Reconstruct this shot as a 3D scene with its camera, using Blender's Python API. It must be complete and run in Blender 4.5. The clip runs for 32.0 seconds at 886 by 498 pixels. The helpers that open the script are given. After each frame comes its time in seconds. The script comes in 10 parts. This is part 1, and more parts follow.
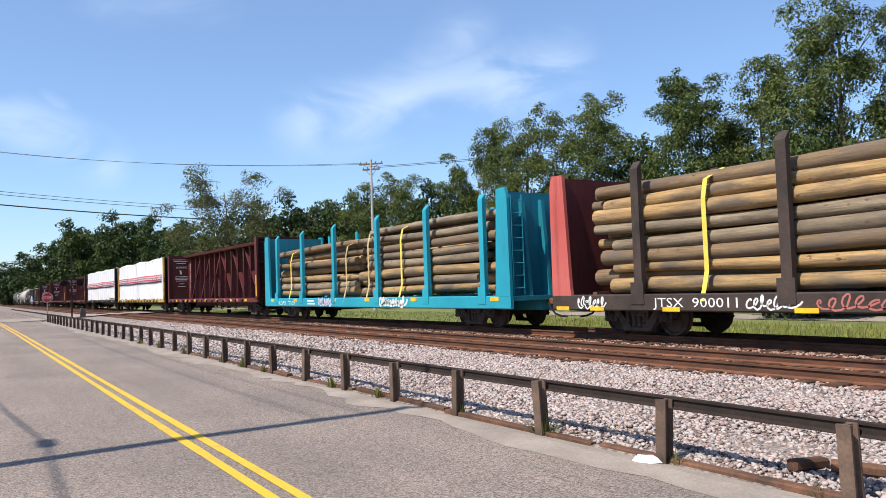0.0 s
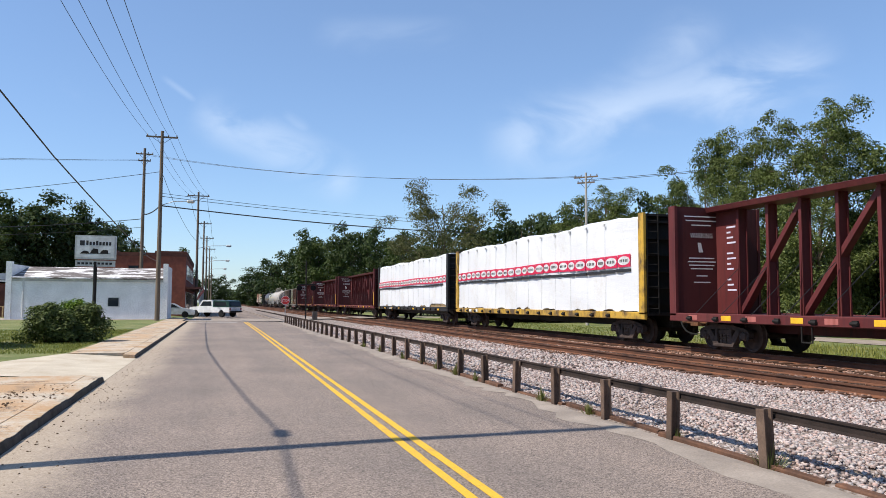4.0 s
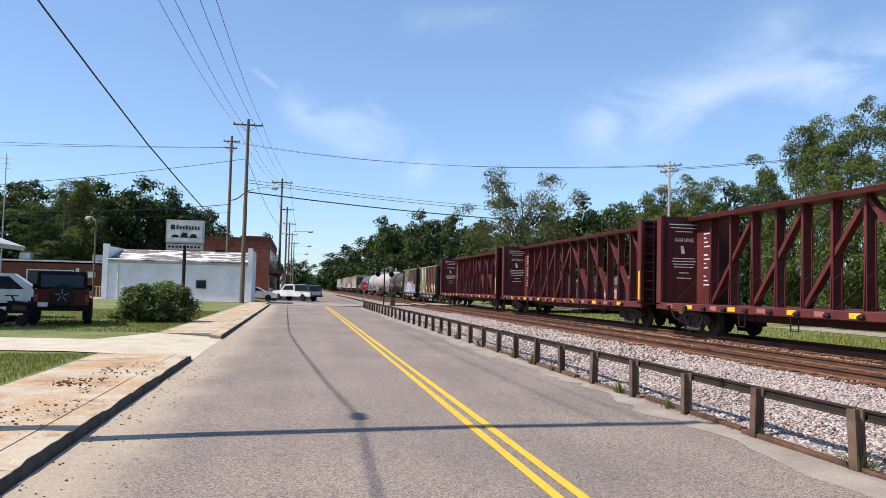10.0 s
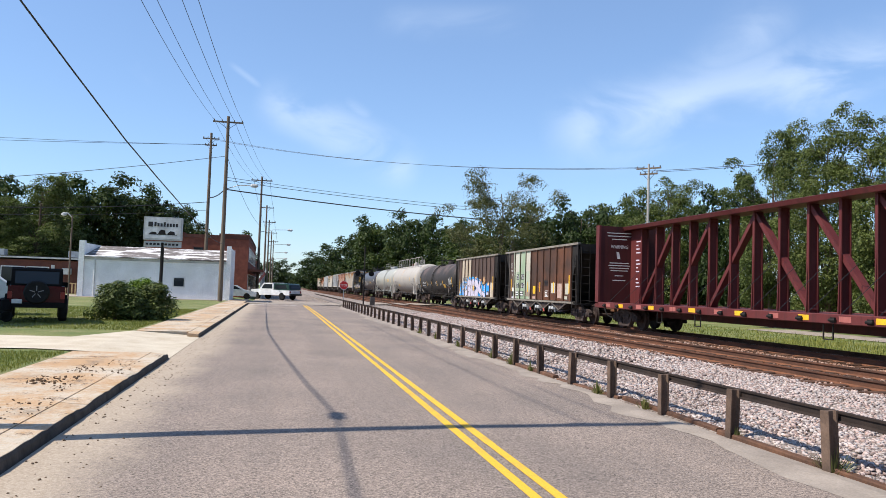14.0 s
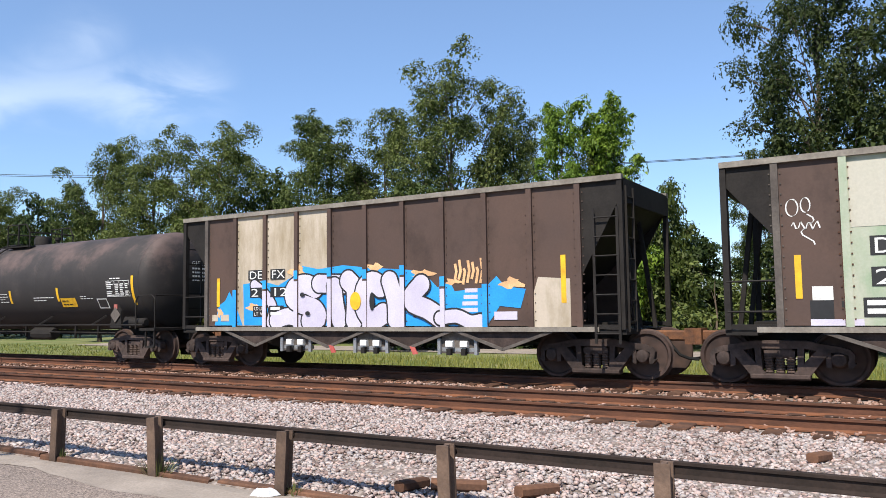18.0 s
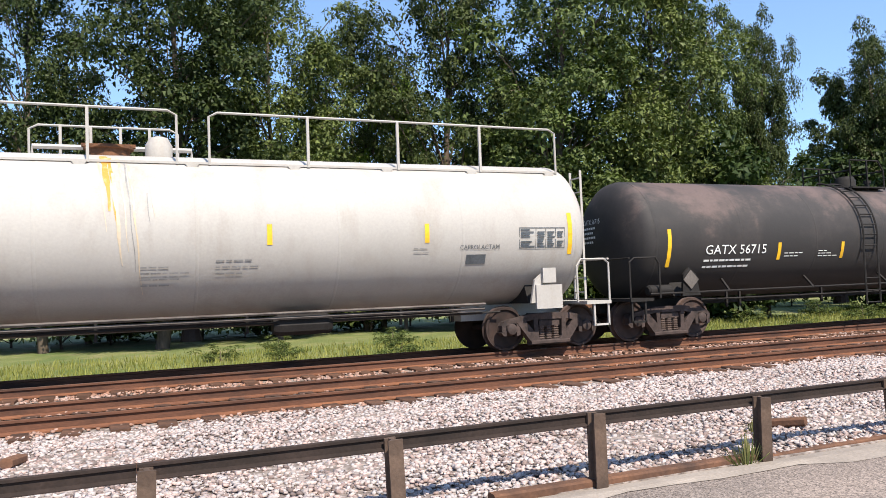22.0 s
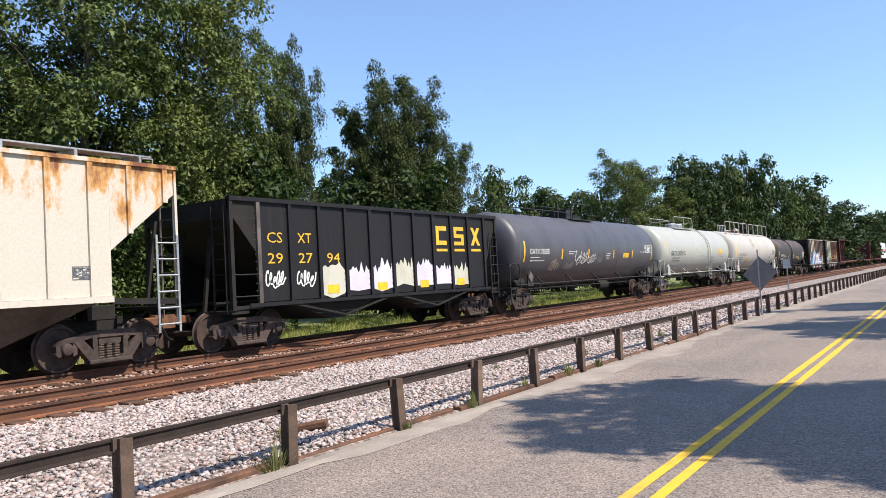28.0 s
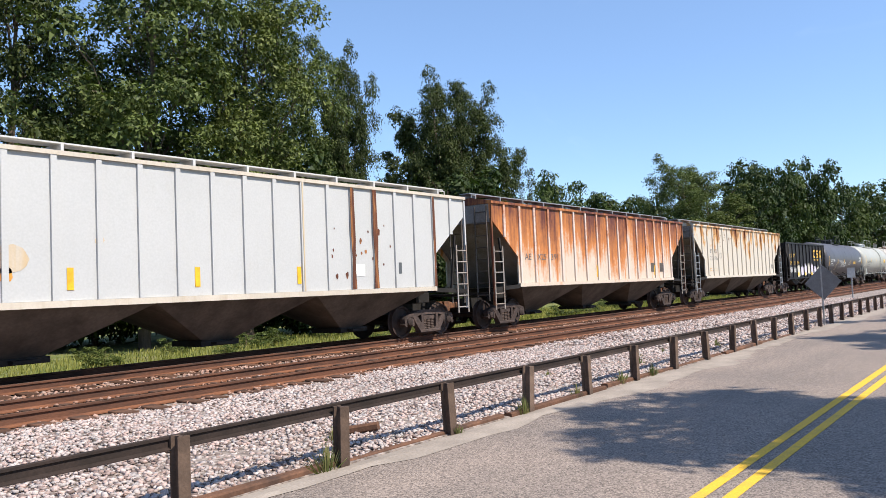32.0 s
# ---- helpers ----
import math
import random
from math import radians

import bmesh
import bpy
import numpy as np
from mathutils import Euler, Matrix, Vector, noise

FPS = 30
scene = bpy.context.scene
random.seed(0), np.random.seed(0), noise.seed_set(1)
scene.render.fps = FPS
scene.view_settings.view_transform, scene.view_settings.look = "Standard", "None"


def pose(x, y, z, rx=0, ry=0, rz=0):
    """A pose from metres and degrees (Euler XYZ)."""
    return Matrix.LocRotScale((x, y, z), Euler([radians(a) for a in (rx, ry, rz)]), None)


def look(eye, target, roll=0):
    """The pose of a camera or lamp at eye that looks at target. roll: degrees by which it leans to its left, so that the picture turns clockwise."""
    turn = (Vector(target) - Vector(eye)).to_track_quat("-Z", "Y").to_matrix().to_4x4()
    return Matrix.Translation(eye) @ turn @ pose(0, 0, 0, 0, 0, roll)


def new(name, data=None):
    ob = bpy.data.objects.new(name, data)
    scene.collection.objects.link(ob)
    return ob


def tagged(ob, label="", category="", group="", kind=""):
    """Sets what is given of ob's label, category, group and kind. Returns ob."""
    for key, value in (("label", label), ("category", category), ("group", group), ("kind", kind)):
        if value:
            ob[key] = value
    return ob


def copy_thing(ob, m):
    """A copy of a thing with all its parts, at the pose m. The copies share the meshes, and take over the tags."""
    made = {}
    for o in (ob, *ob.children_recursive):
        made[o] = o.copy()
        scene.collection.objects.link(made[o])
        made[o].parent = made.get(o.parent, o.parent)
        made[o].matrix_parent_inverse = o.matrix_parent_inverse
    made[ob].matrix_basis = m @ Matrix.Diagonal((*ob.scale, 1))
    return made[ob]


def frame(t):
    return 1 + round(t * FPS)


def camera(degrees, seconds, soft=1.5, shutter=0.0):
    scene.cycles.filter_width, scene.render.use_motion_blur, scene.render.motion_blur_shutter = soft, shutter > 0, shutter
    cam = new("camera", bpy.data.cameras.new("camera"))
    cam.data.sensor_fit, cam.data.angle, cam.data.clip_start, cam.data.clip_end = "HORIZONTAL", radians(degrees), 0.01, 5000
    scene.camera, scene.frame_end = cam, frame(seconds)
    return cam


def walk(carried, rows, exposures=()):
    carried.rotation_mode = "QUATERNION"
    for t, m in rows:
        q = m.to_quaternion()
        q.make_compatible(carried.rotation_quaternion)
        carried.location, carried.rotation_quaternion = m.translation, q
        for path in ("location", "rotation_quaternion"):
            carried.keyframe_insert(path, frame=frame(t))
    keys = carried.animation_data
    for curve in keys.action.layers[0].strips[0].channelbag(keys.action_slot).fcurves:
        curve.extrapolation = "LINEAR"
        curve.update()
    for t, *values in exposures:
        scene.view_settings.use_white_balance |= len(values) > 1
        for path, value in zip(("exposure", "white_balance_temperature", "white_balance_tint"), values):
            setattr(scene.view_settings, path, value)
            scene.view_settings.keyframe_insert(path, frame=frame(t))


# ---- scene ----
# camera: standing at one spot in the near lane, turning to follow the train
cam = camera(59.36, 32.0, soft=0.7, shutter=0.0)
EYE = (0.0, 0.0, 1.65)


def aim(yaw, pitch, roll):
    y, p = radians(yaw), radians(pitch)
    way = Vector((math.sin(y) * math.cos(p), math.cos(y) * math.cos(p), math.sin(p)))
    return look(EYE, Vector(EYE) + way * 10, roll)


# seconds, yaw (0 faces the track, minus turns left), pitch, roll
TURN = [
    (0.0, -58.13, 2.76, -1.88),
    (0.5, -61.69, 2.66, -1.41),
    (1.0, -64.51, 2.74, -0.99),
    (1.5, -66.90, 2.99, -0.63),
    (2.0, -68.93, 3.33, -0.35),
    (2.5, -70.52, 3.68, -0.17),
    (3.0, -71.77, 3.92, -0.01),
    (3.5, -72.78, 4.02, 0.12),
    (5.5, -76.54, 3.34, 0.47),
    (6.0, -77.36, 3.19, 0.54),
    (6.5, -77.90, 3.12, 0.61),
    (7.0, -78.20, 3.10, 0.69),
    (7.5, -78.42, 3.12, 0.80),
    (8.0, -78.65, 3.11, 0.96),
    (8.5, -78.90, 3.09, 1.09),
    (9.0, -79.13, 3.05, 1.22),
    (9.5, -79.32, 3.02, 1.32),
    (10.0, -79.46, 3.00, 1.40),
    (10.5, -79.51, 2.98, 1.46),
    (11.0, -79.52, 2.97, 1.52),
    (11.5, -79.52, 2.96, 1.56),
    (12.0, -79.46, 2.95, 1.59),
    (12.5, -79.28, 2.92, 1.64),
    (13.0, -78.95, 2.92, 1.72),
    (13.5, -78.48, 2.96, 1.82),
    (15.5, -72.55, 3.52, 1.22),
    (16.0, -67.74, 3.76, 0.71),
    (16.5, -60.50, 3.99, 0.22),
    (17.0, -51.25, 4.19, -0.26),
    (17.5, -40.92, 4.33, -0.65),
    (18.0, -31.24, 4.47, -0.78),
    (18.5, -22.72, 4.59, -0.74),
    (19.0, -15.32, 4.78, -0.66),
    (19.5, -8.43, 4.81, -0.59),
    (20.0, -1.70, 4.68, -0.65),
    (20.5, 4.88, 4.28, -0.91),
    (21.0, 11.08, 3.74, -1.20),
    (21.5, 17.15, 3.29, -1.56),
    (22.0, 23.10, 2.88, -2.20),
    (22.5, 29.13, 2.46, -2.70),
    (23.0, 34.98, 2.04, -2.96),
    (23.5, 40.11, 1.73, -3.11),
    (24.0, 44.50, 1.60, -3.15),
    (24.5, 48.20, 1.66, -3.18),
    (25.0, 51.36, 1.83, -3.21),
    (25.5, 53.94, 2.04, -3.25),
    (26.0, 55.79, 2.14, -3.34),
    (26.5, 56.81, 2.22, -3.45),
    (28.5, 56.31, 2.45, -2.97),
    (29.0, 55.94, 2.49, -2.75),
    (29.5, 55.64, 2.51, -2.59),
    (30.0, 55.49, 2.52, -2.50),
    (30.5, 55.60, 2.64, -2.31),
    (31.0, 55.69, 2.77, -2.22),
    (31.5, 55.05, 2.88, -2.29),
    (32.0, 52.71, 2.91, -2.43)
]
walk(cam, [(t, aim(a, b, c)) for t, a, b, c in TURN], exposures=[(0.0, 0.47), (3.0, 0.41), (6.0, 0.20), (9.0, 0.33), (11.0, 0.49), (13.0, 0.47), (16.0, 0.45), (19.0, 0.55), (21.0, 0.98), (23.0, 0.64), (25.0, 0.68), (29.0, 0.70), (32.0, 0.64)])

# daylight: high sun from behind the camera, thin cirrus
SUN_EL, SUN_FROM = 52.0, (0.10, -1.0)
world = bpy.data.worlds.new("sky")
scene.world = world
world.use_nodes = True
wn, wl = world.node_tree.nodes, world.node_tree.links
wn.clear()
w_out = wn.new("ShaderNodeOutputWorld")
w_bg = wn.new("ShaderNodeBackground")
w_sky = wn.new("ShaderNodeTexSky")
w_sky.sky_type, w_sky.sun_disc = "NISHITA", False
w_sky.sun_elevation, w_sky.sun_rotation = radians(SUN_EL), math.pi - 0.1
w_sky.air_density, w_sky.dust_density, w_sky.ozone_density = 1.0, 0.35, 2.8
w_co = wn.new("ShaderNodeTexCoord")
w_map = wn.new("ShaderNodeMapping")
w_map.inputs["Rotation"].default_value = (0.25, 0.3, 0.6)
w_map.inputs["Scale"].default_value = (2.0, 4.5, 9.0)
w_noise = wn.new("ShaderNodeTexNoise")
w_noise.inputs["Scale"].default_value, w_noise.inputs["Detail"].default_value = 1.6, 8.0
w_noise.inputs["Distortion"].default_value = 0.9
wl.new(w_co.outputs["Generated"], w_map.inputs["Vector"])
wl.new(w_map.outputs["Vector"], w_noise.inputs["Vector"])


def sky_math(kind, a, b=None):
    m = wn.new("ShaderNodeMath")
    m.operation = kind
    for k, v in enumerate((a, b)):
        if isinstance(v, float):
            m.inputs[k].default_value = v
        elif v is not None:
            wl.new(v, m.inputs[k])
    return m.outputs["Value"]


def sky_dot(v):
    d = wn.new("ShaderNodeVectorMath")
    d.operation = "DOT_PRODUCT"
    d.inputs[1].default_value = v
    wl.new(w_co.outputs["Generated"], d.inputs[0])
    return d.outputs["Value"]


def sky_range(v, a, b, c, d):
    r = wn.new("ShaderNodeMapRange")
    r.interpolation_type = "SMOOTHSTEP"
    for k, q in zip(("From Min", "From Max", "To Min", "To Max"), (a, b, c, d)):
        r.inputs[k].default_value = q
    wl.new(v, r.inputs["Value"])
    return r.outputs["Result"]


# thin cirrus: wisps along a few arcs (across, along, width, reach, strength)
w_sum = sky_range(w_noise.outputs["Fac"], 0.62, 0.95, 0.0, 0.12)
for across, along, width, reach, much in (((-0.106, 0.274, -0.956), (-0.828, 0.509, 0.238), 0.07, 0.975, 0.5), ((0.127, 0.635, -0.762), (-0.80, 0.52, 0.291), 0.06, 0.994, 0.3),
                                          ((-0.205, -0.392, -0.897), (-0.979, 0.072, 0.192), 0.045, 0.993, 0.4), ((-0.239, -0.505, -0.829), (-0.97, 0.091, 0.224), 0.012, 0.9994, 0.3),
                                          ((-0.186, -0.553, -0.812), (-0.966, -0.047, 0.253), 0.006, 0.9993, 0.25), ((-0.32, 0.081, -0.944), (-0.922, 0.201, 0.33), 0.03, 0.994, 0.16)):
    band = sky_range(sky_math("ABSOLUTE", sky_dot(across)), 0.0, width, 1.0, 0.0)
    run = sky_range(sky_dot(along), reach, 1.0 - (1.0 - reach) * 0.3, 0.0, 1.0)
    wisp = sky_math("MULTIPLY", sky_math("MULTIPLY", band, run), sky_range(w_noise.outputs["Fac"], 0.36, 0.70, 0.0, much))
    w_sum = sky_math("MAXIMUM", w_sum, wisp)
w_mix = wn.new("ShaderNodeMixRGB")
w_mix.inputs["Color2"].default_value = (6.0, 6.9, 8.2, 1)
wl.new(w_sum, w_mix.inputs["Fac"])
w_tint = wn.new("ShaderNodeMixRGB")
w_tint.blend_type = "MULTIPLY"
w_tint.inputs["Fac"].default_value, w_tint.inputs["Color2"].default_value = 1.0, (0.86, 0.98, 1.16, 1)
wl.new(w_sky.outputs["Color"], w_tint.inputs["Color1"])
w_haze = wn.new("ShaderNodeMixRGB")
w_haze.inputs["Fac"].default_value, w_haze.inputs["Color2"].default_value = 0.15, (4.0, 5.5, 7.2, 1)
wl.new(w_tint.outputs["Color"], w_haze.inputs["Color1"])
wl.new(w_haze.outputs["Color"], w_mix.inputs["Color1"])
wl.new(w_mix.outputs["Color"], w_bg.inputs["Color"])
w_bg.inputs["Strength"].default_value = 0.114
wl.new(w_bg.outputs["Background"], w_out.inputs["Surface"])
sun = new("sun", bpy.data.lights.new("sun", "SUN"))
sun.data.energy, sun.data.angle, sun.data.color = 4.8, radians(0.53), (1.0, 0.92, 0.81)
sv = Vector((SUN_FROM[0], SUN_FROM[1], 0)).normalized() * math.cos(radians(SUN_EL))
sun.matrix_world = look((sv.x * 50, sv.y * 50, math.sin(radians(SUN_EL)) * 50), (0, 0, 0))


# ---- materials ----
def nodes_of(name):
    m = bpy.data.materials.new(name)
    m.use_nodes = True
    n, l = m.node_tree.nodes, m.node_tree.links
    n.clear()
    out, bsdf = n.new("ShaderNodeOutputMaterial"), n.new("ShaderNodeBsdfPrincipled")
    l.new(bsdf.outputs["BSDF"], out.inputs["Surface"])
    return m, n, l, bsdf


def noise_node(n, l, co, scale, detail=4.0, rough=0.55):
    t = n.new("ShaderNodeTexNoise")
    t.inputs["Scale"].default_value, t.inputs["Detail"].default_value, t.inputs["Roughness"].default_value = scale, detail, rough
    l.new(co, t.inputs["Vector"])
    return t.outputs["Fac"]


def ramp(n, l, fac, a, b, ca=(0, 0, 0), cb=(1, 1, 1)):
    r = n.new("ShaderNodeValToRGB")
    r.color_ramp.elements[0].position, r.color_ramp.elements[1].position = a, b
    r.color_ramp.elements[0].color, r.color_ramp.elements[1].color = (*ca, 1), (*cb, 1)
    l.new(fac, r.inputs["Fac"])
    return r.outputs["Color"]


def mixed(n, l, fac, a, b, kind="MIX"):
    x = n.new("ShaderNodeMixRGB")
    x.blend_type = kind
    for key, v in (("Fac", fac), ("Color1", a), ("Color2", b)):
        if isinstance(v, (int, float)):
            x.inputs[key].default_value = v
        elif isinstance(v, tuple):
            x.inputs[key].default_value = (*v, 1)
        else:
            l.new(v, x.inputs[key])
    return x.outputs["Color"]


def coords(n, l, scale=(1, 1, 1), which="Object"):
    c, mp = n.new("ShaderNodeTexCoord"), n.new("ShaderNodeMapping")
    mp.inputs["Scale"].default_value = scale
    l.new(c.outputs[which], mp.inputs["Vector"])
    return mp.outputs["Vector"]


def bumped(n, l, bsdf, height, strength=0.3, distance=0.02):
    b = n.new("ShaderNodeBump")
    b.inputs["Strength"].default_value, b.inputs["Distance"].default_value = strength, distance
    l.new(height, b.inputs["Height"])
    l.new(b.outputs["Normal"], bsdf.inputs["Normal"])


def surface(name, base, dark=None, rough=0.7, metal=0.0, scale=1.2, grain=30.0, spread=(0.35, 0.7), bump=0.15, stretch=(1, 1, 1), vary=0.0, fine=0.25):
    """Two scales of variation: broad stains towards dark, fine grain, and relief."""
    m, n, l, bsdf = nodes_of(name)
    dark = dark or tuple(c * 0.6 for c in base)
    co = coords(n, l, stretch)
    big = ramp(n, l, noise_node(n, l, co, scale, 6.0, 0.6), *spread)
    col = mixed(n, l, big, base, dark)
    small = noise_node(n, l, co, grain, 3.0)
    col = mixed(n, l, fine, col, ramp(n, l, small, 0.3, 0.75, (0.35, 0.35, 0.35), (1.6, 1.6, 1.6)), "MULTIPLY") if fine else col
    if vary:
        info = n.new("ShaderNodeObjectInfo")
        col = mixed(n, l, vary, col, ramp(n, l, info.outputs["Random"], 0, 1, (0.4, 0.4, 0.4), (1.5, 1.5, 1.5)), "MULTIPLY")
    l.new(col, bsdf.inputs["Base Color"])
    bsdf.inputs["Roughness"].default_value, bsdf.inputs["Metallic"].default_value = rough, metal
    bsdf.inputs["Specular IOR Level"].default_value = 0.2 if rough > 0.65 else 0.5
    if bump:
        bumped(n, l, bsdf, small, bump, 0.01)
    return m


def streaked(name, base, streak, amount=(0.5, 0.75), base2=None, rough=0.55, across=5.0, down=0.35, bump=0.03):
    """Painted steel with stains that run down, and broad fading."""
    m, n, l, bsdf = nodes_of(name)
    co = coords(n, l)
    fade = ramp(n, l, noise_node(n, l, co, 0.5, 5.0), 0.35, 0.7)
    col = mixed(n, l, fade, base, base2 or tuple(c * 0.8 for c in base))
    cs = coords(n, l, (across, across, down))
    st = ramp(n, l, noise_node(n, l, cs, 1.0, 6.0, 0.65), *amount)
    col = mixed(n, l, st, col, streak)
    gr = noise_node(n, l, co, 25.0, 4.0)
    col = mixed(n, l, 0.10, col, ramp(n, l, gr, 0.3, 0.75, (0.4, 0.4, 0.4), (1.5, 1.5, 1.5)), "MULTIPLY")
    l.new(col, bsdf.inputs["Base Color"])
    bsdf.inputs["Roughness"].default_value = rough
    bsdf.inputs["Specular IOR Level"].default_value = 0.25 if rough > 0.5 else 0.5
    bumped(n, l, bsdf, gr, bump, 0.01)
    return m


def rusted(name, clean, middle, dark, shift=0.0, gain=0.2, rough=0.65, across=3.4, down=0.3, centre=2.9, stops=(0.36, 0.5, 0.66), harsh=1.5, patch=0.0):
    """Paint whose rust grows from the roof edge down in ragged runs."""
    m, n, l, bsdf = nodes_of(name)
    co = coords(n, l)
    sep = n.new("ShaderNodeSeparateXYZ")
    l.new(co, sep.inputs["Vector"])
    grad = n.new("ShaderNodeMath")
    grad.operation = "MULTIPLY_ADD"
    grad.inputs[1].default_value, grad.inputs[2].default_value = gain, shift - centre * gain
    l.new(sep.outputs["Z"], grad.inputs[0])
    fine_runs = noise_node(n, l, coords(n, l, (across, across, down)), 1.0, 7.0, 0.68)
    wide_runs = noise_node(n, l, coords(n, l, (0.9, 0.9, 0.22)), 1.0, 3.0)
    runs = mixed(n, l, 0.45, fine_runs, wide_runs)
    runs = ramp(n, l, runs, 0.5 - 0.5 / harsh, 0.5 + 0.5 / harsh)
    total = n.new("ShaderNodeMath")
    l.new(runs, total.inputs[0])
    l.new(grad.outputs["Value"], total.inputs[1])
    r = n.new("ShaderNodeValToRGB")
    r.color_ramp.elements[0].position, r.color_ramp.elements[1].position = stops[0], stops[2]
    r.color_ramp.elements[0].color, r.color_ramp.elements[1].color = (*clean, 1), (*dark, 1)
    r.color_ramp.elements.new(stops[1]).color = (*middle, 1)
    r.color_ramp.elements.new(0.6 * stops[0] + 0.4 * stops[1]).color = (*(0.62 * a + 0.38 * b for a, b in zip(clean, middle)), 1)
    broken = mixed(n, l, 0.4, noise_node(n, l, coords(n, l, (1.0, 1.0, 0.8)), 2.6, 6.0, 0.72), noise_node(n, l, co, 11.0, 4.0, 0.7))
    patchy = n.new("ShaderNodeMath")
    patchy.operation = "MULTIPLY_ADD"
    patchy.inputs[1].default_value = patch
    l.new(broken, patchy.inputs[0])
    l.new(total.outputs["Value"], patchy.inputs[2])
    level = n.new("ShaderNodeMath")
    level.operation = "SUBTRACT"
    level.inputs[1].default_value = patch * 0.5
    l.new(patchy.outputs["Value"], level.inputs[0])
    l.new(level.outputs["Value"], r.inputs["Fac"])
    gr = noise_node(n, l, co, 22.0, 4.0)
    l.new(mixed(n, l, 0.16, r.outputs["Color"], ramp(n, l, gr, 0.3, 0.75, (0.4, 0.4, 0.4), (1.5, 1.5, 1.5)), "MULTIPLY"), bsdf.inputs["Base Color"])
    bsdf.inputs["Roughness"].default_value = rough
    bumped(n, l, bsdf, gr, 0.1, 0.01)
    return m


def leaf_material(name, a, b, gloss=0.55):
    m, n, l, bsdf = nodes_of(name)
    geo, info = n.new("ShaderNodeNewGeometry"), n.new("ShaderNodeObjectInfo")
    col = ramp(n, l, geo.outputs["Random Per Island"], 0.0, 1.0, a, b)
    col = mixed(n, l, 0.35, col, ramp(n, l, info.outputs["Random"], 0, 1, (0.6, 0.7, 0.6), (1.4, 1.25, 1.0)), "MULTIPLY")
    l.new(col, bsdf.inputs["Base Color"])
    bsdf.inputs["Roughness"].default_value = gloss
    bsdf.inputs["Specular IOR Level"].default_value = 0.17
    tr, add = n.new("ShaderNodeBsdfTranslucent"), n.new("ShaderNodeMixShader")
    l.new(mixed(n, l, 1.0, col, (1.2, 1.5, 0.5), "MULTIPLY"), tr.inputs["Color"])
    add.inputs["Fac"].default_value = 0.13
    l.new(bsdf.outputs["BSDF"], add.inputs[1])
    l.new(tr.outputs["BSDF"], add.inputs[2])
    l.new(add.outputs["Shader"], n["Material Output"].inputs["Surface"])
    return m


def plain(name, base, rough=0.5, metal=0.0, emit=0.0):
    m, n, l, bsdf = nodes_of(name)
    bsdf.inputs["Base Color"].default_value = (*base, 1)
    bsdf.inputs["Roughness"].default_value, bsdf.inputs["Metallic"].default_value = rough, metal
    return m


def glass_dark(name, tint=(0.02, 0.025, 0.03)):
    m, n, l, bsdf = nodes_of(name)
    bsdf.inputs["Base Color"].default_value = (*tint, 1)
    bsdf.inputs["Roughness"].default_value, bsdf.inputs["IOR"].default_value = 0.04, 1.35
    return m


def asphalt_material():
    m, n, l, bsdf = nodes_of("asphalt")
    co = coords(n, l)
    v = n.new("ShaderNodeTexVoronoi")
    v.inputs["Scale"].default_value = 78.0
    l.new(co, v.inputs["Vector"])
    stone = ramp(n, l, v.outputs["Color"], 0.12, 0.92, (0.078, 0.062, 0.053), (0.355, 0.291, 0.249))
    patch = ramp(n, l, noise_node(n, l, co, 0.35, 5.0), 0.35, 0.7, (0.86, 0.86, 0.86), (1.16, 1.13, 1.1))
    worn = ramp(n, l, noise_node(n, l, coords(n, l, (0.05, 1.1, 1)), 1.0, 4.0), 0.35, 0.7, (0.9, 0.9, 0.9), (1.12, 1.1, 1.08))
    col = mixed(n, l, 1.0, mixed(n, l, 1.0, stone, patch, "MULTIPLY"), worn, "MULTIPLY")
    # sand washed against the near curb, thinning out in specks towards the lane
    sep = n.new("ShaderNodeSeparateXYZ")
    l.new(co, sep.inputs["Vector"])
    drift = mixed(n, l, 0.42, noise_node(n, l, co, 0.55, 5.0, 0.6), noise_node(n, l, co, 14.0, 4.0, 0.7))
    reach = n.new("ShaderNodeMath")
    reach.operation = "MULTIPLY_ADD"
    reach.inputs[1].default_value = -2.1
    l.new(drift, reach.inputs[0])
    l.new(sep.outputs["Y"], reach.inputs[2])
    shift = n.new("ShaderNodeMapRange")
    for key, q in zip(("From Min", "From Max", "To Min", "To Max"), (-2.85, -2.15, 0.95, 0.0)):
        shift.inputs[key].default_value = q
    l.new(reach.outputs["Value"], shift.inputs["Value"])
    sand = ramp(n, l, noise_node(n, l, co, 40.0, 3.0), 0.3, 0.75, (0.28, 0.22, 0.16), (0.46, 0.385, 0.30))
    col = mixed(n, l, shift.outputs["Result"], col, sand)
    l.new(col, bsdf.inputs["Base Color"])
    bsdf.inputs["Roughness"].default_value = 0.9
    bumped(n, l, bsdf, v.outputs["Distance"], 0.5, 0.006)
    return m


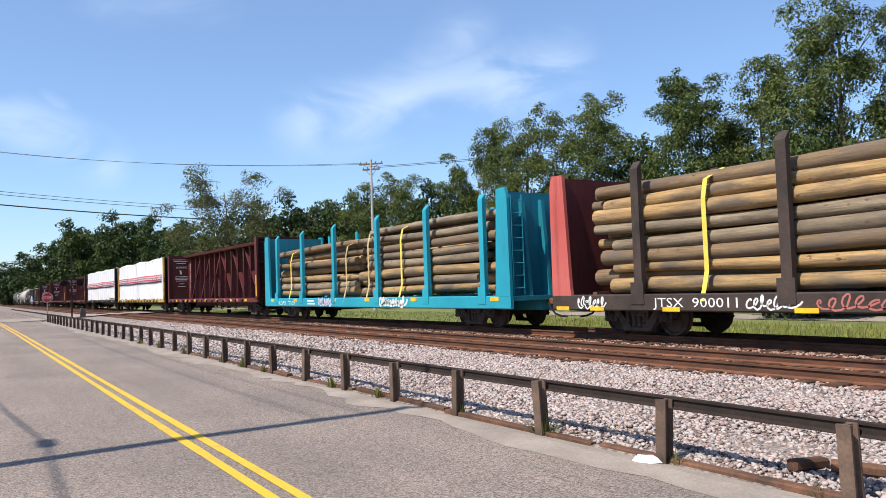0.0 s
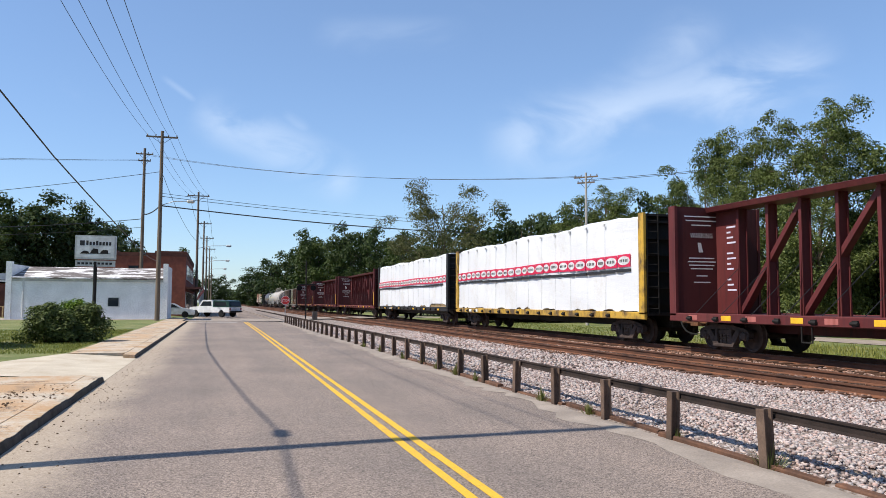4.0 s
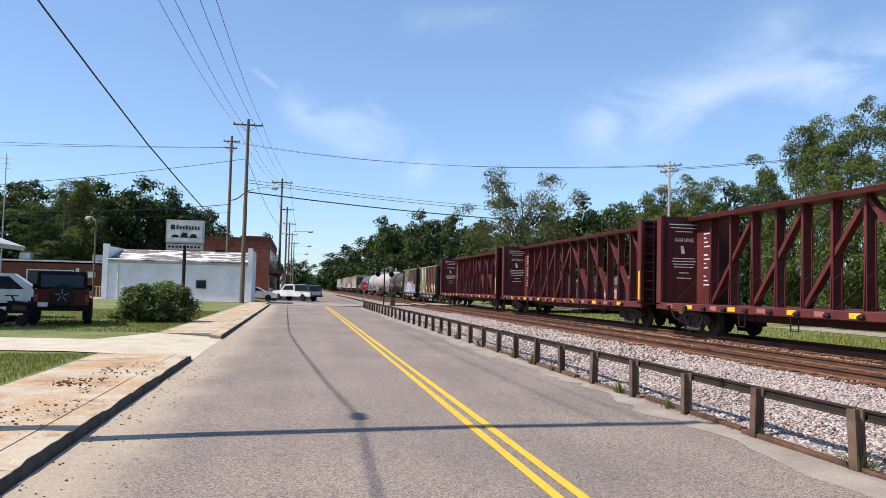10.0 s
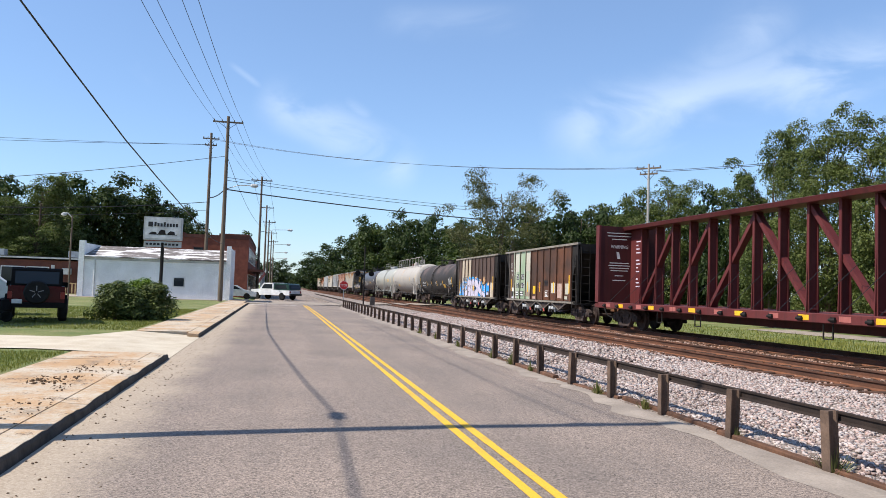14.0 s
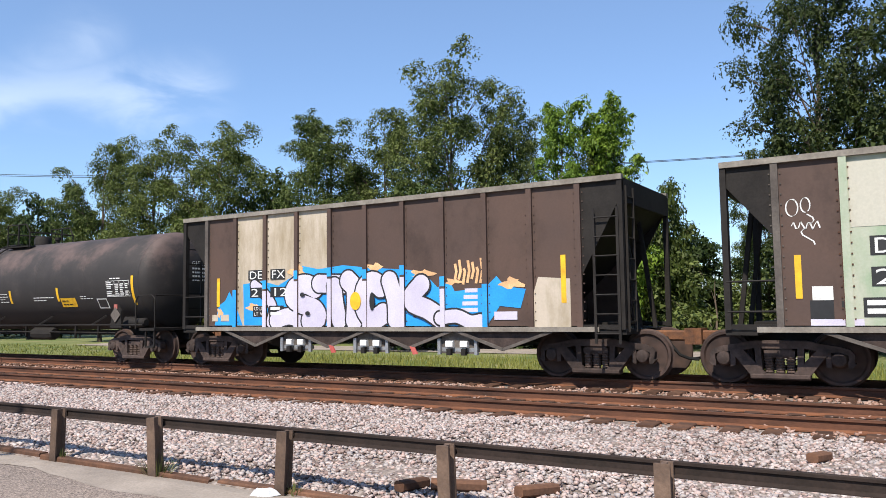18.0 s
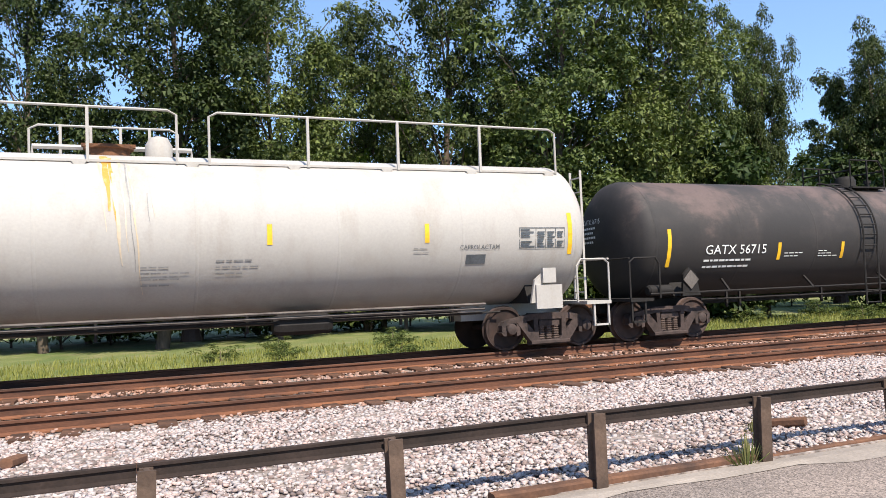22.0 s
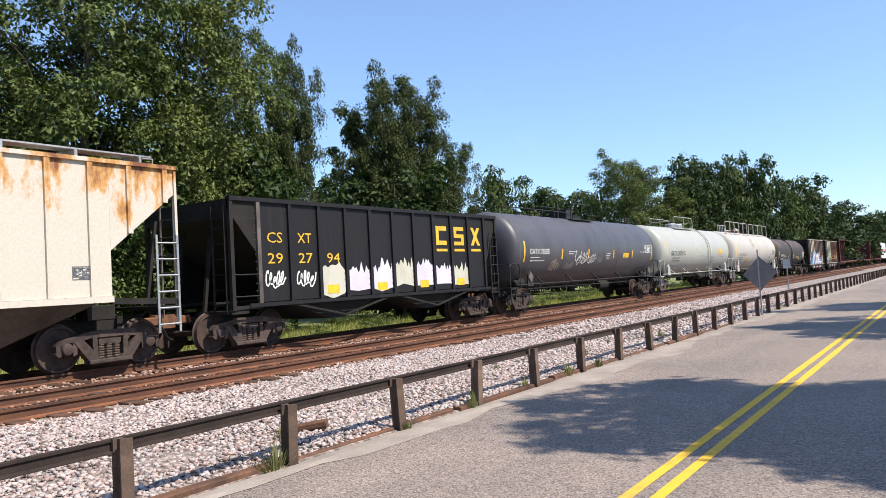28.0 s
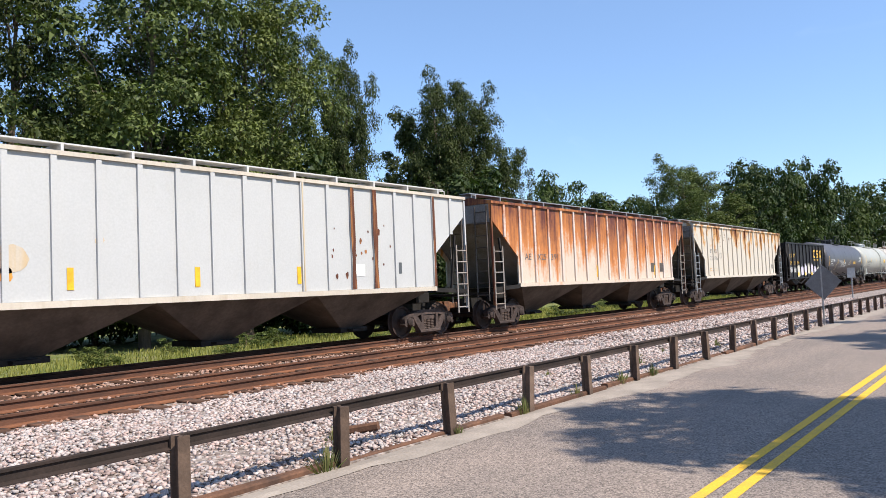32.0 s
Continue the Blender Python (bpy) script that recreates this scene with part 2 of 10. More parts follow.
def stained_concrete(name):
    """Old pavement: cement grey, tan sand stains in drifts, brown specks of dried mud."""
    m, n, l, bsdf = nodes_of(name)
    co = coords(n, l)
    col = ramp(n, l, noise_node(n, l, co, 0.9, 6.0, 0.6), 0.3, 0.72, (0.43, 0.37, 0.29), (0.52, 0.45, 0.36))
    tan = mixed(n, l, 0.35, noise_node(n, l, co, 0.75, 6.0, 0.62), noise_node(n, l, co, 9.0, 4.0, 0.7))
    col = mixed(n, l, ramp(n, l, tan, 0.43, 0.58), col, (0.42, 0.265, 0.14))
    grey = noise_node(n, l, coords(n, l, (0.5, 1.6, 1)), 1.1, 7.0, 0.68)
    col = mixed(n, l, ramp(n, l, grey, 0.55, 0.72, (0, 0, 0), (0.75, 0.75, 0.75)), col, (0.17, 0.135, 0.10))
    mud = mixed(n, l, 0.5, noise_node(n, l, co, 1.6, 4.0), noise_node(n, l, co, 22.0, 4.0, 0.75))
    col = mixed(n, l, ramp(n, l, mud, 0.58, 0.63), col, (0.10, 0.065, 0.04))
    gr = noise_node(n, l, co, 45.0, 4.0, 0.65)
    col = mixed(n, l, 0.35, col, ramp(n, l, gr, 0.3, 0.72, (0.5, 0.48, 0.45), (1.4, 1.4, 1.4)), "MULTIPLY")
    l.new(col, bsdf.inputs["Base Color"])
    bsdf.inputs["Roughness"].default_value = 0.92
    bumped(n, l, bsdf, gr, 0.35, 0.008)
    return m


def grass_ground_material():
    m, n, l, bsdf = nodes_of("grass_ground")
    co = coords(n, l)
    col = ramp(n, l, noise_node(n, l, co, 0.35, 6.0), 0.32, 0.68, (0.085, 0.125, 0.026), (0.20, 0.205, 0.07))
    fine = ramp(n, l, noise_node(n, l, co, 22.0, 5.0, 0.7), 0.3, 0.75, (0.45, 0.45, 0.4), (1.5, 1.5, 1.4))
    bare = mixed(n, l, 0.35, noise_node(n, l, co, 0.7, 5.0, 0.6), noise_node(n, l, co, 6.0, 4.0, 0.7))
    col = mixed(n, l, ramp(n, l, bare, 0.53, 0.66, (0, 0, 0), (0.7, 0.7, 0.7)), col, (0.27, 0.215, 0.13))
    l.new(mixed(n, l, 0.8, col, fine, "MULTIPLY"), bsdf.inputs["Base Color"])
    bsdf.inputs["Roughness"].default_value = 0.95
    bumped(n, l, bsdf, noise_node(n, l, co, 40.0, 4.0), 0.6, 0.03)
    return m


def ballast_material(name, stones=True, rust=0.0):
    m, n, l, bsdf = nodes_of(name)
    if stones:
        geo = n.new("ShaderNodeNewGeometry")
        r = n.new("ShaderNodeValToRGB")
        cr = r.color_ramp
        cr.elements[0].color, cr.elements[1].color = (0.14, 0.108, 0.098, 1), (0.56, 0.49, 0.462, 1)
        for p, c in ((0.18, (0.30, 0.215, 0.19)), (0.38, (0.35, 0.318, 0.308)), (0.62, (0.435, 0.382, 0.362)), (0.82, (0.46, 0.328, 0.29))):
            cr.elements.new(p).color = (*c, 1)
        l.new(geo.outputs["Random Per Island"], r.inputs["Fac"])
        col = r.outputs["Color"]
        gr = noise_node(n, l, coords(n, l), 60.0, 3.0)
    else:
        co = coords(n, l)
        v = n.new("ShaderNodeTexVoronoi")
        v.inputs["Scale"].default_value = 15.0
        l.new(co, v.inputs["Vector"])
        col = ramp(n, l, v.outputs["Color"], 0.1, 0.95, (0.20, 0.16, 0.14), (0.42, 0.355, 0.315))
        col = mixed(n, l, 1.0, col, ramp(n, l, v.outputs["Distance"], 0.25, 0.75, (1, 1, 1), (0.5, 0.48, 0.45)), "MULTIPLY")
        gr = v.outputs["Distance"]
    if rust:
        dust = ramp(n, l, noise_node(n, l, coords(n, l), 1.1, 5.0, 0.65), 0.3, 0.62, (0.35 * rust,) * 3, (rust,) * 3)
        col = mixed(n, l, dust, col, (0.30, 0.125, 0.055))
    l.new(mixed(n, l, 0.3, col, ramp(n, l, noise_node(n, l, coords(n, l), 0.5, 5.0), 0.35, 0.7, (0.7, 0.66, 0.62), (1.2, 1.2, 1.2)), "MULTIPLY"), bsdf.inputs["Base Color"])
    bsdf.inputs["Roughness"].default_value = 0.9
    bumped(n, l, bsdf, gr, 0.25 if stones else 0.6, 0.02)
    return m


def log_material(name, a, b):
    m, n, l, bsdf = nodes_of(name)
    info = n.new("ShaderNodeObjectInfo")
    co = coords(n, l, (0.35, 6, 6))
    grain = noise_node(n, l, co, 2.0, 6.0, 0.7)
    col = mixed(n, l, ramp(n, l, info.outputs["Random"], 0.1, 0.95), a, b)
    col = mixed(n, l, 0.75, col, ramp(n, l, grain, 0.3, 0.72, (0.42, 0.36, 0.3), (1.35, 1.3, 1.2)), "MULTIPLY")
    knots = ramp(n, l, noise_node(n, l, coords(n, l, (1.2, 3, 3)), 2.5, 3.0), 0.66, 0.72)
    col = mixed(n, l, knots, col, (0.1, 0.065, 0.04))
    fibre = noise_node(n, l, coords(n, l, (1.2, 26, 26)), 1.6, 5.0, 0.7)
    col = mixed(n, l, 0.55, col, ramp(n, l, fibre, 0.32, 0.68, (0.45, 0.42, 0.38), (1.35, 1.32, 1.28)), "MULTIPLY")
    worn = ramp(n, l, noise_node(n, l, coords(n, l, (0.5, 2, 2)), 1.3, 5.0), 0.48, 0.66)
    col = mixed(n, l, worn, col, (0.13, 0.10, 0.075))
    l.new(col, bsdf.inputs["Base Color"])
    bsdf.inputs["Roughness"].default_value = 0.9
    bsdf.inputs["Specular IOR Level"].default_value = 0.2
    bumped(n, l, bsdf, fibre, 0.4, 0.02)
    return m


ASPHALT = asphalt_material()
GRASS_GROUND = grass_ground_material()
BALLAST, BALLAST_BED = ballast_material("ballast_stone"), ballast_material("ballast_bed", False)
BALLAST_RUST = ballast_material("rust_dusted_ballast", True, 0.75)
CONCRETE = stained_concrete("concrete")
CONCRETE_EDGE = surface("shoulder_concrete", (0.34, 0.29, 0.245), (0.23, 0.195, 0.165), 0.92, scale=1.6, grain=40, bump=0.3)
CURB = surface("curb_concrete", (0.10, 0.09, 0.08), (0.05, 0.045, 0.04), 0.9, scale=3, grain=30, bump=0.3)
DIRT = surface("sandy_dirt", (0.36, 0.30, 0.235), (0.26, 0.215, 0.17), 0.95, scale=3.5, grain=60, bump=0.4)
APRON = surface("pale_sandy_apron", (0.56, 0.50, 0.40), (0.44, 0.37, 0.28), 0.95, scale=1.2, grain=40, bump=0.4)
MUD = surface("dried_mud", (0.16, 0.11, 0.07), (0.09, 0.06, 0.04), 0.95, scale=6, grain=60, bump=0.5)
YELLOW_LINE = surface("yellow_road_paint", (0.70, 0.415, 0.04), (0.42, 0.28, 0.075), 0.7, scale=3, grain=60, spread=(0.5, 0.8), bump=0.2)
WHITE_LINE = surface("white_road_paint", (0.7, 0.7, 0.68), (0.45, 0.44, 0.42), 0.7, scale=3, grain=60, bump=0.2)
TAR = surface("tar_seam", (0.05, 0.045, 0.043), None, 0.7, scale=4, grain=40)
RAIL_RUST = surface("rusty_rail", (0.125, 0.056, 0.034), (0.045, 0.027, 0.021), 0.85, 0.0, scale=4, grain=60, bump=0.3, stretch=(0.25, 1, 1), spread=(0.42, 0.7))
RAIL_FOOT = surface("orange_rusted_rail_foot", (0.21, 0.088, 0.044), (0.10, 0.046, 0.03), 0.9, 0.0, scale=5, grain=50, bump=0.4, stretch=(0.4, 1, 1))
RAIL_HEAD = surface("rusty_rail_head", (0.22, 0.17, 0.145), (0.13, 0.09, 0.07), 0.5, 0.0, scale=3, grain=40, stretch=(0.15, 1, 1))
TIE_WOOD = surface("creosoted_tie", (0.15, 0.075, 0.045), (0.06, 0.036, 0.027), 0.9, scale=3, grain=30, vary=0.5, bump=0.4)
FENCE_RAIL = surface("weathered_rail_fence", (0.045, 0.031, 0.026), (0.025, 0.019, 0.016), 0.85, 0.0, scale=3, grain=40, bump=0.35, vary=0.3)
FENCE_POST = surface("rusty_rail_post", (0.15, 0.10, 0.073), (0.06, 0.042, 0.033), 0.85, 0.0, scale=3.5, grain=35, bump=0.35, vary=0.5)
STEEL_DARK = surface("grimy_dark_steel", (0.026, 0.023, 0.021), (0.015, 0.013, 0.012), 0.75, 0.0, scale=2, grain=25, bump=0.2)
TRUCK_STEEL = surface("dusty_cast_steel", (0.078, 0.055, 0.048), (0.028, 0.022, 0.020), 0.8, 0.0, scale=4, grain=25, bump=0.3, vary=0.4)
WHEEL_STEEL = surface("brown_wheel_steel", (0.072, 0.046, 0.038), (0.028, 0.021, 0.019), 0.7, 0.0, scale=5, grain=20, bump=0.2, vary=0.5)
WHEEL_TREAD = surface("polished_wheel_rim", (0.40, 0.38, 0.36), (0.2, 0.17, 0.15), 0.4, 0.8, scale=5, grain=20)
SPRING = surface("spring_steel", (0.12, 0.085, 0.07), None, 0.7, 0.3, scale=6, grain=30)
COUPLER_RUST = surface("rusty_coupler", (0.20, 0.09, 0.045), (0.09, 0.05, 0.035), 0.85, 0.1, scale=8, grain=30, bump=0.3)
RUBBER = surface("black_rubber_hose", (0.02, 0.02, 0.02), None, 0.7, scale=5, grain=30)
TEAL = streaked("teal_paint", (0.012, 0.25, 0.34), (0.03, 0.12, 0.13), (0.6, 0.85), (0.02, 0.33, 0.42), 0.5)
# darker copy of the teal, shade put into its colour for deck and bulkheads
TEAL_SHADED = streaked("shaded_teal_paint", (0.012, 0.20, 0.27), (0.02, 0.09, 0.10), (0.55, 0.8), None, 0.5)
PINK_RED = streaked("faded_red_paint", (0.42, 0.075, 0.065), (0.22, 0.045, 0.035), (0.5, 0.75), (0.50, 0.13, 0.11), 0.6)
BROWN_DECK = surface("dark_brown_deck_paint", (0.07, 0.05, 0.042), (0.035, 0.028, 0.025), 0.75, scale=1.5, grain=25)
OXIDE = streaked("oxide_red_paint", (0.095, 0.018, 0.019), (0.045, 0.017, 0.016), (0.5, 0.8), (0.13, 0.032, 0.03), 0.6)
OXIDE_DARK = streaked("dark_oxide_paint", (0.06, 0.014, 0.014), (0.03, 0.013, 0.012), (0.5, 0.8), (0.08, 0.02, 0.019), 0.6)
FADED_PINK = streaked("sun_faded_oxide", (0.42, 0.14, 0.12), (0.2, 0.05, 0.04), (0.5, 0.8), None, 0.65)
YELLOW_PAINT = streaked("yellow_car_paint", (0.72, 0.42, 0.03), (0.32, 0.17, 0.04), (0.55, 0.8), None, 0.5)
YELLOW_GRIMY = streaked("grimy_yellow_sill_paint", (0.55, 0.33, 0.04), (0.10, 0.065, 0.035), (0.42, 0.62), (0.42, 0.26, 0.06), 0.6, across=2.2, down=1.5)
BLACK_PAINT = streaked("black_car_paint", (0.020, 0.020, 0.021), (0.05, 0.042, 0.035), (0.55, 0.85), (0.03, 0.028, 0.027), 0.55)
CSX_BLACK = streaked("black_hopper_paint", (0.014, 0.013, 0.015), (0.034, 0.027, 0.024), (0.55, 0.85), None, 0.6)
def wrap_material():
    """Woven plastic wrap: slack folds, tan dust, a slight sheen."""
    m, n, l, bsdf = nodes_of("white_lumber_wrap")
    co = coords(n, l)
    dust = mixed(n, l, 0.4, noise_node(n, l, coords(n, l, (0.7, 1, 0.5)), 1.3, 6.0, 0.65), noise_node(n, l, co, 9.0, 4.0, 0.7))
    col = mixed(n, l, ramp(n, l, dust, 0.50, 0.72, (0, 0, 0), (0.8, 0.8, 0.8)), (0.68, 0.69, 0.71), (0.56, 0.53, 0.47))
    l.new(col, bsdf.inputs["Base Color"])
    bsdf.inputs["Roughness"].default_value = 0.5
    folds = mixed(n, l, 0.45, noise_node(n, l, coords(n, l, (1.6, 1.6, 0.55)), 1.4, 5.0, 0.6), noise_node(n, l, coords(n, l, (0.6, 1, 2.4)), 2.0, 5.0, 0.65))
    bumped(n, l, bsdf, folds, 0.4, 0.09)
    return m


WRAP = wrap_material()
BAG = surface("white_plastic_bag", (0.66, 0.67, 0.70), (0.55, 0.57, 0.61), 0.45, scale=1.0, grain=7, bump=0.35, fine=0.08)
WRAP_RED = surface("printed_red", (0.62, 0.015, 0.07), (0.5, 0.012, 0.06), 0.5, scale=2, grain=8, bump=0.2, fine=0.1)
INK = surface("black_ink", (0.02, 0.02, 0.022), None, 0.6, scale=3, grain=20)
WHITE_MARK = surface("white_stencil_paint", (0.78, 0.78, 0.76), (0.55, 0.55, 0.53), 0.6, scale=4, grain=30, fine=0.15)
GREY_MARK = surface("dark_grey_stencil", (0.10, 0.11, 0.12), None, 0.6, scale=4, grain=30)
GREY_SOFT = surface("worn_grey_stencil", (0.30, 0.29, 0.28), None, 0.6, scale=4, grain=30)
REFLECTOR = surface("yellow_reflective_strip", (0.85, 0.50, 0.02), (0.6, 0.33, 0.02), 0.45, scale=5, grain=30, fine=0.12)
HOPPER_BROWN = streaked("rusty_brown_hopper_paint", (0.080, 0.054, 0.046), (0.046, 0.031, 0.026), (0.5, 0.8), (0.105, 0.066, 0.052), 0.7, across=1.2, down=0.8)
HOPPER_RUST = streaked("reddish_hopper_paint", (0.060, 0.036, 0.028), (0.032, 0.022, 0.018), (0.48, 0.78), (0.15, 0.058, 0.028), 0.7, across=1.1, down=0.8)
HOPPER_BEIGE = streaked("bleached_hopper_panel", (0.46, 0.39, 0.30), (0.20, 0.15, 0.07), (0.45, 0.85), (0.55, 0.48, 0.40), 0.7, across=2.0, down=0.5)
HOPPER_GREEN = streaked("faded_green_panel", (0.25, 0.34, 0.22), (0.46, 0.46, 0.38), (0.45, 0.7), (0.36, 0.42, 0.31), 0.7, across=1.2, down=0.6)
SALMON = streaked("faded_salmon_patch", (0.42, 0.27, 0.22), (0.30, 0.17, 0.13), (0.5, 0.8), (0.48, 0.36, 0.30), 0.7)
HOPPER_PALE = streaked("chalky_pale_panel", (0.50, 0.47, 0.40), (0.34, 0.30, 0.22), (0.5, 0.85), (0.46, 0.46, 0.38), 0.7, across=1.5, down=0.5)
GRAFFITI_BLUE = surface("blue_spray_paint", (0.015, 0.27, 0.72), (0.03, 0.36, 0.80), 0.55, scale=1.5, grain=30, fine=0.2)
GRAFFITI_WHITE = surface("lilac_white_spray_paint", (0.60, 0.57, 0.67), (0.50, 0.46, 0.58), 0.55, scale=1.2, grain=30, fine=0.12)
GRAFFITI_ORANGE = surface("orange_spray_paint", (0.85, 0.50, 0.25), None, 0.55, scale=3, grain=30)
TANK_BLACK = rusted("dull_black_tank_paint", (0.022, 0.019, 0.018), (0.034, 0.028, 0.026), (0.10, 0.068, 0.06), -0.08, 0.16, 0.75, across=0.8, down=1.1, centre=2.6, stops=(0.35, 0.5, 0.66))
TANK_WHITE = streaked("white_tank_paint", (0.405, 0.378, 0.346), (0.30, 0.26, 0.218), (0.5, 0.85), (0.375, 0.35, 0.32), 0.62, across=1.5, down=0.4)
TANK_GREY = streaked("pale_grey_tank_paint", (0.36, 0.355, 0.32), (0.27, 0.255, 0.225), (0.55, 0.9), (0.31, 0.315, 0.285), 0.5, across=1.5, down=0.4)
TANK_SLATE = streaked("slate_grey_tank_paint", (0.060, 0.057, 0.066), (0.030, 0.027, 0.030), (0.5, 0.85), (0.076, 0.073, 0.082), 0.48, across=1.2, down=0.4)
ORANGE_SPILL = streaked("orange_spill_stain", (0.62, 0.28, 0.05), (0.66, 0.46, 0.26), (0.5, 0.75), None, 0.6)
TAN_SPILL = streaked("tan_spill_stain", (0.56, 0.42, 0.26), (0.50, 0.45, 0.38), (0.4, 0.7), None, 0.5)
CREAM = rusted("rust_stained_cream_paint", (0.52, 0.468, 0.395), (0.50, 0.26, 0.08), (0.18, 0.065, 0.03), -0.19, 0.13, across=2.0, down=0.9, stops=(0.40, 0.47, 0.56))
RUST_HOPPER = rusted("heavily_rusted_paint", (0.55, 0.465, 0.38), (0.50, 0.18, 0.045), (0.10, 0.024, 0.017), 0.05, 0.15, down=0.26, across=4.0, harsh=1.45, stops=(0.39, 0.53, 0.78), patch=0.42)
RUST_RIB = rusted("rust_edged_rib_paint", (0.60, 0.50, 0.44), (0.46, 0.20, 0.10), (0.14, 0.045, 0.03), -0.13, 0.09, down=0.6, across=2.0, stops=(0.40, 0.53, 0.68), patch=0.6)
PALE_GREY = streaked("pale_grey_hopper_paint", (0.47, 0.47, 0.465), (0.38, 0.36, 0.33), (0.62, 0.9), (0.44, 0.44, 0.435), 0.5, across=2.0, down=0.4)
ROOF_TAN = streaked("dusty_tan_roof_paint", (0.56, 0.50, 0.42), (0.42, 0.34, 0.25), (0.5, 0.8), None, 0.7)
RUST_STREAK = streaked("dark_rust_streak", (0.12, 0.042, 0.024), (0.40, 0.17, 0.06), (0.52, 0.68), (0.08, 0.032, 0.02), 0.8, across=9.0, down=0.8)
BAY_BROWN = surface("soiled_hopper_bay", (0.125, 0.098, 0.08), (0.05, 0.038, 0.032), 0.85, scale=1.1, grain=14)
PALE_TRIM = surface("pale_dusty_chord_paint", (0.27, 0.245, 0.21), (0.15, 0.13, 0.11), 0.8, scale=2.0, grain=20)
DUSTY_STEEL = surface("dusty_grey_underframe", (0.14, 0.122, 0.108), (0.06, 0.05, 0.045), 0.8, scale=1.5, grain=20)
LOG = log_material("peeled_log", (0.42, 0.285, 0.14), (0.31, 0.22, 0.12))
LOG_BROWN = log_material("brown_log", (0.24, 0.17, 0.105), (0.17, 0.125, 0.085))
LOG_GREY = log_material("weathered_grey_log", (0.30, 0.25, 0.185), (0.21, 0.175, 0.13))
LOG_END = surface("sawn_log_end", (0.50, 0.36, 0.20), (0.3, 0.2, 0.1), 0.85, scale=8, grain=30)
STRAP = surface("yellow_web_strap", (0.80, 0.62, 0.10), (0.6, 0.45, 0.08), 0.7, scale=3, grain=50)
STRAP_TAN = surface("tan_web_strap", (0.55, 0.42, 0.22), None, 0.7, scale=3, grain=50)
POLE_PALE = surface("bleached_pole_wood", (0.46, 0.43, 0.40), (0.32, 0.29, 0.26), 0.9, scale=2, grain=25, stretch=(3, 3, 0.3))
PINK_WALL = surface("faded_pink_block", (0.46, 0.30, 0.28), (0.36, 0.22, 0.20), 0.9, scale=0.8, grain=12, bump=0.25)
POLE_WOOD = surface("weathered_pole_wood", (0.19, 0.145, 0.11), (0.11, 0.085, 0.065), 0.9, scale=2, grain=25, stretch=(3, 3, 0.3))
WIRE = plain("black_wire", (0.02, 0.02, 0.022), 0.6)
GALV = surface("galvanised_steel", (0.40, 0.41, 0.42), (0.3, 0.3, 0.31), 0.5, 0.6, scale=6, grain=30)
BRICK_RED = surface("red_brick", (0.26, 0.085, 0.055), (0.17, 0.055, 0.04), 0.9, scale=1.5, grain=14, bump=0.3)
BRICK_BROWN = surface("brown_brick", (0.15, 0.06, 0.045), (0.10, 0.042, 0.033), 0.9, scale=1.5, grain=14, bump=0.3)
WHITE_BLOCK = surface("whitewashed_block", (0.86, 0.86, 0.85), (0.72, 0.72, 0.71), 0.9, scale=0.8, grain=12, bump=0.25)
ROOF_PEEL = surface("peeling_white_roof_coating", (0.16, 0.14, 0.13), (0.72, 0.70, 0.69), 0.85, scale=0.55, grain=5, spread=(0.49, 0.56), stretch=(1.6, 0.8, 3), fine=0.6)
GLASS = glass_dark("dark_window_glass")
TRIM_WHITE = surface("white_trim_paint", (0.72, 0.72, 0.70), None, 0.6, scale=2, grain=25)
SIGN_GREY = surface("sign_cabinet_grey", (0.55, 0.56, 0.55), None, 0.5, scale=2, grain=20, fine=0.1)
SIGN_FACE = surface("sign_face_white", (0.72, 0.73, 0.72), None, 0.4, scale=2, grain=20, fine=0.06)
SIGN_RED = surface("stop_sign_red", (0.55, 0.02, 0.02), None, 0.4, scale=3, grain=20, fine=0.1)
SIGN_BACK = surface("bare_sign_aluminium", (0.20, 0.20, 0.21), (0.14, 0.14, 0.145), 0.55, 0.4, scale=4, grain=30)
CAR_RED = surface("dark_red_car_paint", (0.075, 0.004, 0.009), None, 0.25, scale=1, grain=20, fine=0.05, bump=0)
CAR_WHITE = surface("white_car_paint", (0.76, 0.77, 0.79), None, 0.25, scale=1, grain=20, fine=0.04, bump=0)
CAR_BLACK = surface("black_soft_top", (0.010, 0.010, 0.011), None, 0.7, scale=2, grain=30)
CAR_RED.node_tree.nodes["Principled BSDF"].inputs["Specular IOR Level"].default_value = 0.25
CAP_GREEN = surface("dark_green_cap_paint", (0.012, 0.045, 0.035), None, 0.3, scale=1, grain=20, fine=0.05, bump=0)
CAR_BLACK.node_tree.nodes["Principled BSDF"].inputs["Specular IOR Level"].default_value = 0.08
TINTED = surface("tinted_car_glass", (0.006, 0.006, 0.008), None, 0.12, scale=2, grain=30, bump=0, fine=0.05)
TINTED.node_tree.nodes["Principled BSDF"].inputs["Specular IOR Level"].default_value = 0.12
END_GREY = surface("chalky_grey_end_paint", (0.30, 0.28, 0.26), (0.20, 0.15, 0.12), 0.8, scale=1.4, grain=20)
TYRE = surface("tyre_rubber", (0.018, 0.018, 0.018), None, 0.85, scale=5, grain=30)
ALLOY = surface("alloy_rim", (0.45, 0.45, 0.46), None, 0.35, 0.8, scale=4, grain=20)
LAMP_RED = plain("red_lens", (0.20, 0.006, 0.006), 0.3)
BARK = surface("grey_brown_bark", (0.15, 0.115, 0.085), (0.08, 0.06, 0.045), 0.95, scale=2, grain=14, stretch=(4, 4, 0.7), bump=0.5)
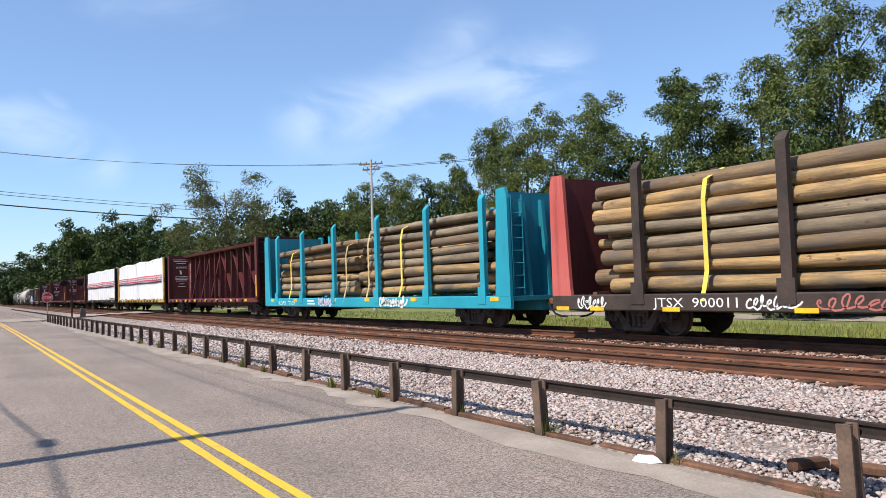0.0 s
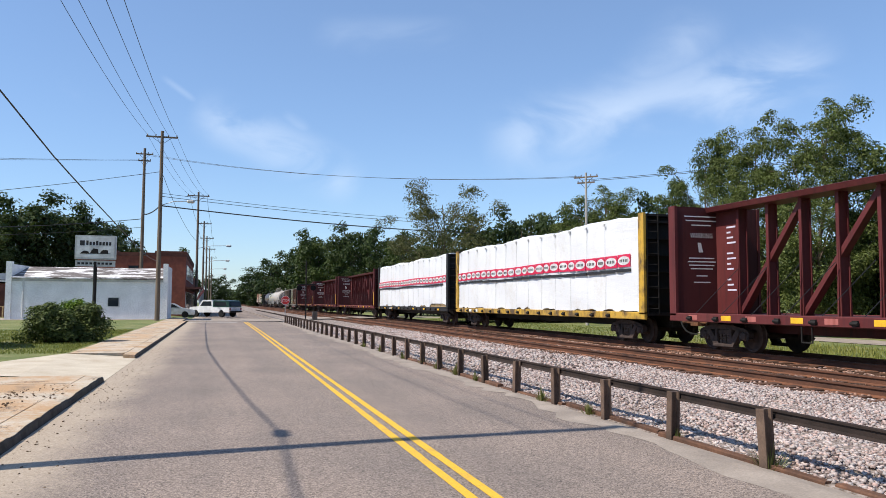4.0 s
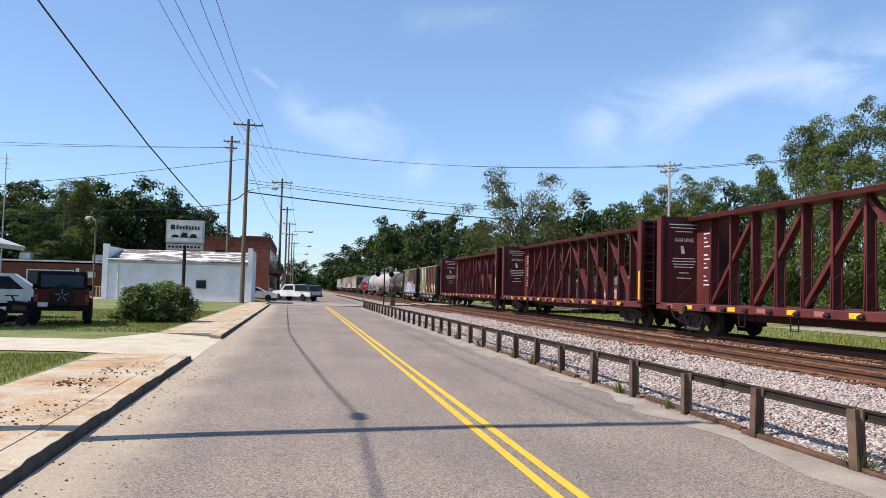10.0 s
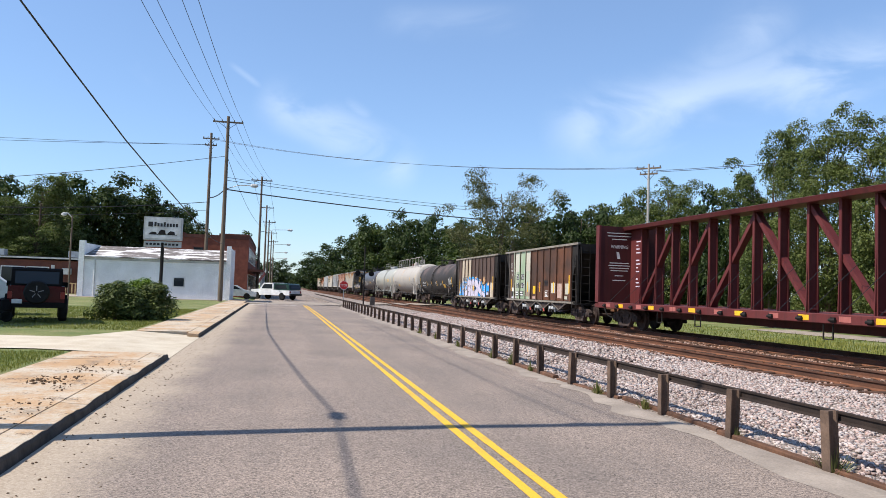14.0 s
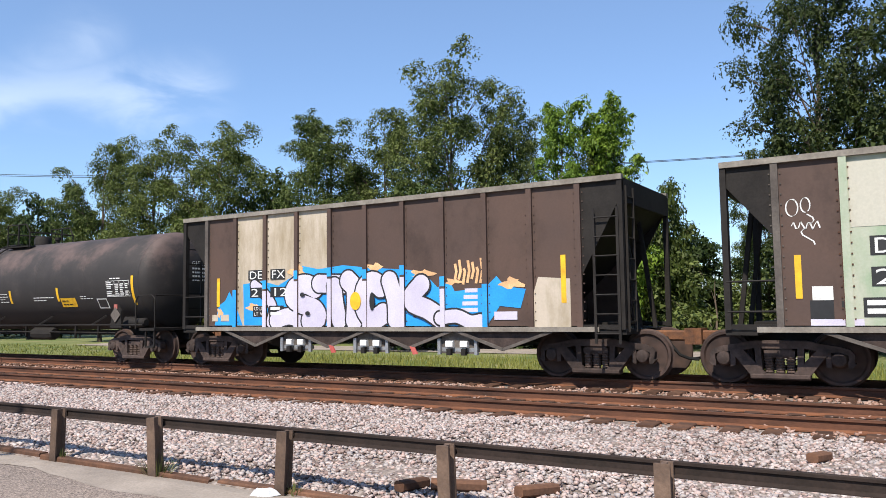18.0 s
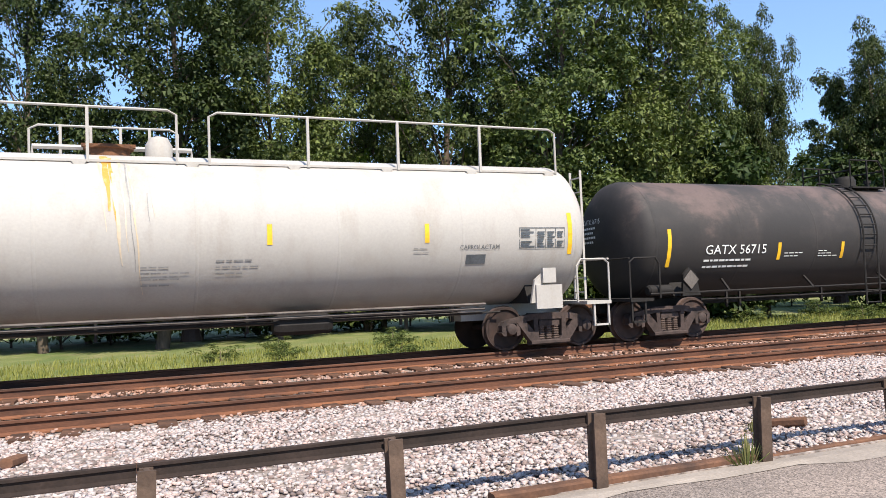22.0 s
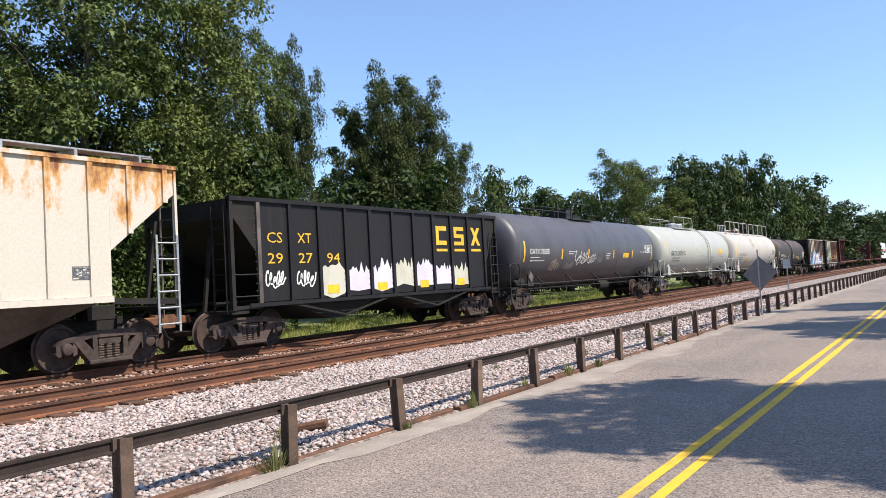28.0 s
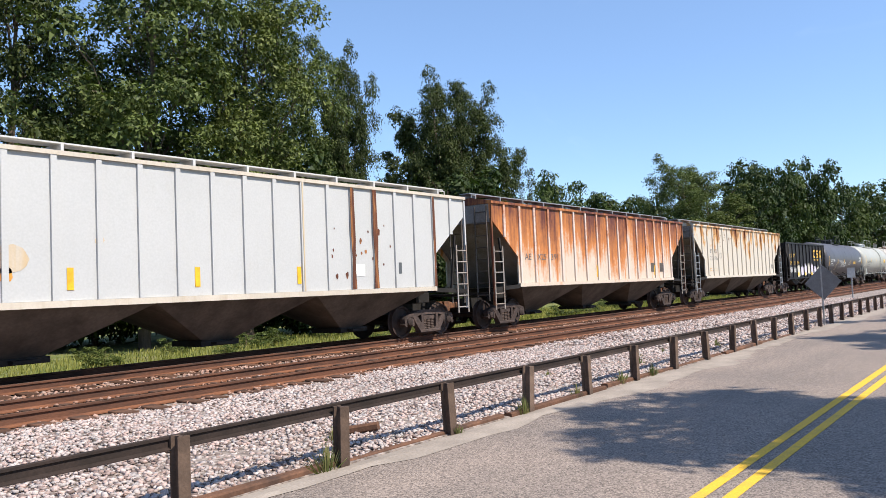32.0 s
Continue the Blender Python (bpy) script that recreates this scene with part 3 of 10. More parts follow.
LEAF = leaf_material("broad_leaves", (0.040, 0.058, 0.017), (0.132, 0.163, 0.050))
LEAF_MID = leaf_material("mid_green_leaves", (0.032, 0.052, 0.013), (0.075, 0.100, 0.026))
LEAF_FAR = leaf_material("far_dark_leaves", (0.020, 0.036, 0.010), (0.046, 0.068, 0.019))
LEAF_DARK = leaf_material("dark_leaves", (0.025, 0.038, 0.012), (0.074, 0.093, 0.029))
LEAF_LIGHT = leaf_material("light_leaves", (0.070, 0.125, 0.014), (0.17, 0.25, 0.035))
LEAF_DRY = leaf_material("thin_dull_leaves", (0.055, 0.065, 0.025), (0.12, 0.12, 0.05))
BLADE = leaf_material("grass_blades", (0.12, 0.14, 0.03), (0.27, 0.27, 0.085), 0.7)
WEED = leaf_material("weed_leaves", (0.08, 0.11, 0.03), (0.22, 0.20, 0.09), 0.7)


# ---- building blocks ----
class Geo:
    """Collects vertices and faces of one mesh."""

    def __init__(self):
        self.v, self.f = [], []

    def add(self, verts, faces):
        k = len(self.v)
        self.v += [tuple(p) for p in verts]
        self.f += [tuple(i + k for i in q) for q in faces]
        return self

    def box(self, x0, x1, y0, y1, z0, z1):
        return self.add([(x0, y0, z0), (x1, y0, z0), (x1, y1, z0), (x0, y1, z0), (x0, y0, z1), (x1, y0, z1), (x1, y1, z1), (x0, y1, z1)],
                        [(0, 3, 2, 1), (4, 5, 6, 7), (0, 1, 5, 4), (1, 2, 6, 5), (2, 3, 7, 6), (3, 0, 4, 7)])

    def cbox(self, x0, x1, y0, y1, z0, z1, c=0.02):
        """A box with its four long x edges chamfered."""
        return self.prism_x([(y0 + c, z0), (y1 - c, z0), (y1, z0 + c), (y1, z1 - c), (y1 - c, z1), (y0 + c, z1), (y0, z1 - c), (y0, z0 + c)], x0, x1)

    def prism_x(self, prof, x0, x1):
        n = len(prof)
        return self.add([(x0, y, z) for y, z in prof] + [(x1, y, z) for y, z in prof],
                        [tuple(range(n))[::-1], tuple(range(n, 2 * n))] + [(i, (i + 1) % n, n + (i + 1) % n, n + i) for i in range(n)])

    def prism_y(self, prof, y0, y1):
        """Profile in x, z."""
        n = len(prof)
        return self.add([(x, y0, z) for x, z in prof] + [(x, y1, z) for x, z in prof],
                        [tuple(range(n)), tuple(range(n, 2 * n))[::-1]] + [(i, n + i, n + (i + 1) % n, (i + 1) % n) for i in range(n)])

    def prism_z(self, prof, z0, z1):
        n = len(prof)
        return self.add([(x, y, z0) for x, y in prof] + [(x, y, z1) for x, y in prof],
                        [tuple(range(n))[::-1], tuple(range(n, 2 * n))] + [(i, (i + 1) % n, n + (i + 1) % n, n + i) for i in range(n)])

    def bar(self, a, b, w, h=None):
        """A square bar from a to b."""
        a, b, h = Vector(a), Vector(b), h or w
        d = (b - a).normalized()
        s = d.cross(Vector((0, 0, 1)) if abs(d.z) < 0.95 else Vector((0, 1, 0))).normalized()
        u = s.cross(d)
        c = [s * i * w / 2 + u * j * h / 2 for i, j in ((-1, -1), (1, -1), (1, 1), (-1, 1))]
        return self.add([a + q for q in c] + [b + q for q in c], [(0, 3, 2, 1), (4, 5, 6, 7), (0, 1, 5, 4), (1, 2, 6, 5), (2, 3, 7, 6), (3, 0, 4, 7)])

    def tube(self, pts, r, n=6, r1=None):
        pts = [Vector(p) for p in pts]
        r1 = r if r1 is None else r1
        k, m = len(self.v), len(pts)
        side = None
        for i, p in enumerate(pts):
            d = (pts[min(i + 1, m - 1)] - pts[max(i - 1, 0)]).normalized()
            if side is None:
                side = d.cross(Vector((0, 0, 1)) if abs(d.z) < 0.9 else Vector((1, 0, 0))).normalized()
            side = (side - d * side.dot(d)).normalized()
            up = side.cross(d)
            rr = r + (r1 - r) * i / max(1, m - 1)
            self.v += [tuple(p + (side * math.cos(2 * math.pi * j / n) + up * math.sin(2 * math.pi * j / n)) * rr) for j in range(n)]
        for i in range(m - 1):
            self.f += [(k + i * n + j, k + i * n + (j + 1) % n, k + (i + 1) * n + (j + 1) % n, k + (i + 1) * n + j) for j in range(n)]
        self.f += [tuple(k + j for j in range(n))[::-1], tuple(k + (m - 1) * n + j for j in range(n))]
        return self

    def lathe(self, rings, axis="y", at=(0, 0, 0), n=24):
        """rings: (position along the axis, radius)."""
        k, at = len(self.v), Vector(at)
        for s, r in rings:
            for j in range(n):
                a, b = r * math.cos(2 * math.pi * j / n), r * math.sin(2 * math.pi * j / n)
                self.v.append(tuple(at + Vector({"x": (s, a, b), "y": (a, s, b), "z": (a, b, s)}[axis])))
        for i in range(len(rings) - 1):
            self.f += [(k + i * n + j, k + i * n + (j + 1) % n, k + (i + 1) * n + (j + 1) % n, k + (i + 1) * n + j) for j in range(n)]
        self.f += [tuple(k + j for j in range(n))[::-1], tuple(k + (len(rings) - 1) * n + j for j in range(n))]
        return self

    def mesh(self, name, smooth=None):
        me = bpy.data.meshes.new(name)
        me.from_pydata(self.v, [], self.f)
        me.validate()
        bm = bmesh.new()
        bm.from_mesh(me)
        bmesh.ops.recalc_face_normals(bm, faces=bm.faces)
        bm.to_mesh(me)
        bm.free()
        if smooth:
            me.shade_smooth()
            me.set_sharp_from_angle(angle=radians(smooth))
        return me


def part(name, geo, material, parent=None, label="", at=None, smooth=None):
    """Links geo (or a mesh that is shared) as one mesh object under a thing or a part."""
    me = geo if isinstance(geo, bpy.types.Mesh) else geo.mesh(name, smooth)
    if material and not me.materials:
        me.materials.append(material)
    ob = new(name, me)
    if parent:
        ob.parent = parent
    if at:
        ob.location = at
    return tagged(ob, label)


def thing(name, label, category, at=(0, 0, 0), group="", rz=0.0):
    ob = new(name)
    ob.empty_display_size = 0.2
    ob.matrix_basis = pose(*at, 0, 0, rz)
    return tagged(ob, label, category, group)


def big_mesh(name, verts, faces, material):
    """A mesh from numpy arrays; all faces have the same number of corners."""
    me = bpy.data.meshes.new(name)
    n, k = faces.shape
    me.vertices.add(len(verts))
    me.vertices.foreach_set("co", np.ascontiguousarray(verts, np.float32).ravel())
    me.loops.add(n * k)
    me.loops.foreach_set("vertex_index", np.ascontiguousarray(faces, np.int32).ravel())
    me.polygons.add(n)
    me.polygons.foreach_set("loop_start", np.arange(0, n * k, k, dtype=np.int32))
    me.update(calc_edges=True)
    me.materials.append(material)
    return me


def lettering(name, body, size, material, parent, x, y, z, width=None, face="-y", label=""):
    """Flat letters on a side that faces -y (or +x); x, y, z is their lower left corner."""
    cu = bpy.data.curves.new(name, "FONT")
    cu.body, cu.size, cu.resolution_u = body, size, 2
    tmp = bpy.data.objects.new(name, cu)
    scene.collection.objects.link(tmp)
    bpy.context.view_layer.update()
    me = bpy.data.meshes.new_from_object(tmp)
    bpy.data.objects.remove(tmp)
    xs = [v.co.x for v in me.vertices]
    s = width / (max(xs) - min(xs)) if width else 1.0
    me.transform(Matrix.Diagonal((s, 1, 1, 1)))
    turn = Matrix.Rotation(radians(90), 4, "X")
    if face == "+x":
        turn = Matrix.Rotation(radians(90), 4, "Z") @ turn
    me.transform(Matrix.Translation((x, y, z)) @ turn)
    me.materials.append(material)
    ob = new(name, me)
    ob.parent = parent
    return tagged(ob, label)


# ---- ground, road, track bed ----
RAIL_Z, T1_Y, T2_Y = 0.30, 11.23, 15.12
FENCE_Y, FENCE_STEP = 5.6, 1.757


def profile_sheet(name, prof, xs, material, label, category=""):
    """A sheet whose cross-section (y, z) runs along x."""
    v = [(x, y, z) for x in xs for y, z in prof]
    n = len(prof)
    f = [(i * n + j, (i + 1) * n + j, (i + 1) * n + j + 1, i * n + j + 1) for i in range(len(xs) - 1) for j in range(n - 1)]
    g = Geo().add(v, f)
    return tagged(part(name, g, material), label, category, kind="structure")


LONG = [-1800, -400, -150, -80, -40, -20, 0, 20, 40, 80, 150, 400, 1800]
profile_sheet("ground", [(-1800, 0.12), (-60, 0.12), (-4.3, 0.10), (-2.6, -0.12), (5.3, -0.14), (17.5, -0.38), (26, -0.30), (40, -0.25), (1800, -0.2)], LONG, GRASS_GROUND,
              "grassy flat ground around road and railway", "ground")
profile_sheet("road", [(-2.20, -0.115), (-2.20, -0.02), (-1.0, -0.005), (2.0, 0.0), (5.30, -0.031), (5.30, -0.13)], LONG, ASPHALT, "grey worn asphalt two-lane street", "road")
rng = np.random.default_rng(9)
g, xs = Geo(), np.arange(-66, 120, 0.45)
ys = [4.98 + 0.13 * math.sin(x * 0.35) + 0.10 * math.sin(x * 1.4 + 1) + 0.07 * rng.normal() for x in xs]
for xa, xb, ya, yb in zip(xs, xs[1:], ys, ys[1:]):
    g.add([(xa, ya, -0.0245), (xb, yb, -0.0245), (xb, 5.3, -0.016), (xa, 5.3, -0.016), (xb, 5.502, -0.04), (xa, 5.502, -0.04), (xb, 5.502, -0.14), (xa, 5.502, -0.14)], [(0, 1, 2, 3), (3, 2, 4, 5), (5, 4, 6, 7)])
tagged(part("road_shoulder", g, CONCRETE_EDGE), "pale broken concrete strip along the fence", "road edge", kind="structure")
profile_sheet("track_bed", [(5.503, -0.13), (5.503, -0.03), (6.0, 0.0), (7.2, 0.05), (8.6, 0.10), (9.5, 0.115), (9.95, 0.11), (12.5, 0.105), (13.2, 0.085), (13.8, 0.095), (16.9, 0.10), (17.6, -0.1), (18.3, -0.40)], LONG, BALLAST_BED,
              "pale pinkish crushed stone ballast bed", "ballast")
g = Geo()
for y in (0.0, 0.21):
    for i in range(60):
        x0, x1 = -66 + i * 3.4, -66 + i * 3.4 + 3.4
        ya, yb = (y + float(np.interp(x, (-44, -5, 5, 60), (2.30, 2.12, 1.93, 1.93))) for x in (x0, x1))
        w = 0.052 + 0.004 * math.sin(i * 1.7)
        g.add([(x0, ya - w, 0.004), (x1, yb - w, 0.004), (x1, yb + w, 0.004), (x0, ya + w, 0.004)], [(0, 1, 2, 3)])
tagged(part("centre_line", g, YELLOW_LINE), "double yellow painted centre line on the asphalt", "road marking", kind="structure")
g = Geo().add([(-65.0, -2.0, 0.0), (-64.6, -2.0, 0.0), (-64.6, 1.7, 0.006), (-65.0, 1.7, 0.006)], [(0, 1, 2, 3)])
tagged(part("stop_line", g, WHITE_LINE), "white painted stop line before the crossing", "road marking", kind="structure")
# pavement slabs, curb and lawn on the near side
g = Geo()
for i in range(31):
    x0 = -80 + i * 3.04
    if -25.0 < x0 + 1.5 < -17.0:
        continue
    g.box(x0, x0 + 3.028, -4.15, -2.572, -0.1, 0.112 + 0.004 * math.sin(i * 2.3))
g.box(-17.79, -16.172, -4.15, -2.572, -0.1, 0.112)
tagged(part("pavement", g, CONCRETE), "sandy stained concrete pavement slabs", "pavement", kind="structure")
rng = np.random.default_rng(6)
g, face = Geo(), Geo()
for x0, x1 in ((-66, -47), (-46.6, -34.0), (-33.9, -24.6), (-17.8, -14.2), (-14.18, -10.5), (-10.48, -7.0), (-6.98, 4)):
    xs = np.linspace(x0, x1, int((x1 - x0) / 0.18) + 2)
    wob = [(0.005 * rng.normal(), 0.0035 * rng.normal() + (0.0 if x0 + 0.5 < x < x1 - 0.3 else -0.02)) for x in xs]
    n = len(xs)
    v = [p for x, (a, b) in zip(xs, wob) for p in ((x, -2.562, -0.1), (x, -2.562, 0.108), (x, -2.245 + a, 0.100 + b), (x, -2.245 + a, -0.1))]
    g.add(v, [(4 * i + j, 4 * i + j + 1, 4 * i + j + 5, 4 * i + j + 4) for i in range(n - 1) for j in range(3)] + [(0, 1, 2, 3), (4 * n - 4, 4 * n - 1, 4 * n - 2, 4 * n - 3)])
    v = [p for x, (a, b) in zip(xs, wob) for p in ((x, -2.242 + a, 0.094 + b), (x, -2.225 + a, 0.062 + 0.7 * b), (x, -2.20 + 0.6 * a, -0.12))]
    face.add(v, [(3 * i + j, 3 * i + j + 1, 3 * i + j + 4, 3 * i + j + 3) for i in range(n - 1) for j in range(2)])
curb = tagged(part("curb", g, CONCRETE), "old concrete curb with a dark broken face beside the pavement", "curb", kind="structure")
# road side of the curb gets a much darker tone than its top
part("curb_face", face, CURB, curb, "dark curb face on the road side")
g = Geo().add([(-23.0, -14.0, 0.128), (-18.6, -14.0, 0.128), (-18.2, -5.0, 0.124), (-17.8, -3.9, 0.120), (-17.8, -2.2, -0.014), (-25.2, -2.2, -0.014), (-25.2, -4.2, 0.120), (-22.0, -5.2, 0.124)], [(0, 1, 2, 7), (7, 2, 3, 6), (6, 3, 4, 5)])
tagged(part("driveway", g, APRON), "pale sandy driveway apron across the pavement", "driveway", kind="structure")

def scatter_stones(name, n, box, height, size, material, label, category, seed, flat=0.45):
    """Small six-cornered angular stones, uneven, sunk a little into what they lie on."""
    r = np.random.default_rng(seed)
    x0, x1, y0, y1 = box
    c = np.stack([x0 + (x1 - x0) * r.random(n), y0 + (y1 - y0) * r.random(n), np.zeros(n)], 1)
    s = size[0] + (size[1] - size[0]) * r.random(n) ** 1.6
    c[:, 2] = height(c[:, 0], c[:, 1]) + s * 0.22
    base = np.array([(1.05, 0, -0.7), (-0.5, 0.9, -0.8), (-0.55, -0.85, -0.7), (0.55, 0.75, 0.75), (-0.9, 0.1, 0.8), (0.45, -0.8, 0.7)], float)
    v = base[None] * (0.65 + 0.6 * r.random((n, 6, 1))) * s[:, None, None] * 0.5
    v[:, :, 2] *= flat
    a, t = r.random(n) * 6.283, (r.random(n) - 0.5) * 1.6
    ca, sa, ct, st = np.cos(a), np.sin(a), np.cos(t), np.sin(t)
    x, y, z = v[:, :, 0], v[:, :, 1], v[:, :, 2]
    y, z = y * ct[:, None] - z * st[:, None], y * st[:, None] + z * ct[:, None]
    x, y = x * ca[:, None] - y * sa[:, None], x * sa[:, None] + y * ca[:, None]
    v = np.stack([x, y, z], 2) + c[:, None]
    f = np.array([(3, 4, 5), (0, 2, 1), (0, 1, 3), (1, 4, 3), (1, 2, 4), (2, 5, 4), (2, 0, 5), (0, 3, 5)])
    f = f[None] + (np.arange(n) * 6)[:, None, None]
    ob = new(name, big_mesh(name, v.reshape(-1, 3), f.reshape(-1, 3), material))
    return tagged(ob, label, category, kind="stuff")


BED_Y, BED_Z = [5.5, 6.0, 7.2, 8.6, 9.5, 9.95, 12.5, 13.2, 13.8, 16.9, 17.6, 18.3], [-0.03, 0.0, 0.05, 0.10, 0.115, 0.11, 0.105, 0.085, 0.095, 0.10, -0.1, -0.4]


def bed_height(x, y):
    return np.interp(y, BED_Y, BED_Z) + 0.02 * np.sin(x * 1.3 + y * 2.1) * np.sin(y * 3.1 - x * 0.7)


scatter_stones("ballast_stones", 92000, (-17, 17, 5.6, 10.08), bed_height, (0.03, 0.08), BALLAST, "loose pale pink and grey crushed ballast stones", "ballast", 11)
scatter_stones("ballast_stones", 17000, (-50, -17, 5.6, 10.1), bed_height, (0.06, 0.12), BALLAST, "loose pale pink and grey crushed ballast stones", "ballast", 12)
scatter_stones("ballast_stones", 17000, (17, 50, 5.6, 10.1), bed_height, (0.06, 0.12), BALLAST, "loose pale pink and grey crushed ballast stones", "ballast", 13)
scatter_stones("ballast_stones", 9000, (-36, 36, 10.0, 12.4), bed_height, (0.05, 0.09), BALLAST_RUST, "rust-dusted ballast stones between the ties", "ballast", 19)
scatter_stones("ballast_stones", 13000, (-36, 36, 12.4, 14.3), bed_height, (0.06, 0.10), BALLAST_RUST, "loose pinkish ballast stones between the two tracks", "ballast", 14)
scatter_stones("gutter_pebbles", 900, (-32, -4, -2.15, -1.3), lambda x, y: 0 * x - 0.018, (0.008, 0.035), MUD, "small clods and pebbles lying along the curb", "pebbles", 15)

# ---- the two tracks ----
RAIL_PROF = [(-0.075, 0.0), (0.075, 0.0), (0.075, 0.012), (0.012, 0.035), (0.010, 0.125), (0.037, 0.137), (0.037, 0.168), (0.028, 0.175), (-0.028, 0.175), (-0.037, 0.168), (-0.037, 0.137), (-0.010, 0.125), (-0.012, 0.035), (-0.075, 0.012)]


def rail_profile(y, z, s=1.0):
    return [(y + a * s, z + b * s) for a, b in RAIL_PROF]


for centre, what in ((T1_Y, "empty near track with rusty rails on wooden ties"), (T2_Y, "track under the train with rusty rails on wooden ties")):
    track = tagged(thing("railway_track", what, "track"), kind="structure")
    for s in (-1, 1):
        rail = part("rail", Geo().prism_x(rail_profile(centre + s * 0.7525, RAIL_Z - 0.175), -900, 900), RAIL_RUST, track, "long rust-brown steel rail")
        part("rail_head", Geo().box(-900, 900, centre + s * 0.7525 - 0.03, centre + s * 0.7525 + 0.03, RAIL_Z - 0.004, RAIL_Z), RAIL_HEAD, rail, "worn running surface")
        y = centre + s * 0.7525
        part("rail_foot", Geo().prism_x([(y - 0.079, RAIL_Z - 0.178), (y + 0.079, RAIL_Z - 0.178), (y + 0.079, RAIL_Z - 0.160), (y + 0.015, RAIL_Z - 0.138), (y - 0.015, RAIL_Z - 0.138), (y - 0.079, RAIL_Z - 0.160)], -900, 900), RAIL_FOOT, rail, "orange rusted foot of the rail")
    g = Geo()
    for i in range(700):
        x = -260 + i * 0.53
        if -70 < x < 70:
            continue
        g.box(x, x + 0.23, centre - 1.3, centre + 1.3, 0.02, 0.14)
    tagged(part("far_ties", g, TIE_WOOD, track), kind="stuff")
    tie = Geo().cbox(-1.3, 1.3, -0.115, 0.115, 0.0, 0.145, 0.012).mesh("tie")
    for i in range(264):
        p = part("tie", tie, TIE_WOOD, track)
        p.matrix_basis = pose(-69.9 + i * 0.53 + 0.03 * math.sin(i * 2.7), centre + 0.05 * math.sin(i * 4.1), 0.0, 0, 0, 90 + 1.5 * math.sin(i * 3.3))

# ---- fence of old rails between road and ballast ----
fence = thing("rail_fence", "low weathered guard fence made of old rails on short posts", "fence")
post_prof = [(-0.058, -0.06), (0.058, -0.06), (0.058, -0.045), (0.018, -0.03), (0.018, 0.03), (0.045, 0.045), (0.045, 0.065), (-0.045, 0.065), (-0.045, 0.045), (-0.018, 0.03), (-0.018, -0.03), (-0.058, -0.045)]
post_meshes = [Geo().prism_z(post_prof, -0.25, 0.575 + 0.012 * k).mesh("post") for k in (-1, 0, 1)]
for i in range(-37, 66):
    x = 0.17 + i * FENCE_STEP + 0.03 * math.sin(i * 5.1)
    p = part("post", post_meshes[i % 3], FENCE_POST, fence)
    p.matrix_basis = pose(x, FENCE_Y - 0.09, -0.02, 1.6 * math.sin(i * 2.7), 1.8 * math.sin(i * 3.9 + 1), 4 * math.sin(i * 1.3))
beam = Geo().prism_x(rail_profile(0, 0, 0.64), -5.27, 5.27).mesh("beam")
for i in range(-11, 20):
    p = part("beam", beam, FENCE_RAIL, fence, "old steel rail bolted along the posts")
    p.matrix_basis = pose(5.4 + i * 10.545, FENCE_Y + 0.01, 0.455 + 0.004 * math.sin(i * 2.0), 0, 0.05 * math.sin(i * 1.9), 0)

scatter_stones("mud_clods", 110, (-13.2, -12.2, -3.5, -2.9), lambda x, y: 0 * x + 0.112, (0.01, 0.06), MUD, "crumbs of dried mud lying on the pavement", "mud", 16, 0.4)
scatter_stones("mud_clods", 90, (-10.8, -8.6, -3.3, -2.5), lambda x, y: 0 * x + 0.112, (0.01, 0.05), MUD, "crumbs of dried mud lying on the pavement", "mud", 17, 0.4)
scatter_stones("mud_clods", 70, (-16.0, -13.0, -3.0, -2.4), lambda x, y: 0 * x + 0.112, (0.01, 0.05), MUD, "crumbs of dried mud lying on the pavement", "mud", 18, 0.4)


# ---- trees ----
def leaf_cloud(centres, radii, per, size, rs, squash=0.55, up=0.9):
    """Three-cornered leaves round clump centres, mostly facing up and outwards, thicker near the clump's skin."""
    n = len(centres) * per
    c = np.repeat(np.asarray(centres), per, 0)
    r = np.repeat(np.asarray(radii), per)
    d = rs.normal(size=(n, 3))
    d /= np.linalg.norm(d, axis=1, keepdims=True)
    rad = r * (0.25 + 0.95 * rs.random(n) ** 0.7)
    p = c + d * rad[:, None] * np.array([1, 1, squash])
    p[:, 2] -= 0.25 * (rad ** 2) / np.maximum(r, 0.05)
    nrm = 0.8 * d + 0.45 * rs.normal(size=(n, 3)) + np.array([0, 0, up])
    w = np.cross(nrm, rs.normal(size=(n, 3)))
    w /= np.linalg.norm(w, axis=1, keepdims=True) + 1e-9
    u = np.cross(w, nrm)
    u /= np.linalg.norm(u, axis=1, keepdims=True) + 1e-9
    s = size * (0.6 + 0.8 * rs.random(n))
    a, b = u * s[:, None], w * (s * 0.62)[:, None]
    v = np.stack([p + 1.15 * a, p - 0.65 * a + b, p - 0.65 * a - b], 1).reshape(-1, 3)
    return v, np.arange(n * 3).reshape(n, 3)


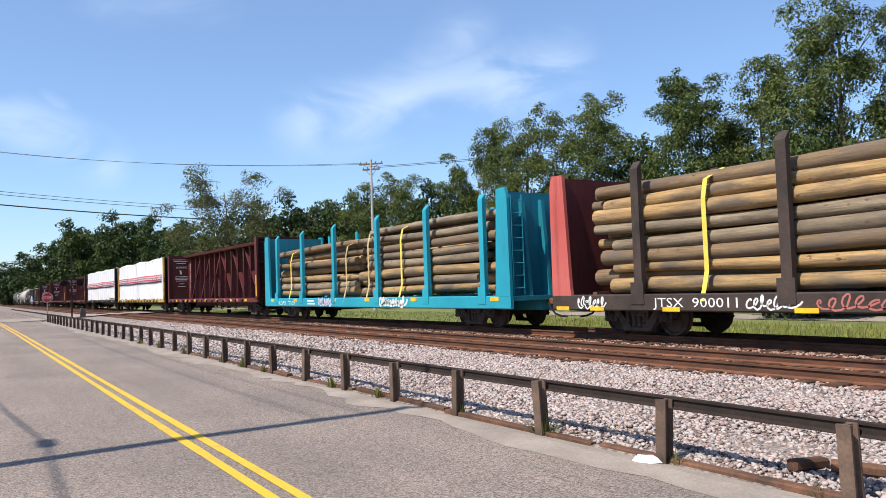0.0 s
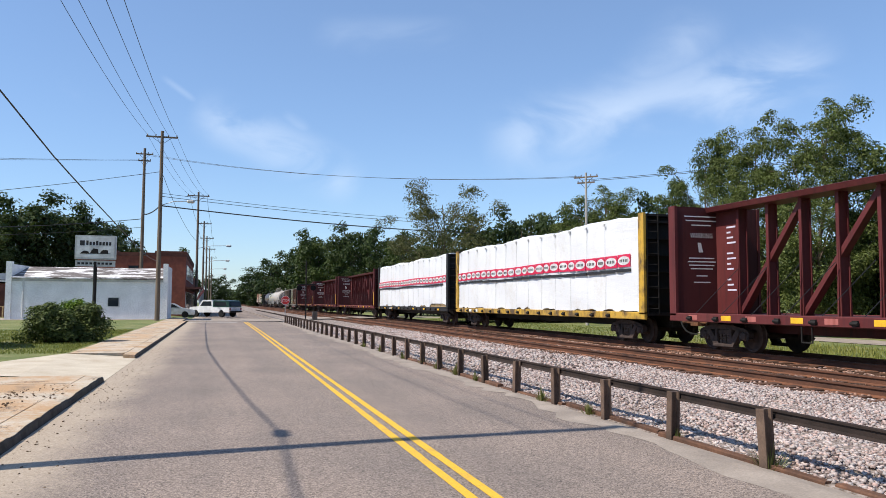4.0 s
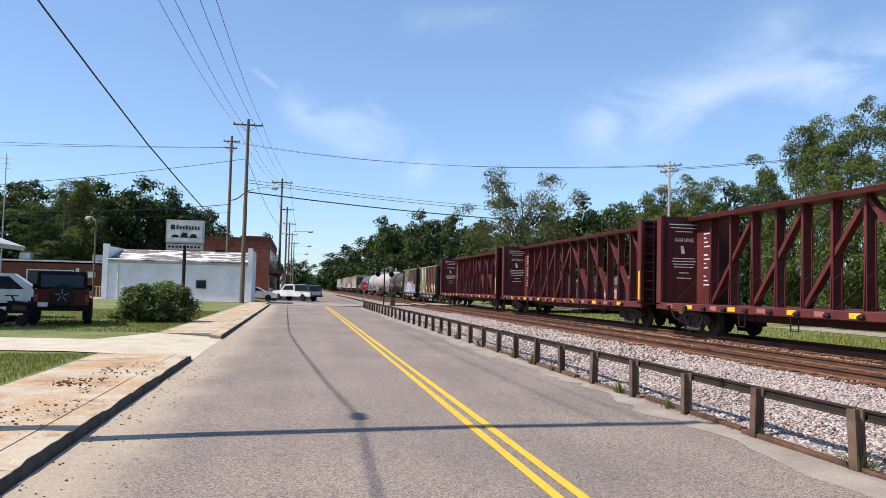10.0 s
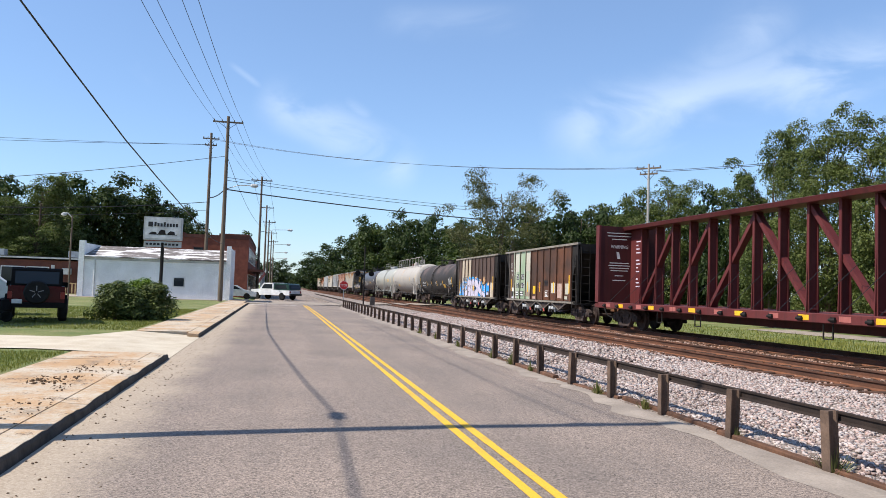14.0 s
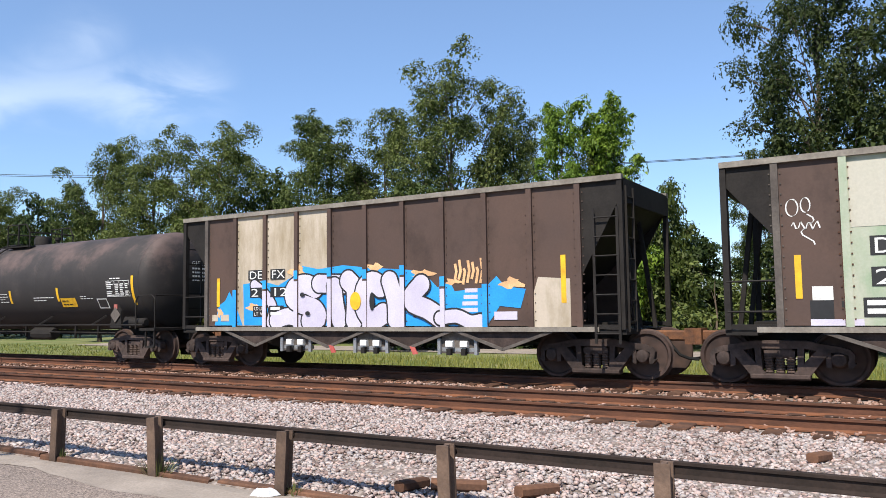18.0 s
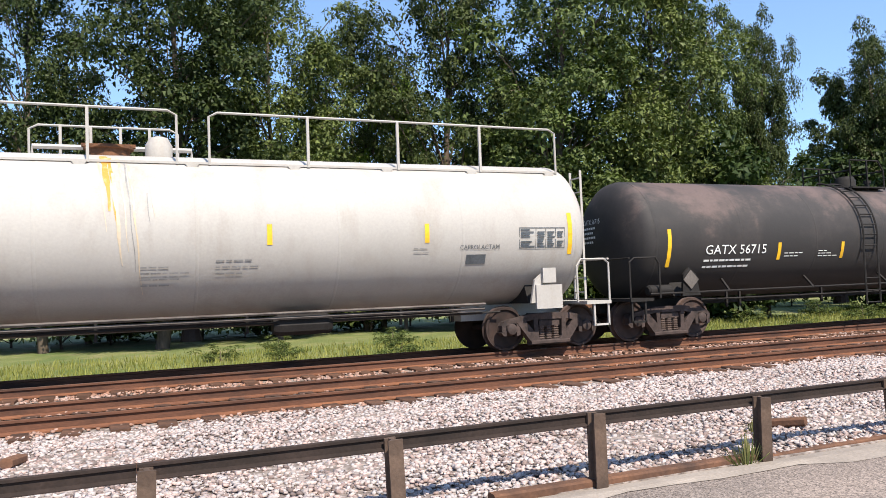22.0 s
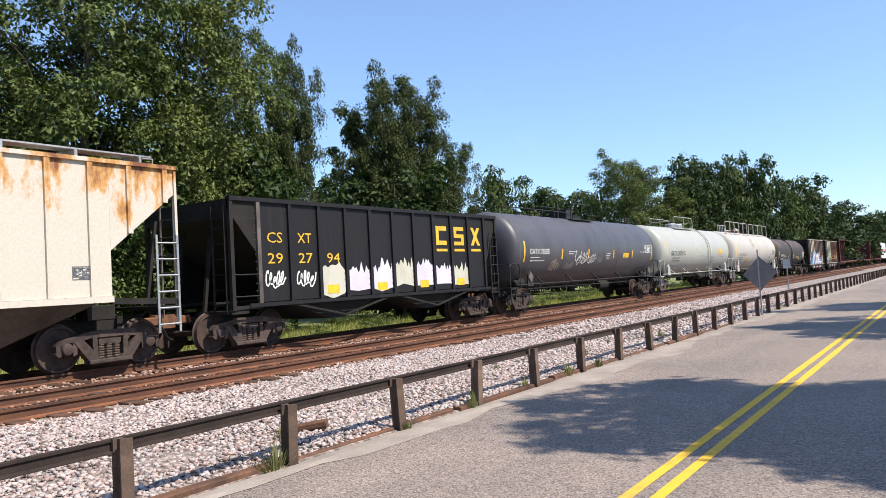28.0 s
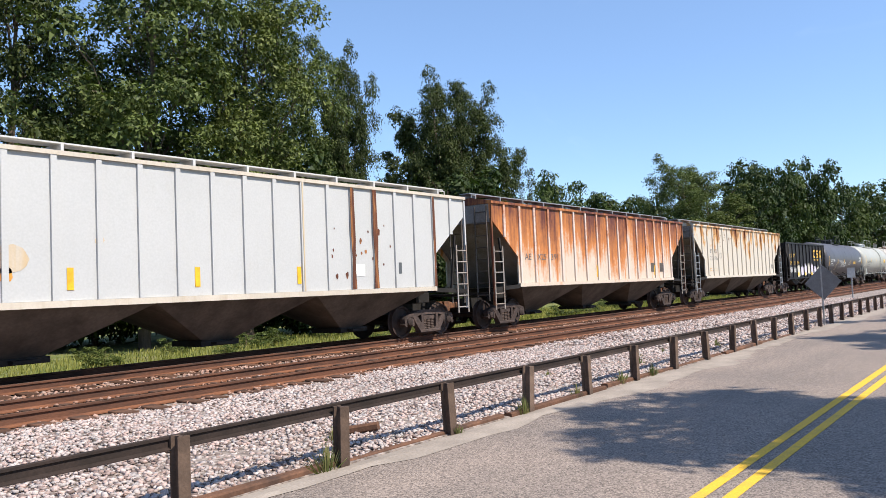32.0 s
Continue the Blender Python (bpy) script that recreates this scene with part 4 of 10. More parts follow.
def make_tree(name, label, category, height, spread, seed, leaf, limbs=8, boughs=5, clumps=7, per=100, size=0.07, low=0.22, trunk=0.22, top_heavy=0.55, ragged=0.35, clump=0.13, droop=0.0, inner=0.12):
    """A tapered trunk that forks into limbs and boughs; flat clumps of leaves sit on the bough ends, with gaps between."""
    rs = np.random.default_rng(seed)
    root = thing(name, label, category)
    wood = Geo()
    top = height * 0.86
    bend = np.cumsum(rs.normal(size=(7, 2)) * 0.010 * height, 0)
    bend[0] = 0
    stem = [Vector((bend[i][0], bend[i][1], top * i / 6 - (0.3 if i == 0 else 0))) for i in range(7)]
    wood.tube(stem, trunk, 8, trunk * 0.18)
    centres, radii, insides, in_r = [], [], [], []
    for k in range(limbs):
        t = (k + 0.5 + 0.35 * rs.normal()) / limbs
        t = min(0.99, max(0.02, t))
        az = k * 2.4 + 0.5 * rs.normal()
        width = (0.45 + 0.55 * math.sin(math.pi * min(1.0, t / (2 * top_heavy)))) if t < top_heavy else math.cos((t - top_heavy) / (1 - top_heavy) * 1.25) ** 0.8
        reach = spread * width * (1 - ragged * rs.random())
        z_end = height * (low + (0.97 - low) * t)
        z0 = max(0.10 * height, z_end - reach * (0.75 + 0.5 * t) - 0.05 * height)
        i = min(5, int(max(0, z0) * 6 / top))
        s0 = stem[i].lerp(stem[i + 1], min(1.0, z0 * 6 / top - i))
        tip = Vector((s0.x + reach * math.cos(az) * 0.72, s0.y + reach * math.sin(az) * 0.72, z_end - droop * reach))
        knee = s0.lerp(tip, 0.5) + Vector((rs.normal() * 0.05, rs.normal() * 0.05, 0.06)) * height * 0.35
        wood.tube([s0, s0.lerp(knee, 0.5) + Vector((0, 0, 0.02 * height)), knee, tip], trunk * (0.50 - 0.30 * t), 6, trunk * 0.08)
        for q in range(boughs):
            f = (q + 1) / boughs
            base = s0.lerp(knee, 0.4 + f) if f < 0.6 else knee.lerp(tip, (f - 0.6) / 0.4)
            a2 = az + (q % 2 * 2 - 1) * (0.4 + 0.9 * rs.random()) if q < boughs - 1 else az
            br = spread * (0.16 + 0.26 * rs.random()) * (0.6 + 0.4 * width)
            end = base + Vector((math.cos(a2) * br, math.sin(a2) * br, (0.25 + 0.55 * rs.random()) * br * (1 - droop)))
            wood.tube([base, base.lerp(end, 0.5) + Vector(rs.normal(size=3)) * 0.06 * br, end], trunk * 0.13, 4, trunk * 0.035)
            insides.append(tuple(end - Vector((0, 0, 0.10 * br))))
            in_r.append(spread * clump * 1.3)
            for j in range(clumps):
                d = rs.normal(size=3)
                d /= np.linalg.norm(d)
                d[2] = abs(d[2]) * 0.8 - 0.18
                c = end + Vector(d) * spread * clump * (0.5 + (0.75 + 1.0 * ragged) * rs.random())
                centres.append(tuple(c))
                radii.append(spread * clump * (0.5 + 0.55 * rs.random()))
                if j % 3 == 0:
                    wood.tube([end, c], trunk * 0.045, 3, trunk * 0.015)
    part("trunk", wood, BARK, root, smooth=60)
    v, f = leaf_cloud(centres, radii, per, size, rs)
    if inner:
        v2, f2 = leaf_cloud(insides, in_r, max(4, int(clumps * per * inner * 1.6)), size * 1.35, rs, 0.7, 0.4)
        v, f = np.concatenate([v, v2]), np.concatenate([f, f2 + len(v)])
    ob = new("crown", big_mesh("crown", v, f, leaf))
    ob.parent = root
    NATIVE[root] = (float(np.quantile(v[:, 2], 0.997)), float(np.quantile(np.abs(v[:, :2]), 0.965)))
    return root


NATIVE = {}


def at_bearing(az, far):
    return far * math.sin(radians(az)), far * math.cos(radians(az))


def plant(tree, az, el, far, half, turn, used=[]):
    """Stand a tree (first the original, then copies) at a bearing and distance; its top rises to el degrees, its crown is half degrees wide each way."""
    x, y = at_bearing(az, far)
    z0 = -0.28 if y > 5 else 0.1
    native, spread = NATIVE[tree]
    s = (far * math.tan(radians(el)) + 1.65 - z0) / native
    w = far * math.tan(radians(half)) / spread if half else s
    m = pose(x, y, z0, 0, 0, turn) @ Matrix.Diagonal((w, w, s, 1))
    if tree.name in used:
        tree = copy_thing(tree, m)
        tree.matrix_basis = m
        return tree
    used.append(tree.name)
    tree.matrix_basis = m
    return tree


OAK = make_tree("oak_tree", "tall broad green tree with an uneven crown behind the tracks", "tree", 14, 4.4, 3, LEAF, 26, 6, 6, 66, 0.073, 0.06, 0.24, ragged=0.24, clump=0.155, inner=0.2)
OAK_B = make_tree("oak_tree", "tall dark green tree with open branching", "tree", 14, 4.4, 8, LEAF_DARK, 26, 6, 6, 66, 0.073, 0.06, 0.26, ragged=0.32, clump=0.145, inner=0.18)
OAK_C = make_tree("oak_tree", "tall fresh green tree with gaps in its crown", "tree", 14, 4.2, 15, LEAF, 25, 6, 6, 66, 0.073, 0.06, 0.22, ragged=0.28, clump=0.15, inner=0.18)
POPLAR = make_tree("slender_tree", "slender light green tree", "tree", 10, 2.3, 31, LEAF_LIGHT, 18, 4, 6, 50, 0.078, 0.05, 0.13, top_heavy=0.35, ragged=0.25, clump=0.18)
VINY = make_tree("vine_covered_tree", "dark rounded tree covered with vines", "tree", 12, 3.2, 36, LEAF_DARK, 18, 5, 7, 50, 0.085, 0.04, 0.2, ragged=0.2, clump=0.16, inner=0.25)
DARK = make_tree("dense_tree", "dense dark green tree", "tree", 12, 5.2, 41, LEAF_FAR, 20, 4, 4, 28, 0.19, 0.03, 0.22, ragged=0.16, clump=0.2, inner=0.5)
ROUND = make_tree("round_tree", "rounded mid-green tree at the edge of the wood", "tree", 10, 5.0, 21, LEAF_MID, 20, 4, 4, 28, 0.17, 0.03, 0.2, ragged=0.16, clump=0.2, inner=0.5)
THIN = make_tree("sparse_tree", "thinly leaved tree with bare grey branches", "tree", 11, 5.4, 51, LEAF_DRY, 20, 6, 6, 52, 0.085, 0.10, 0.18, ragged=0.25, clump=0.15, inner=0)
SHRUB = make_tree("undergrowth_shrub", "leafy green undergrowth shrub", "shrub", 3, 2.4, 61, LEAF, 7, 3, 4, 26, 0.10, 0.03, 0.06, clump=0.2)
# bearing, top elevation, distance, kind, half width
WOOD = [(-87.6, 1.9, 330, DARK, 0.9), (-86.6, 2.4, 280, DARK, 1.0), (-85.4, 3.2, 240, DARK, 1.1), (-84.2, 4.2, 205, DARK, 1.2), (-82.9, 5.0, 190, DARK, 1.3), (-81.6, 4.5, 185, ROUND, 1.2), (-80.2, 5.7, 165, DARK, 1.3), (-78.8, 5.3, 160, DARK, 1.2), (-77.3, 5.2, 150, DARK, 1.4),
        (-73.6, 8.7, 80, THIN, 3.3), (-75.4, 4.4, 118, ROUND, 1.7), (-72.6, 4.6, 118, DARK, 1.8), (-71.0, 6.2, 98, DARK, 1.8), (-69.4, 5.4, 100, ROUND, 1.5), (-67.8, 6.9, 90, DARK, 1.5), (-66.2, 6.2, 94, ROUND, 1.6), (-64.8, 7.1, 88, DARK, 1.4), (-63.4, 6.4, 86, ROUND, 1.4), (-61.8, 8.5, 76, OAK, 1.9), (-59.6, 6.4, 82, ROUND, 1.6), (-57.4, 8.2, 72, DARK, 1.5),
        (-55.0, 11.2, 60, OAK_C, 2.3), (-51.8, 12.2, 56, OAK, 2.9), (-47.4, 13.6, 52, OAK, 3.4), (-43.4, 10.2, 54, ROUND, 3.0), (-39.6, 13.9, 47, OAK_C, 3.4), (-35.6, 14.2, 46, OAK_C, 3.0), (-30.6, 18.2, 41, OAK, 4.2), (-26.2, 14.6, 42, OAK_C, 2.6), (-22.8, 14.9, 36, POPLAR, 2.1), (-18.7, 14.9, 37, POPLAR, 2.7), (-20.4, 12.6, 39, OAK_C, 3.0),
        (-33.0, 9.0, 38, ROUND, 4.4), (-24.6, 8.6, 40, DARK, 4.6), (-15.6, 8.8, 41, ROUND, 2.4), (-12.4, 5.4, 45, DARK, 2.6), (-8.6, 10.4, 40, OAK_C, 1.9), (-4.2, 21.8, 34, OAK_B, 4.6), (3.0, 26.0, 32, OAK_B, 6.6), (-1.5, 11.0, 39, DARK, 5.2), (11.0, 22.6, 34, OAK_C, 5.0), (9.5, 12.0, 39, DARK, 5.0), (17.4, 18.9, 38, OAK_B, 4.0), (20.2, 15.0, 36, POPLAR, 2.6), (24.6, 23.8, 35, OAK_B, 5.2), (18.6, 10.0, 39, DARK, 4.6), (31.6, 26.2, 34, OAK_C, 6.4), (28.5, 12.4, 39, ROUND, 5.0), (38.6, 23.0, 36, OAK, 5.6), (37.0, 11.4, 39, DARK, 5.2), (42.4, 18.8, 40, OAK_C, 3.0), (45.6, 17.2, 41, OAK_B, 2.0), (45.4, 14.6, 42, VINY, 2.0), (44.2, 9.6, 38, DARK, 4.6), (49.6, 8.4, 55, ROUND, 2.2),
        (50.8, 12.8, 47, VINY, 2.2), (52.0, 15.3, 46, OAK_B, 2.5), (55.7, 14.8, 47, OAK_B, 2.5), (57.9, 10.0, 48, OAK_B, 1.3), (53.8, 12.2, 47, OAK_B, 3.4), (53.6, 9.2, 44, DARK, 3.9), (61.2, 7.8, 85, ROUND, 1.7), (63.2, 6.3, 95, DARK, 1.6), (65.6, 6.2, 92, ROUND, 1.6), (67.6, 5.8, 90, ROUND, 1.6), (69.9, 8.4, 78, OAK, 1.6), (71.6, 7.4, 82, OAK_C, 1.6), (73.6, 7.5, 88, DARK, 1.7), (75.4, 7.6, 92, DARK, 1.4), (76.9, 7.2, 98, ROUND, 1.4), (78.2, 7.5, 100, DARK, 1.2),
        (80.0, 5.9, 112, ROUND, 1.4), (81.3, 5.5, 120, DARK, 1.3), (82.8, 4.0, 142, DARK, 1.4), (84.2, 3.3, 170, DARK, 1.2), (85.6, 2.9, 210, DARK, 1.1), (87.0, 2.2, 280, DARK, 1.0),
        (-109.6, 6.8, 105, DARK, 2.2), (-107.4, 5.6, 122, DARK, 1.6), (-105.5, 6.5, 98, OAK_C, 1.7), (-104.2, 5.6, 110, ROUND, 1.7), (-102.6, 6.9, 112, DARK, 1.9), (-100.6, 6.2, 116, DARK, 1.8), (-98.8, 6.2, 120, DARK, 1.6), (-97.2, 5.2, 126, DARK, 1.3), (-96.2, 3.8, 130, ROUND, 1.2), (-92.5, 3.6, 150, ROUND, 0.9), (-90.2, 1.9, 260, DARK, 0.6), (-89.2, 1.1, 420, DARK, 0.5), (-88.6, 0.9, 460, ROUND, 0.4)]
for i, (az, el, far, kind, half) in enumerate(WOOD):
    plant(kind, az, el, far, half * (1.4 if far > 70 and kind is not THIN else 1.0), (i * 137.5) % 360)
for i in range(44):
    az = -68 + i * 2.95
    if az < -46 and i % 4:
        continue
    far = (37.5 + 2.0 * math.sin(i * 1.9)) / max(0.35, math.cos(radians(az)))
    plant(SHRUB, az, (1.9 + 1.3 * math.sin(i * 2.4)) * max(0.5, math.cos(radians(az))), far, 0, (i * 77) % 360)
for i in range(5, 13):
    plant(DARK, -68 + i * 4.2, 5.6 + 1.3 * math.sin(i * 2.1), 66 - 0.9 * i, 3.6, (i * 97) % 360)
for i in range(11):
    plant(DARK, 34 + i * 2.8, 4.4 + 0.9 * math.sin(i * 2.3), 66 + 1.6 * i, 3.2, (i * 83) % 360)
for i in range(54):
    x, y, k = 3 + i * 1.45 + 1.1 * math.sin(i * 2.3), 24.6 + 2.6 * math.sin(i * 1.7), 0.17 + 0.09 * math.sin(i * 3.1)
    weed = copy_thing(SHRUB, pose(x, y, -0.33))
    weed.matrix_basis = pose(x, y, -0.33, 0, 0, i * 61) @ Matrix.Diagonal((k * 1.9, k * 1.4, k, 1))
# trees on the near side whose shade falls across the road
SHADE = make_tree("street_tree", "high-crowned street tree beside the near lane", "tree", 12.0, 3.3, 71, LEAF, 16, 5, 6, 48, 0.11, 0.55, 0.22, ragged=0.4, clump=0.15, inner=0.16)
SHADE.matrix_basis = pose(10.2, -6.3, 0.1, 0, 0, 30)
copy_thing(SHADE, pose(-27.6, -17.2, 0.1, 0, 0, 75))
copy_thing(SHADE, pose(22.0, -6.6, 0.1, 0, 0, 140))
copy_thing(SHADE, pose(31.0, -6.2, 0.1, 0, 0, 250))


# ---- the train: every car is a thing that stands on the far track and rolls along it ----
HALF = 1.55
TRAIN = []          # (car, middle along the train)
WHEELS = []         # wheelsets that turn


def wheelset_mesh():
    g = Geo()
    for s in (-1, 1):
        g.lathe([(s * 0.66, 0.10), (s * 0.66, 0.47), (s * 0.69, 0.485), (s * 0.71, 0.455), (s * 0.80, 0.445), (s * 0.80, 0.40), (s * 0.76, 0.37), (s * 0.745, 0.17), (s * 0.79, 0.12), (s * 0.79, 0.09)], "y", n=28)
    g.lathe([(-0.95, 0.075), (0.95, 0.075)], "y", n=10)
    return g.mesh("wheelset", 40)


def rim_mesh():
    g = Geo()
    for s in (-1, 1):
        g.lathe([(s * 0.801, 0.405), (s * 0.804, 0.445)], "y", n=28)
    return g.mesh("wheel_rim", 40)


def side_frame_mesh(s):
    """Cast side frame of a three-piece truck: chord, pedestals, tension members, spring seat."""
    g, y0, y1 = Geo(), s * 0.93, s * 1.09
    over = [(0.40, 0.76), (0.70, 0.70), (0.92, 0.665), (1.06, 0.62), (1.12, 0.54), (1.11, 0.42)]
    under = [(1.03, 0.42), (1.03, 0.53), (0.89, 0.58), (0.70, 0.575), (0.40, 0.63)]
    arch = [(-x, z) for x, z in over[::-1]] + over
    inner = under + [(-x, z) for x, z in under[::-1]]
    g.prism_y(arch + inner, y0, y1)
    for d in (-1, 1):
        g.prism_y([(d * 0.78, 0.60), (d * 0.58, 0.62), (d * 0.20, 0.20), (d * 0.30, 0.13), (d * 0.44, 0.16)][::d], y0 - s * 0.004, y1 + s * 0.012)
        g.prism_y([(d * 0.385, 0.68), (d * 0.285, 0.68), (d * 0.265, 0.18), (d * 0.36, 0.18)][::d], y0, y1 + s * 0.006)
        g.prism_y([(d * 0.78, 0.60), (d * 0.69, 0.60), (d * 0.70, 0.34), (d * 0.78, 0.32)][::d], y0, y1)
        g.prism_y([(d * 1.14, 0.40), (d * 1.02, 0.44), (d * 1.02, 0.33), (d * 1.08, 0.33)][::d], y0 + s * 0.01, y1 + s * 0.01)
    g.cbox(-0.46, 0.46, min(y0, y1) - 0.025, max(y0, y1) + 0.025, 0.115, 0.215, 0.025)
    g.box(-0.24, 0.24, min(y0, y1) + 0.02, max(y0, y1) + 0.03, 0.50, 0.60)
    return g.mesh("side_frame")


def spring_mesh():
    rings = []
    for i in range(6):
        z = 0.215 + i * 0.048
        rings += [(z, 0.062), (z + 0.018, 0.078), (z + 0.036, 0.078), (z + 0.047, 0.062)]
    return Geo().lathe(rings, "z", (0, 0, 0), 8).mesh("spring")


def cap_mesh(s):
    g = Geo().lathe([(s * 0.92, 0.13), (s * 1.06, 0.13), (s * 1.12, 0.105), (s * 1.14, 0.06)], "y", (0, 0, 0.46), 12)
    g.box(-0.13, 0.13, min(s * 0.94, s * 1.07), max(s * 0.94, s * 1.07), 0.57, 0.635)
    return g.mesh("bearing_cap", 40)


WHEELSET, RIM = wheelset_mesh(), rim_mesh()
FRAMES, CAPS = ({s: f(s) for s in (-1, 1)} for f in (side_frame_mesh, cap_mesh))
COIL = spring_mesh()
BOLSTER = Geo().cbox(-0.2, 0.2, -1.06, 1.06, 0.47, 0.64, 0.03).box(-0.10, 0.10, -0.5, 0.5, 0.64, 0.74).mesh("bolster")
COUPLER = Geo().cbox(-0.1, 0.62, -0.09, 0.09, 0.70, 0.90, 0.03).prism_z([(0.55, -0.17), (0.72, -0.20), (0.84, -0.12), (0.80, 0.02), (0.70, 0.05), (0.74, 0.17), (0.58, 0.18)], 0.64, 0.94).mesh("coupler")
HOSE = Geo().tube([(0.25, -0.32, 0.78), (0.35, -0.33, 0.62), (0.48, -0.28, 0.45), (0.62, -0.18, 0.38), (0.78, -0.08, 0.36)], 0.03, 6).mesh("air_hose")


def running_gear(car, length, inset, turning=True, ends=0.0):
    """Two trucks, couplers and hoses under a car that is so long over its ends."""
    for d in (-1, 1):
        truck = part("truck", BOLSTER, TRUCK_STEEL, car, at=(d * (length / 2 - inset), 0, 0))
        for s in (-1, 1):
            part("side_frame", FRAMES[s], TRUCK_STEEL, truck, "dusty cast steel side frame")
            for k in (-0.17, 0.0, 0.17) if s < 0 and turning else ():
                part("spring", COIL, SPRING, truck, at=(k, s * 1.0, 0))
            for k in (-0.89, 0.89):
                part("bearing_cap", CAPS[s], TRUCK_STEEL, truck, at=(k, 0, 0))
        for a in (-1, 1):
            w = part("wheelset", WHEELSET, WHEEL_STEEL, truck, at=(a * 0.89, 0, 0.46))
            if turning:
                WHEELS.append((w, a * 0.89))
        c = part("coupler", COUPLER, COUPLER_RUST, car, "rusty steel coupler", at=(d * (length / 2 - 0.02 + ends), 0, 0))
        h = part("air_hose", HOSE, RUBBER, car, at=(d * (length / 2 - 0.02 + ends), 0, 0))
        if d < 0:
            c.rotation_euler = h.rotation_euler = (0, 0, math.pi)


def ladder(name, car, x, y, z0, z1, width, material, along="x", rungs=8, r=0.016):
    g = Geo()
    off = (width / 2, 0) if along == "x" else (0, width / 2)
    for s in (-1, 1):
        g.bar((x + s * off[0], y + s * off[1], z0), (x + s * off[0], y + s * off[1], z1), 0.05, 0.02)
    for i in range(rungs):
        z = z0 + (z1 - z0) * (i + 0.5) / rungs
        g.tube([(x - off[0], y - off[1], z), (x + off[0], y + off[1], z)], r, 5)
    return part(name, g, material, car)


def strips(car, xs, y, z0, z1, w=0.10, material=None, name="reflective_strip"):
    for x in xs:
        part(name, Geo().box(x - w / 2, x + w / 2, y - 0.004, y + 0.002, z0, z1), material or REFLECTOR, car)


def new_car(name, label, rear, front, category="freight car"):
    car = thing(name, label, category, ((rear + front) / 2, T2_Y, RAIL_Z), group="cars of the freight train")
    TRAIN.append((car, (rear + front) / 2))
    return car, front - rear


def scribble(name, car, x0, z0, w, h, y, seed, material, strokes=7, r=0.02):
    """One looping spray-can line with no readable letters."""
    rs = np.random.default_rng(seed)
    n = strokes * 9
    lift, lean = rs.random(strokes + 2), rs.random(strokes + 2)
    pts = []
    for i in range(n + 1):
        t = i / n
        k = t * strokes
        tall = np.interp(k, range(strokes + 2), 0.45 + 0.55 * lift)
        wide = w / strokes * np.interp(k, range(strokes + 2), 0.25 + 0.6 * lean)
        pts.append((x0 + w * t + wide * math.cos(k * 6.283), z0 + h * 0.5 * (0.75 + 0.5 * lift[int(k)]) + h * 0.5 * tall * math.sin(k * 6.283 + lean[int(k)])))
    v = []
    for i in range(n + 1):
        a, b = pts[max(0, i - 1)], pts[min(n, i + 1)]
        d = math.hypot(b[0] - a[0], b[1] - a[1]) + 1e-6
        ox, oz = -(b[1] - a[1]) / d * r, (b[0] - a[0]) / d * r
        v += [(pts[i][0] + ox, y, pts[i][1] + oz), (pts[i][0] - ox, y, pts[i][1] - oz)]
    return part(name, Geo().add(v, [(2 * i, 2 * i + 1, 2 * i + 3, 2 * i + 2) for i in range(n)]), material, car)


def lines_of_text(name, car, x, y, z, w, rows, gap, h, material, seed=0, ragged=0.35):
    """Small print that cannot be read: plain bars."""
    rs, g = np.random.default_rng(seed), Geo()
    for i in range(rows):
        ww = w * (1 - ragged * rs.random())
        g.add([(x, y, z - i * gap), (x + ww, y, z - i * gap), (x + ww, y, z - i * gap + h), (x, y, z - i * gap + h)], [(0, 1, 2, 3)])
    return tagged(part(name, g, material, car), kind="stuff")


def data_plate(car, x, z, w, h, y, material, seed=1):
    """A block of consolidated small print in a ruled frame."""
    rs, g, n = np.random.default_rng(seed), Geo(), 8

    def bar(x0, x1, z0, z1):
        g.add([(x0, y, z0), (x1, y, z0), (x1, y, z1), (x0, y, z1)], [(0, 1, 2, 3)])

    bar(x, x + w, z + h - 0.012, z + h)
    bar(x, x + w, z, z + 0.012)
    for q in (0.0, 0.36, 0.58, 0.80, 1.0):
        bar(x + q * (w - 0.012), x + q * (w - 0.012) + 0.012, z + 0.013, z + h - 0.013)
    for i in range(n):
        z0 = z + 0.02 + (h - 0.04) * i / n
        for a, b in ((0.03, 0.34), (0.39, 0.56), (0.61, 0.78), (0.83, 0.97)):
            if rs.random() < 0.85:
                bar(x + a * w, x + (a + (b - a) * (0.6 + 0.4 * rs.random())) * w, z0 + 0.1 * h / n, z0 + 0.62 * h / n)
    return tagged(part("data_plate", g, material, car), kind="stuff")


LOG_MESHES = []
for k in range(5):
    rs = np.random.default_rng(70 + k)
    r0, g = 0.135 + 0.014 * k, Geo()
    L = 9.4
    pts = [(-L / 2 + L * i / 6, 0.03 * math.sin(i * 0.9 + k * 2), 0.035 * math.sin(i * 0.7 + k)) for i in range(7)]
    g.tube(pts, r0 * 1.06, 10, r0 * 0.86)
    LOG_MESHES.append(g.mesh("log", 50))


LOG_DATA = {}
for k, me in enumerate(LOG_MESHES):
    for q, m in enumerate((LOG, LOG_BROWN, LOG_GREY)):
        LOG_DATA[k, q] = me.copy()
        LOG_DATA[k, q].materials.append(m)


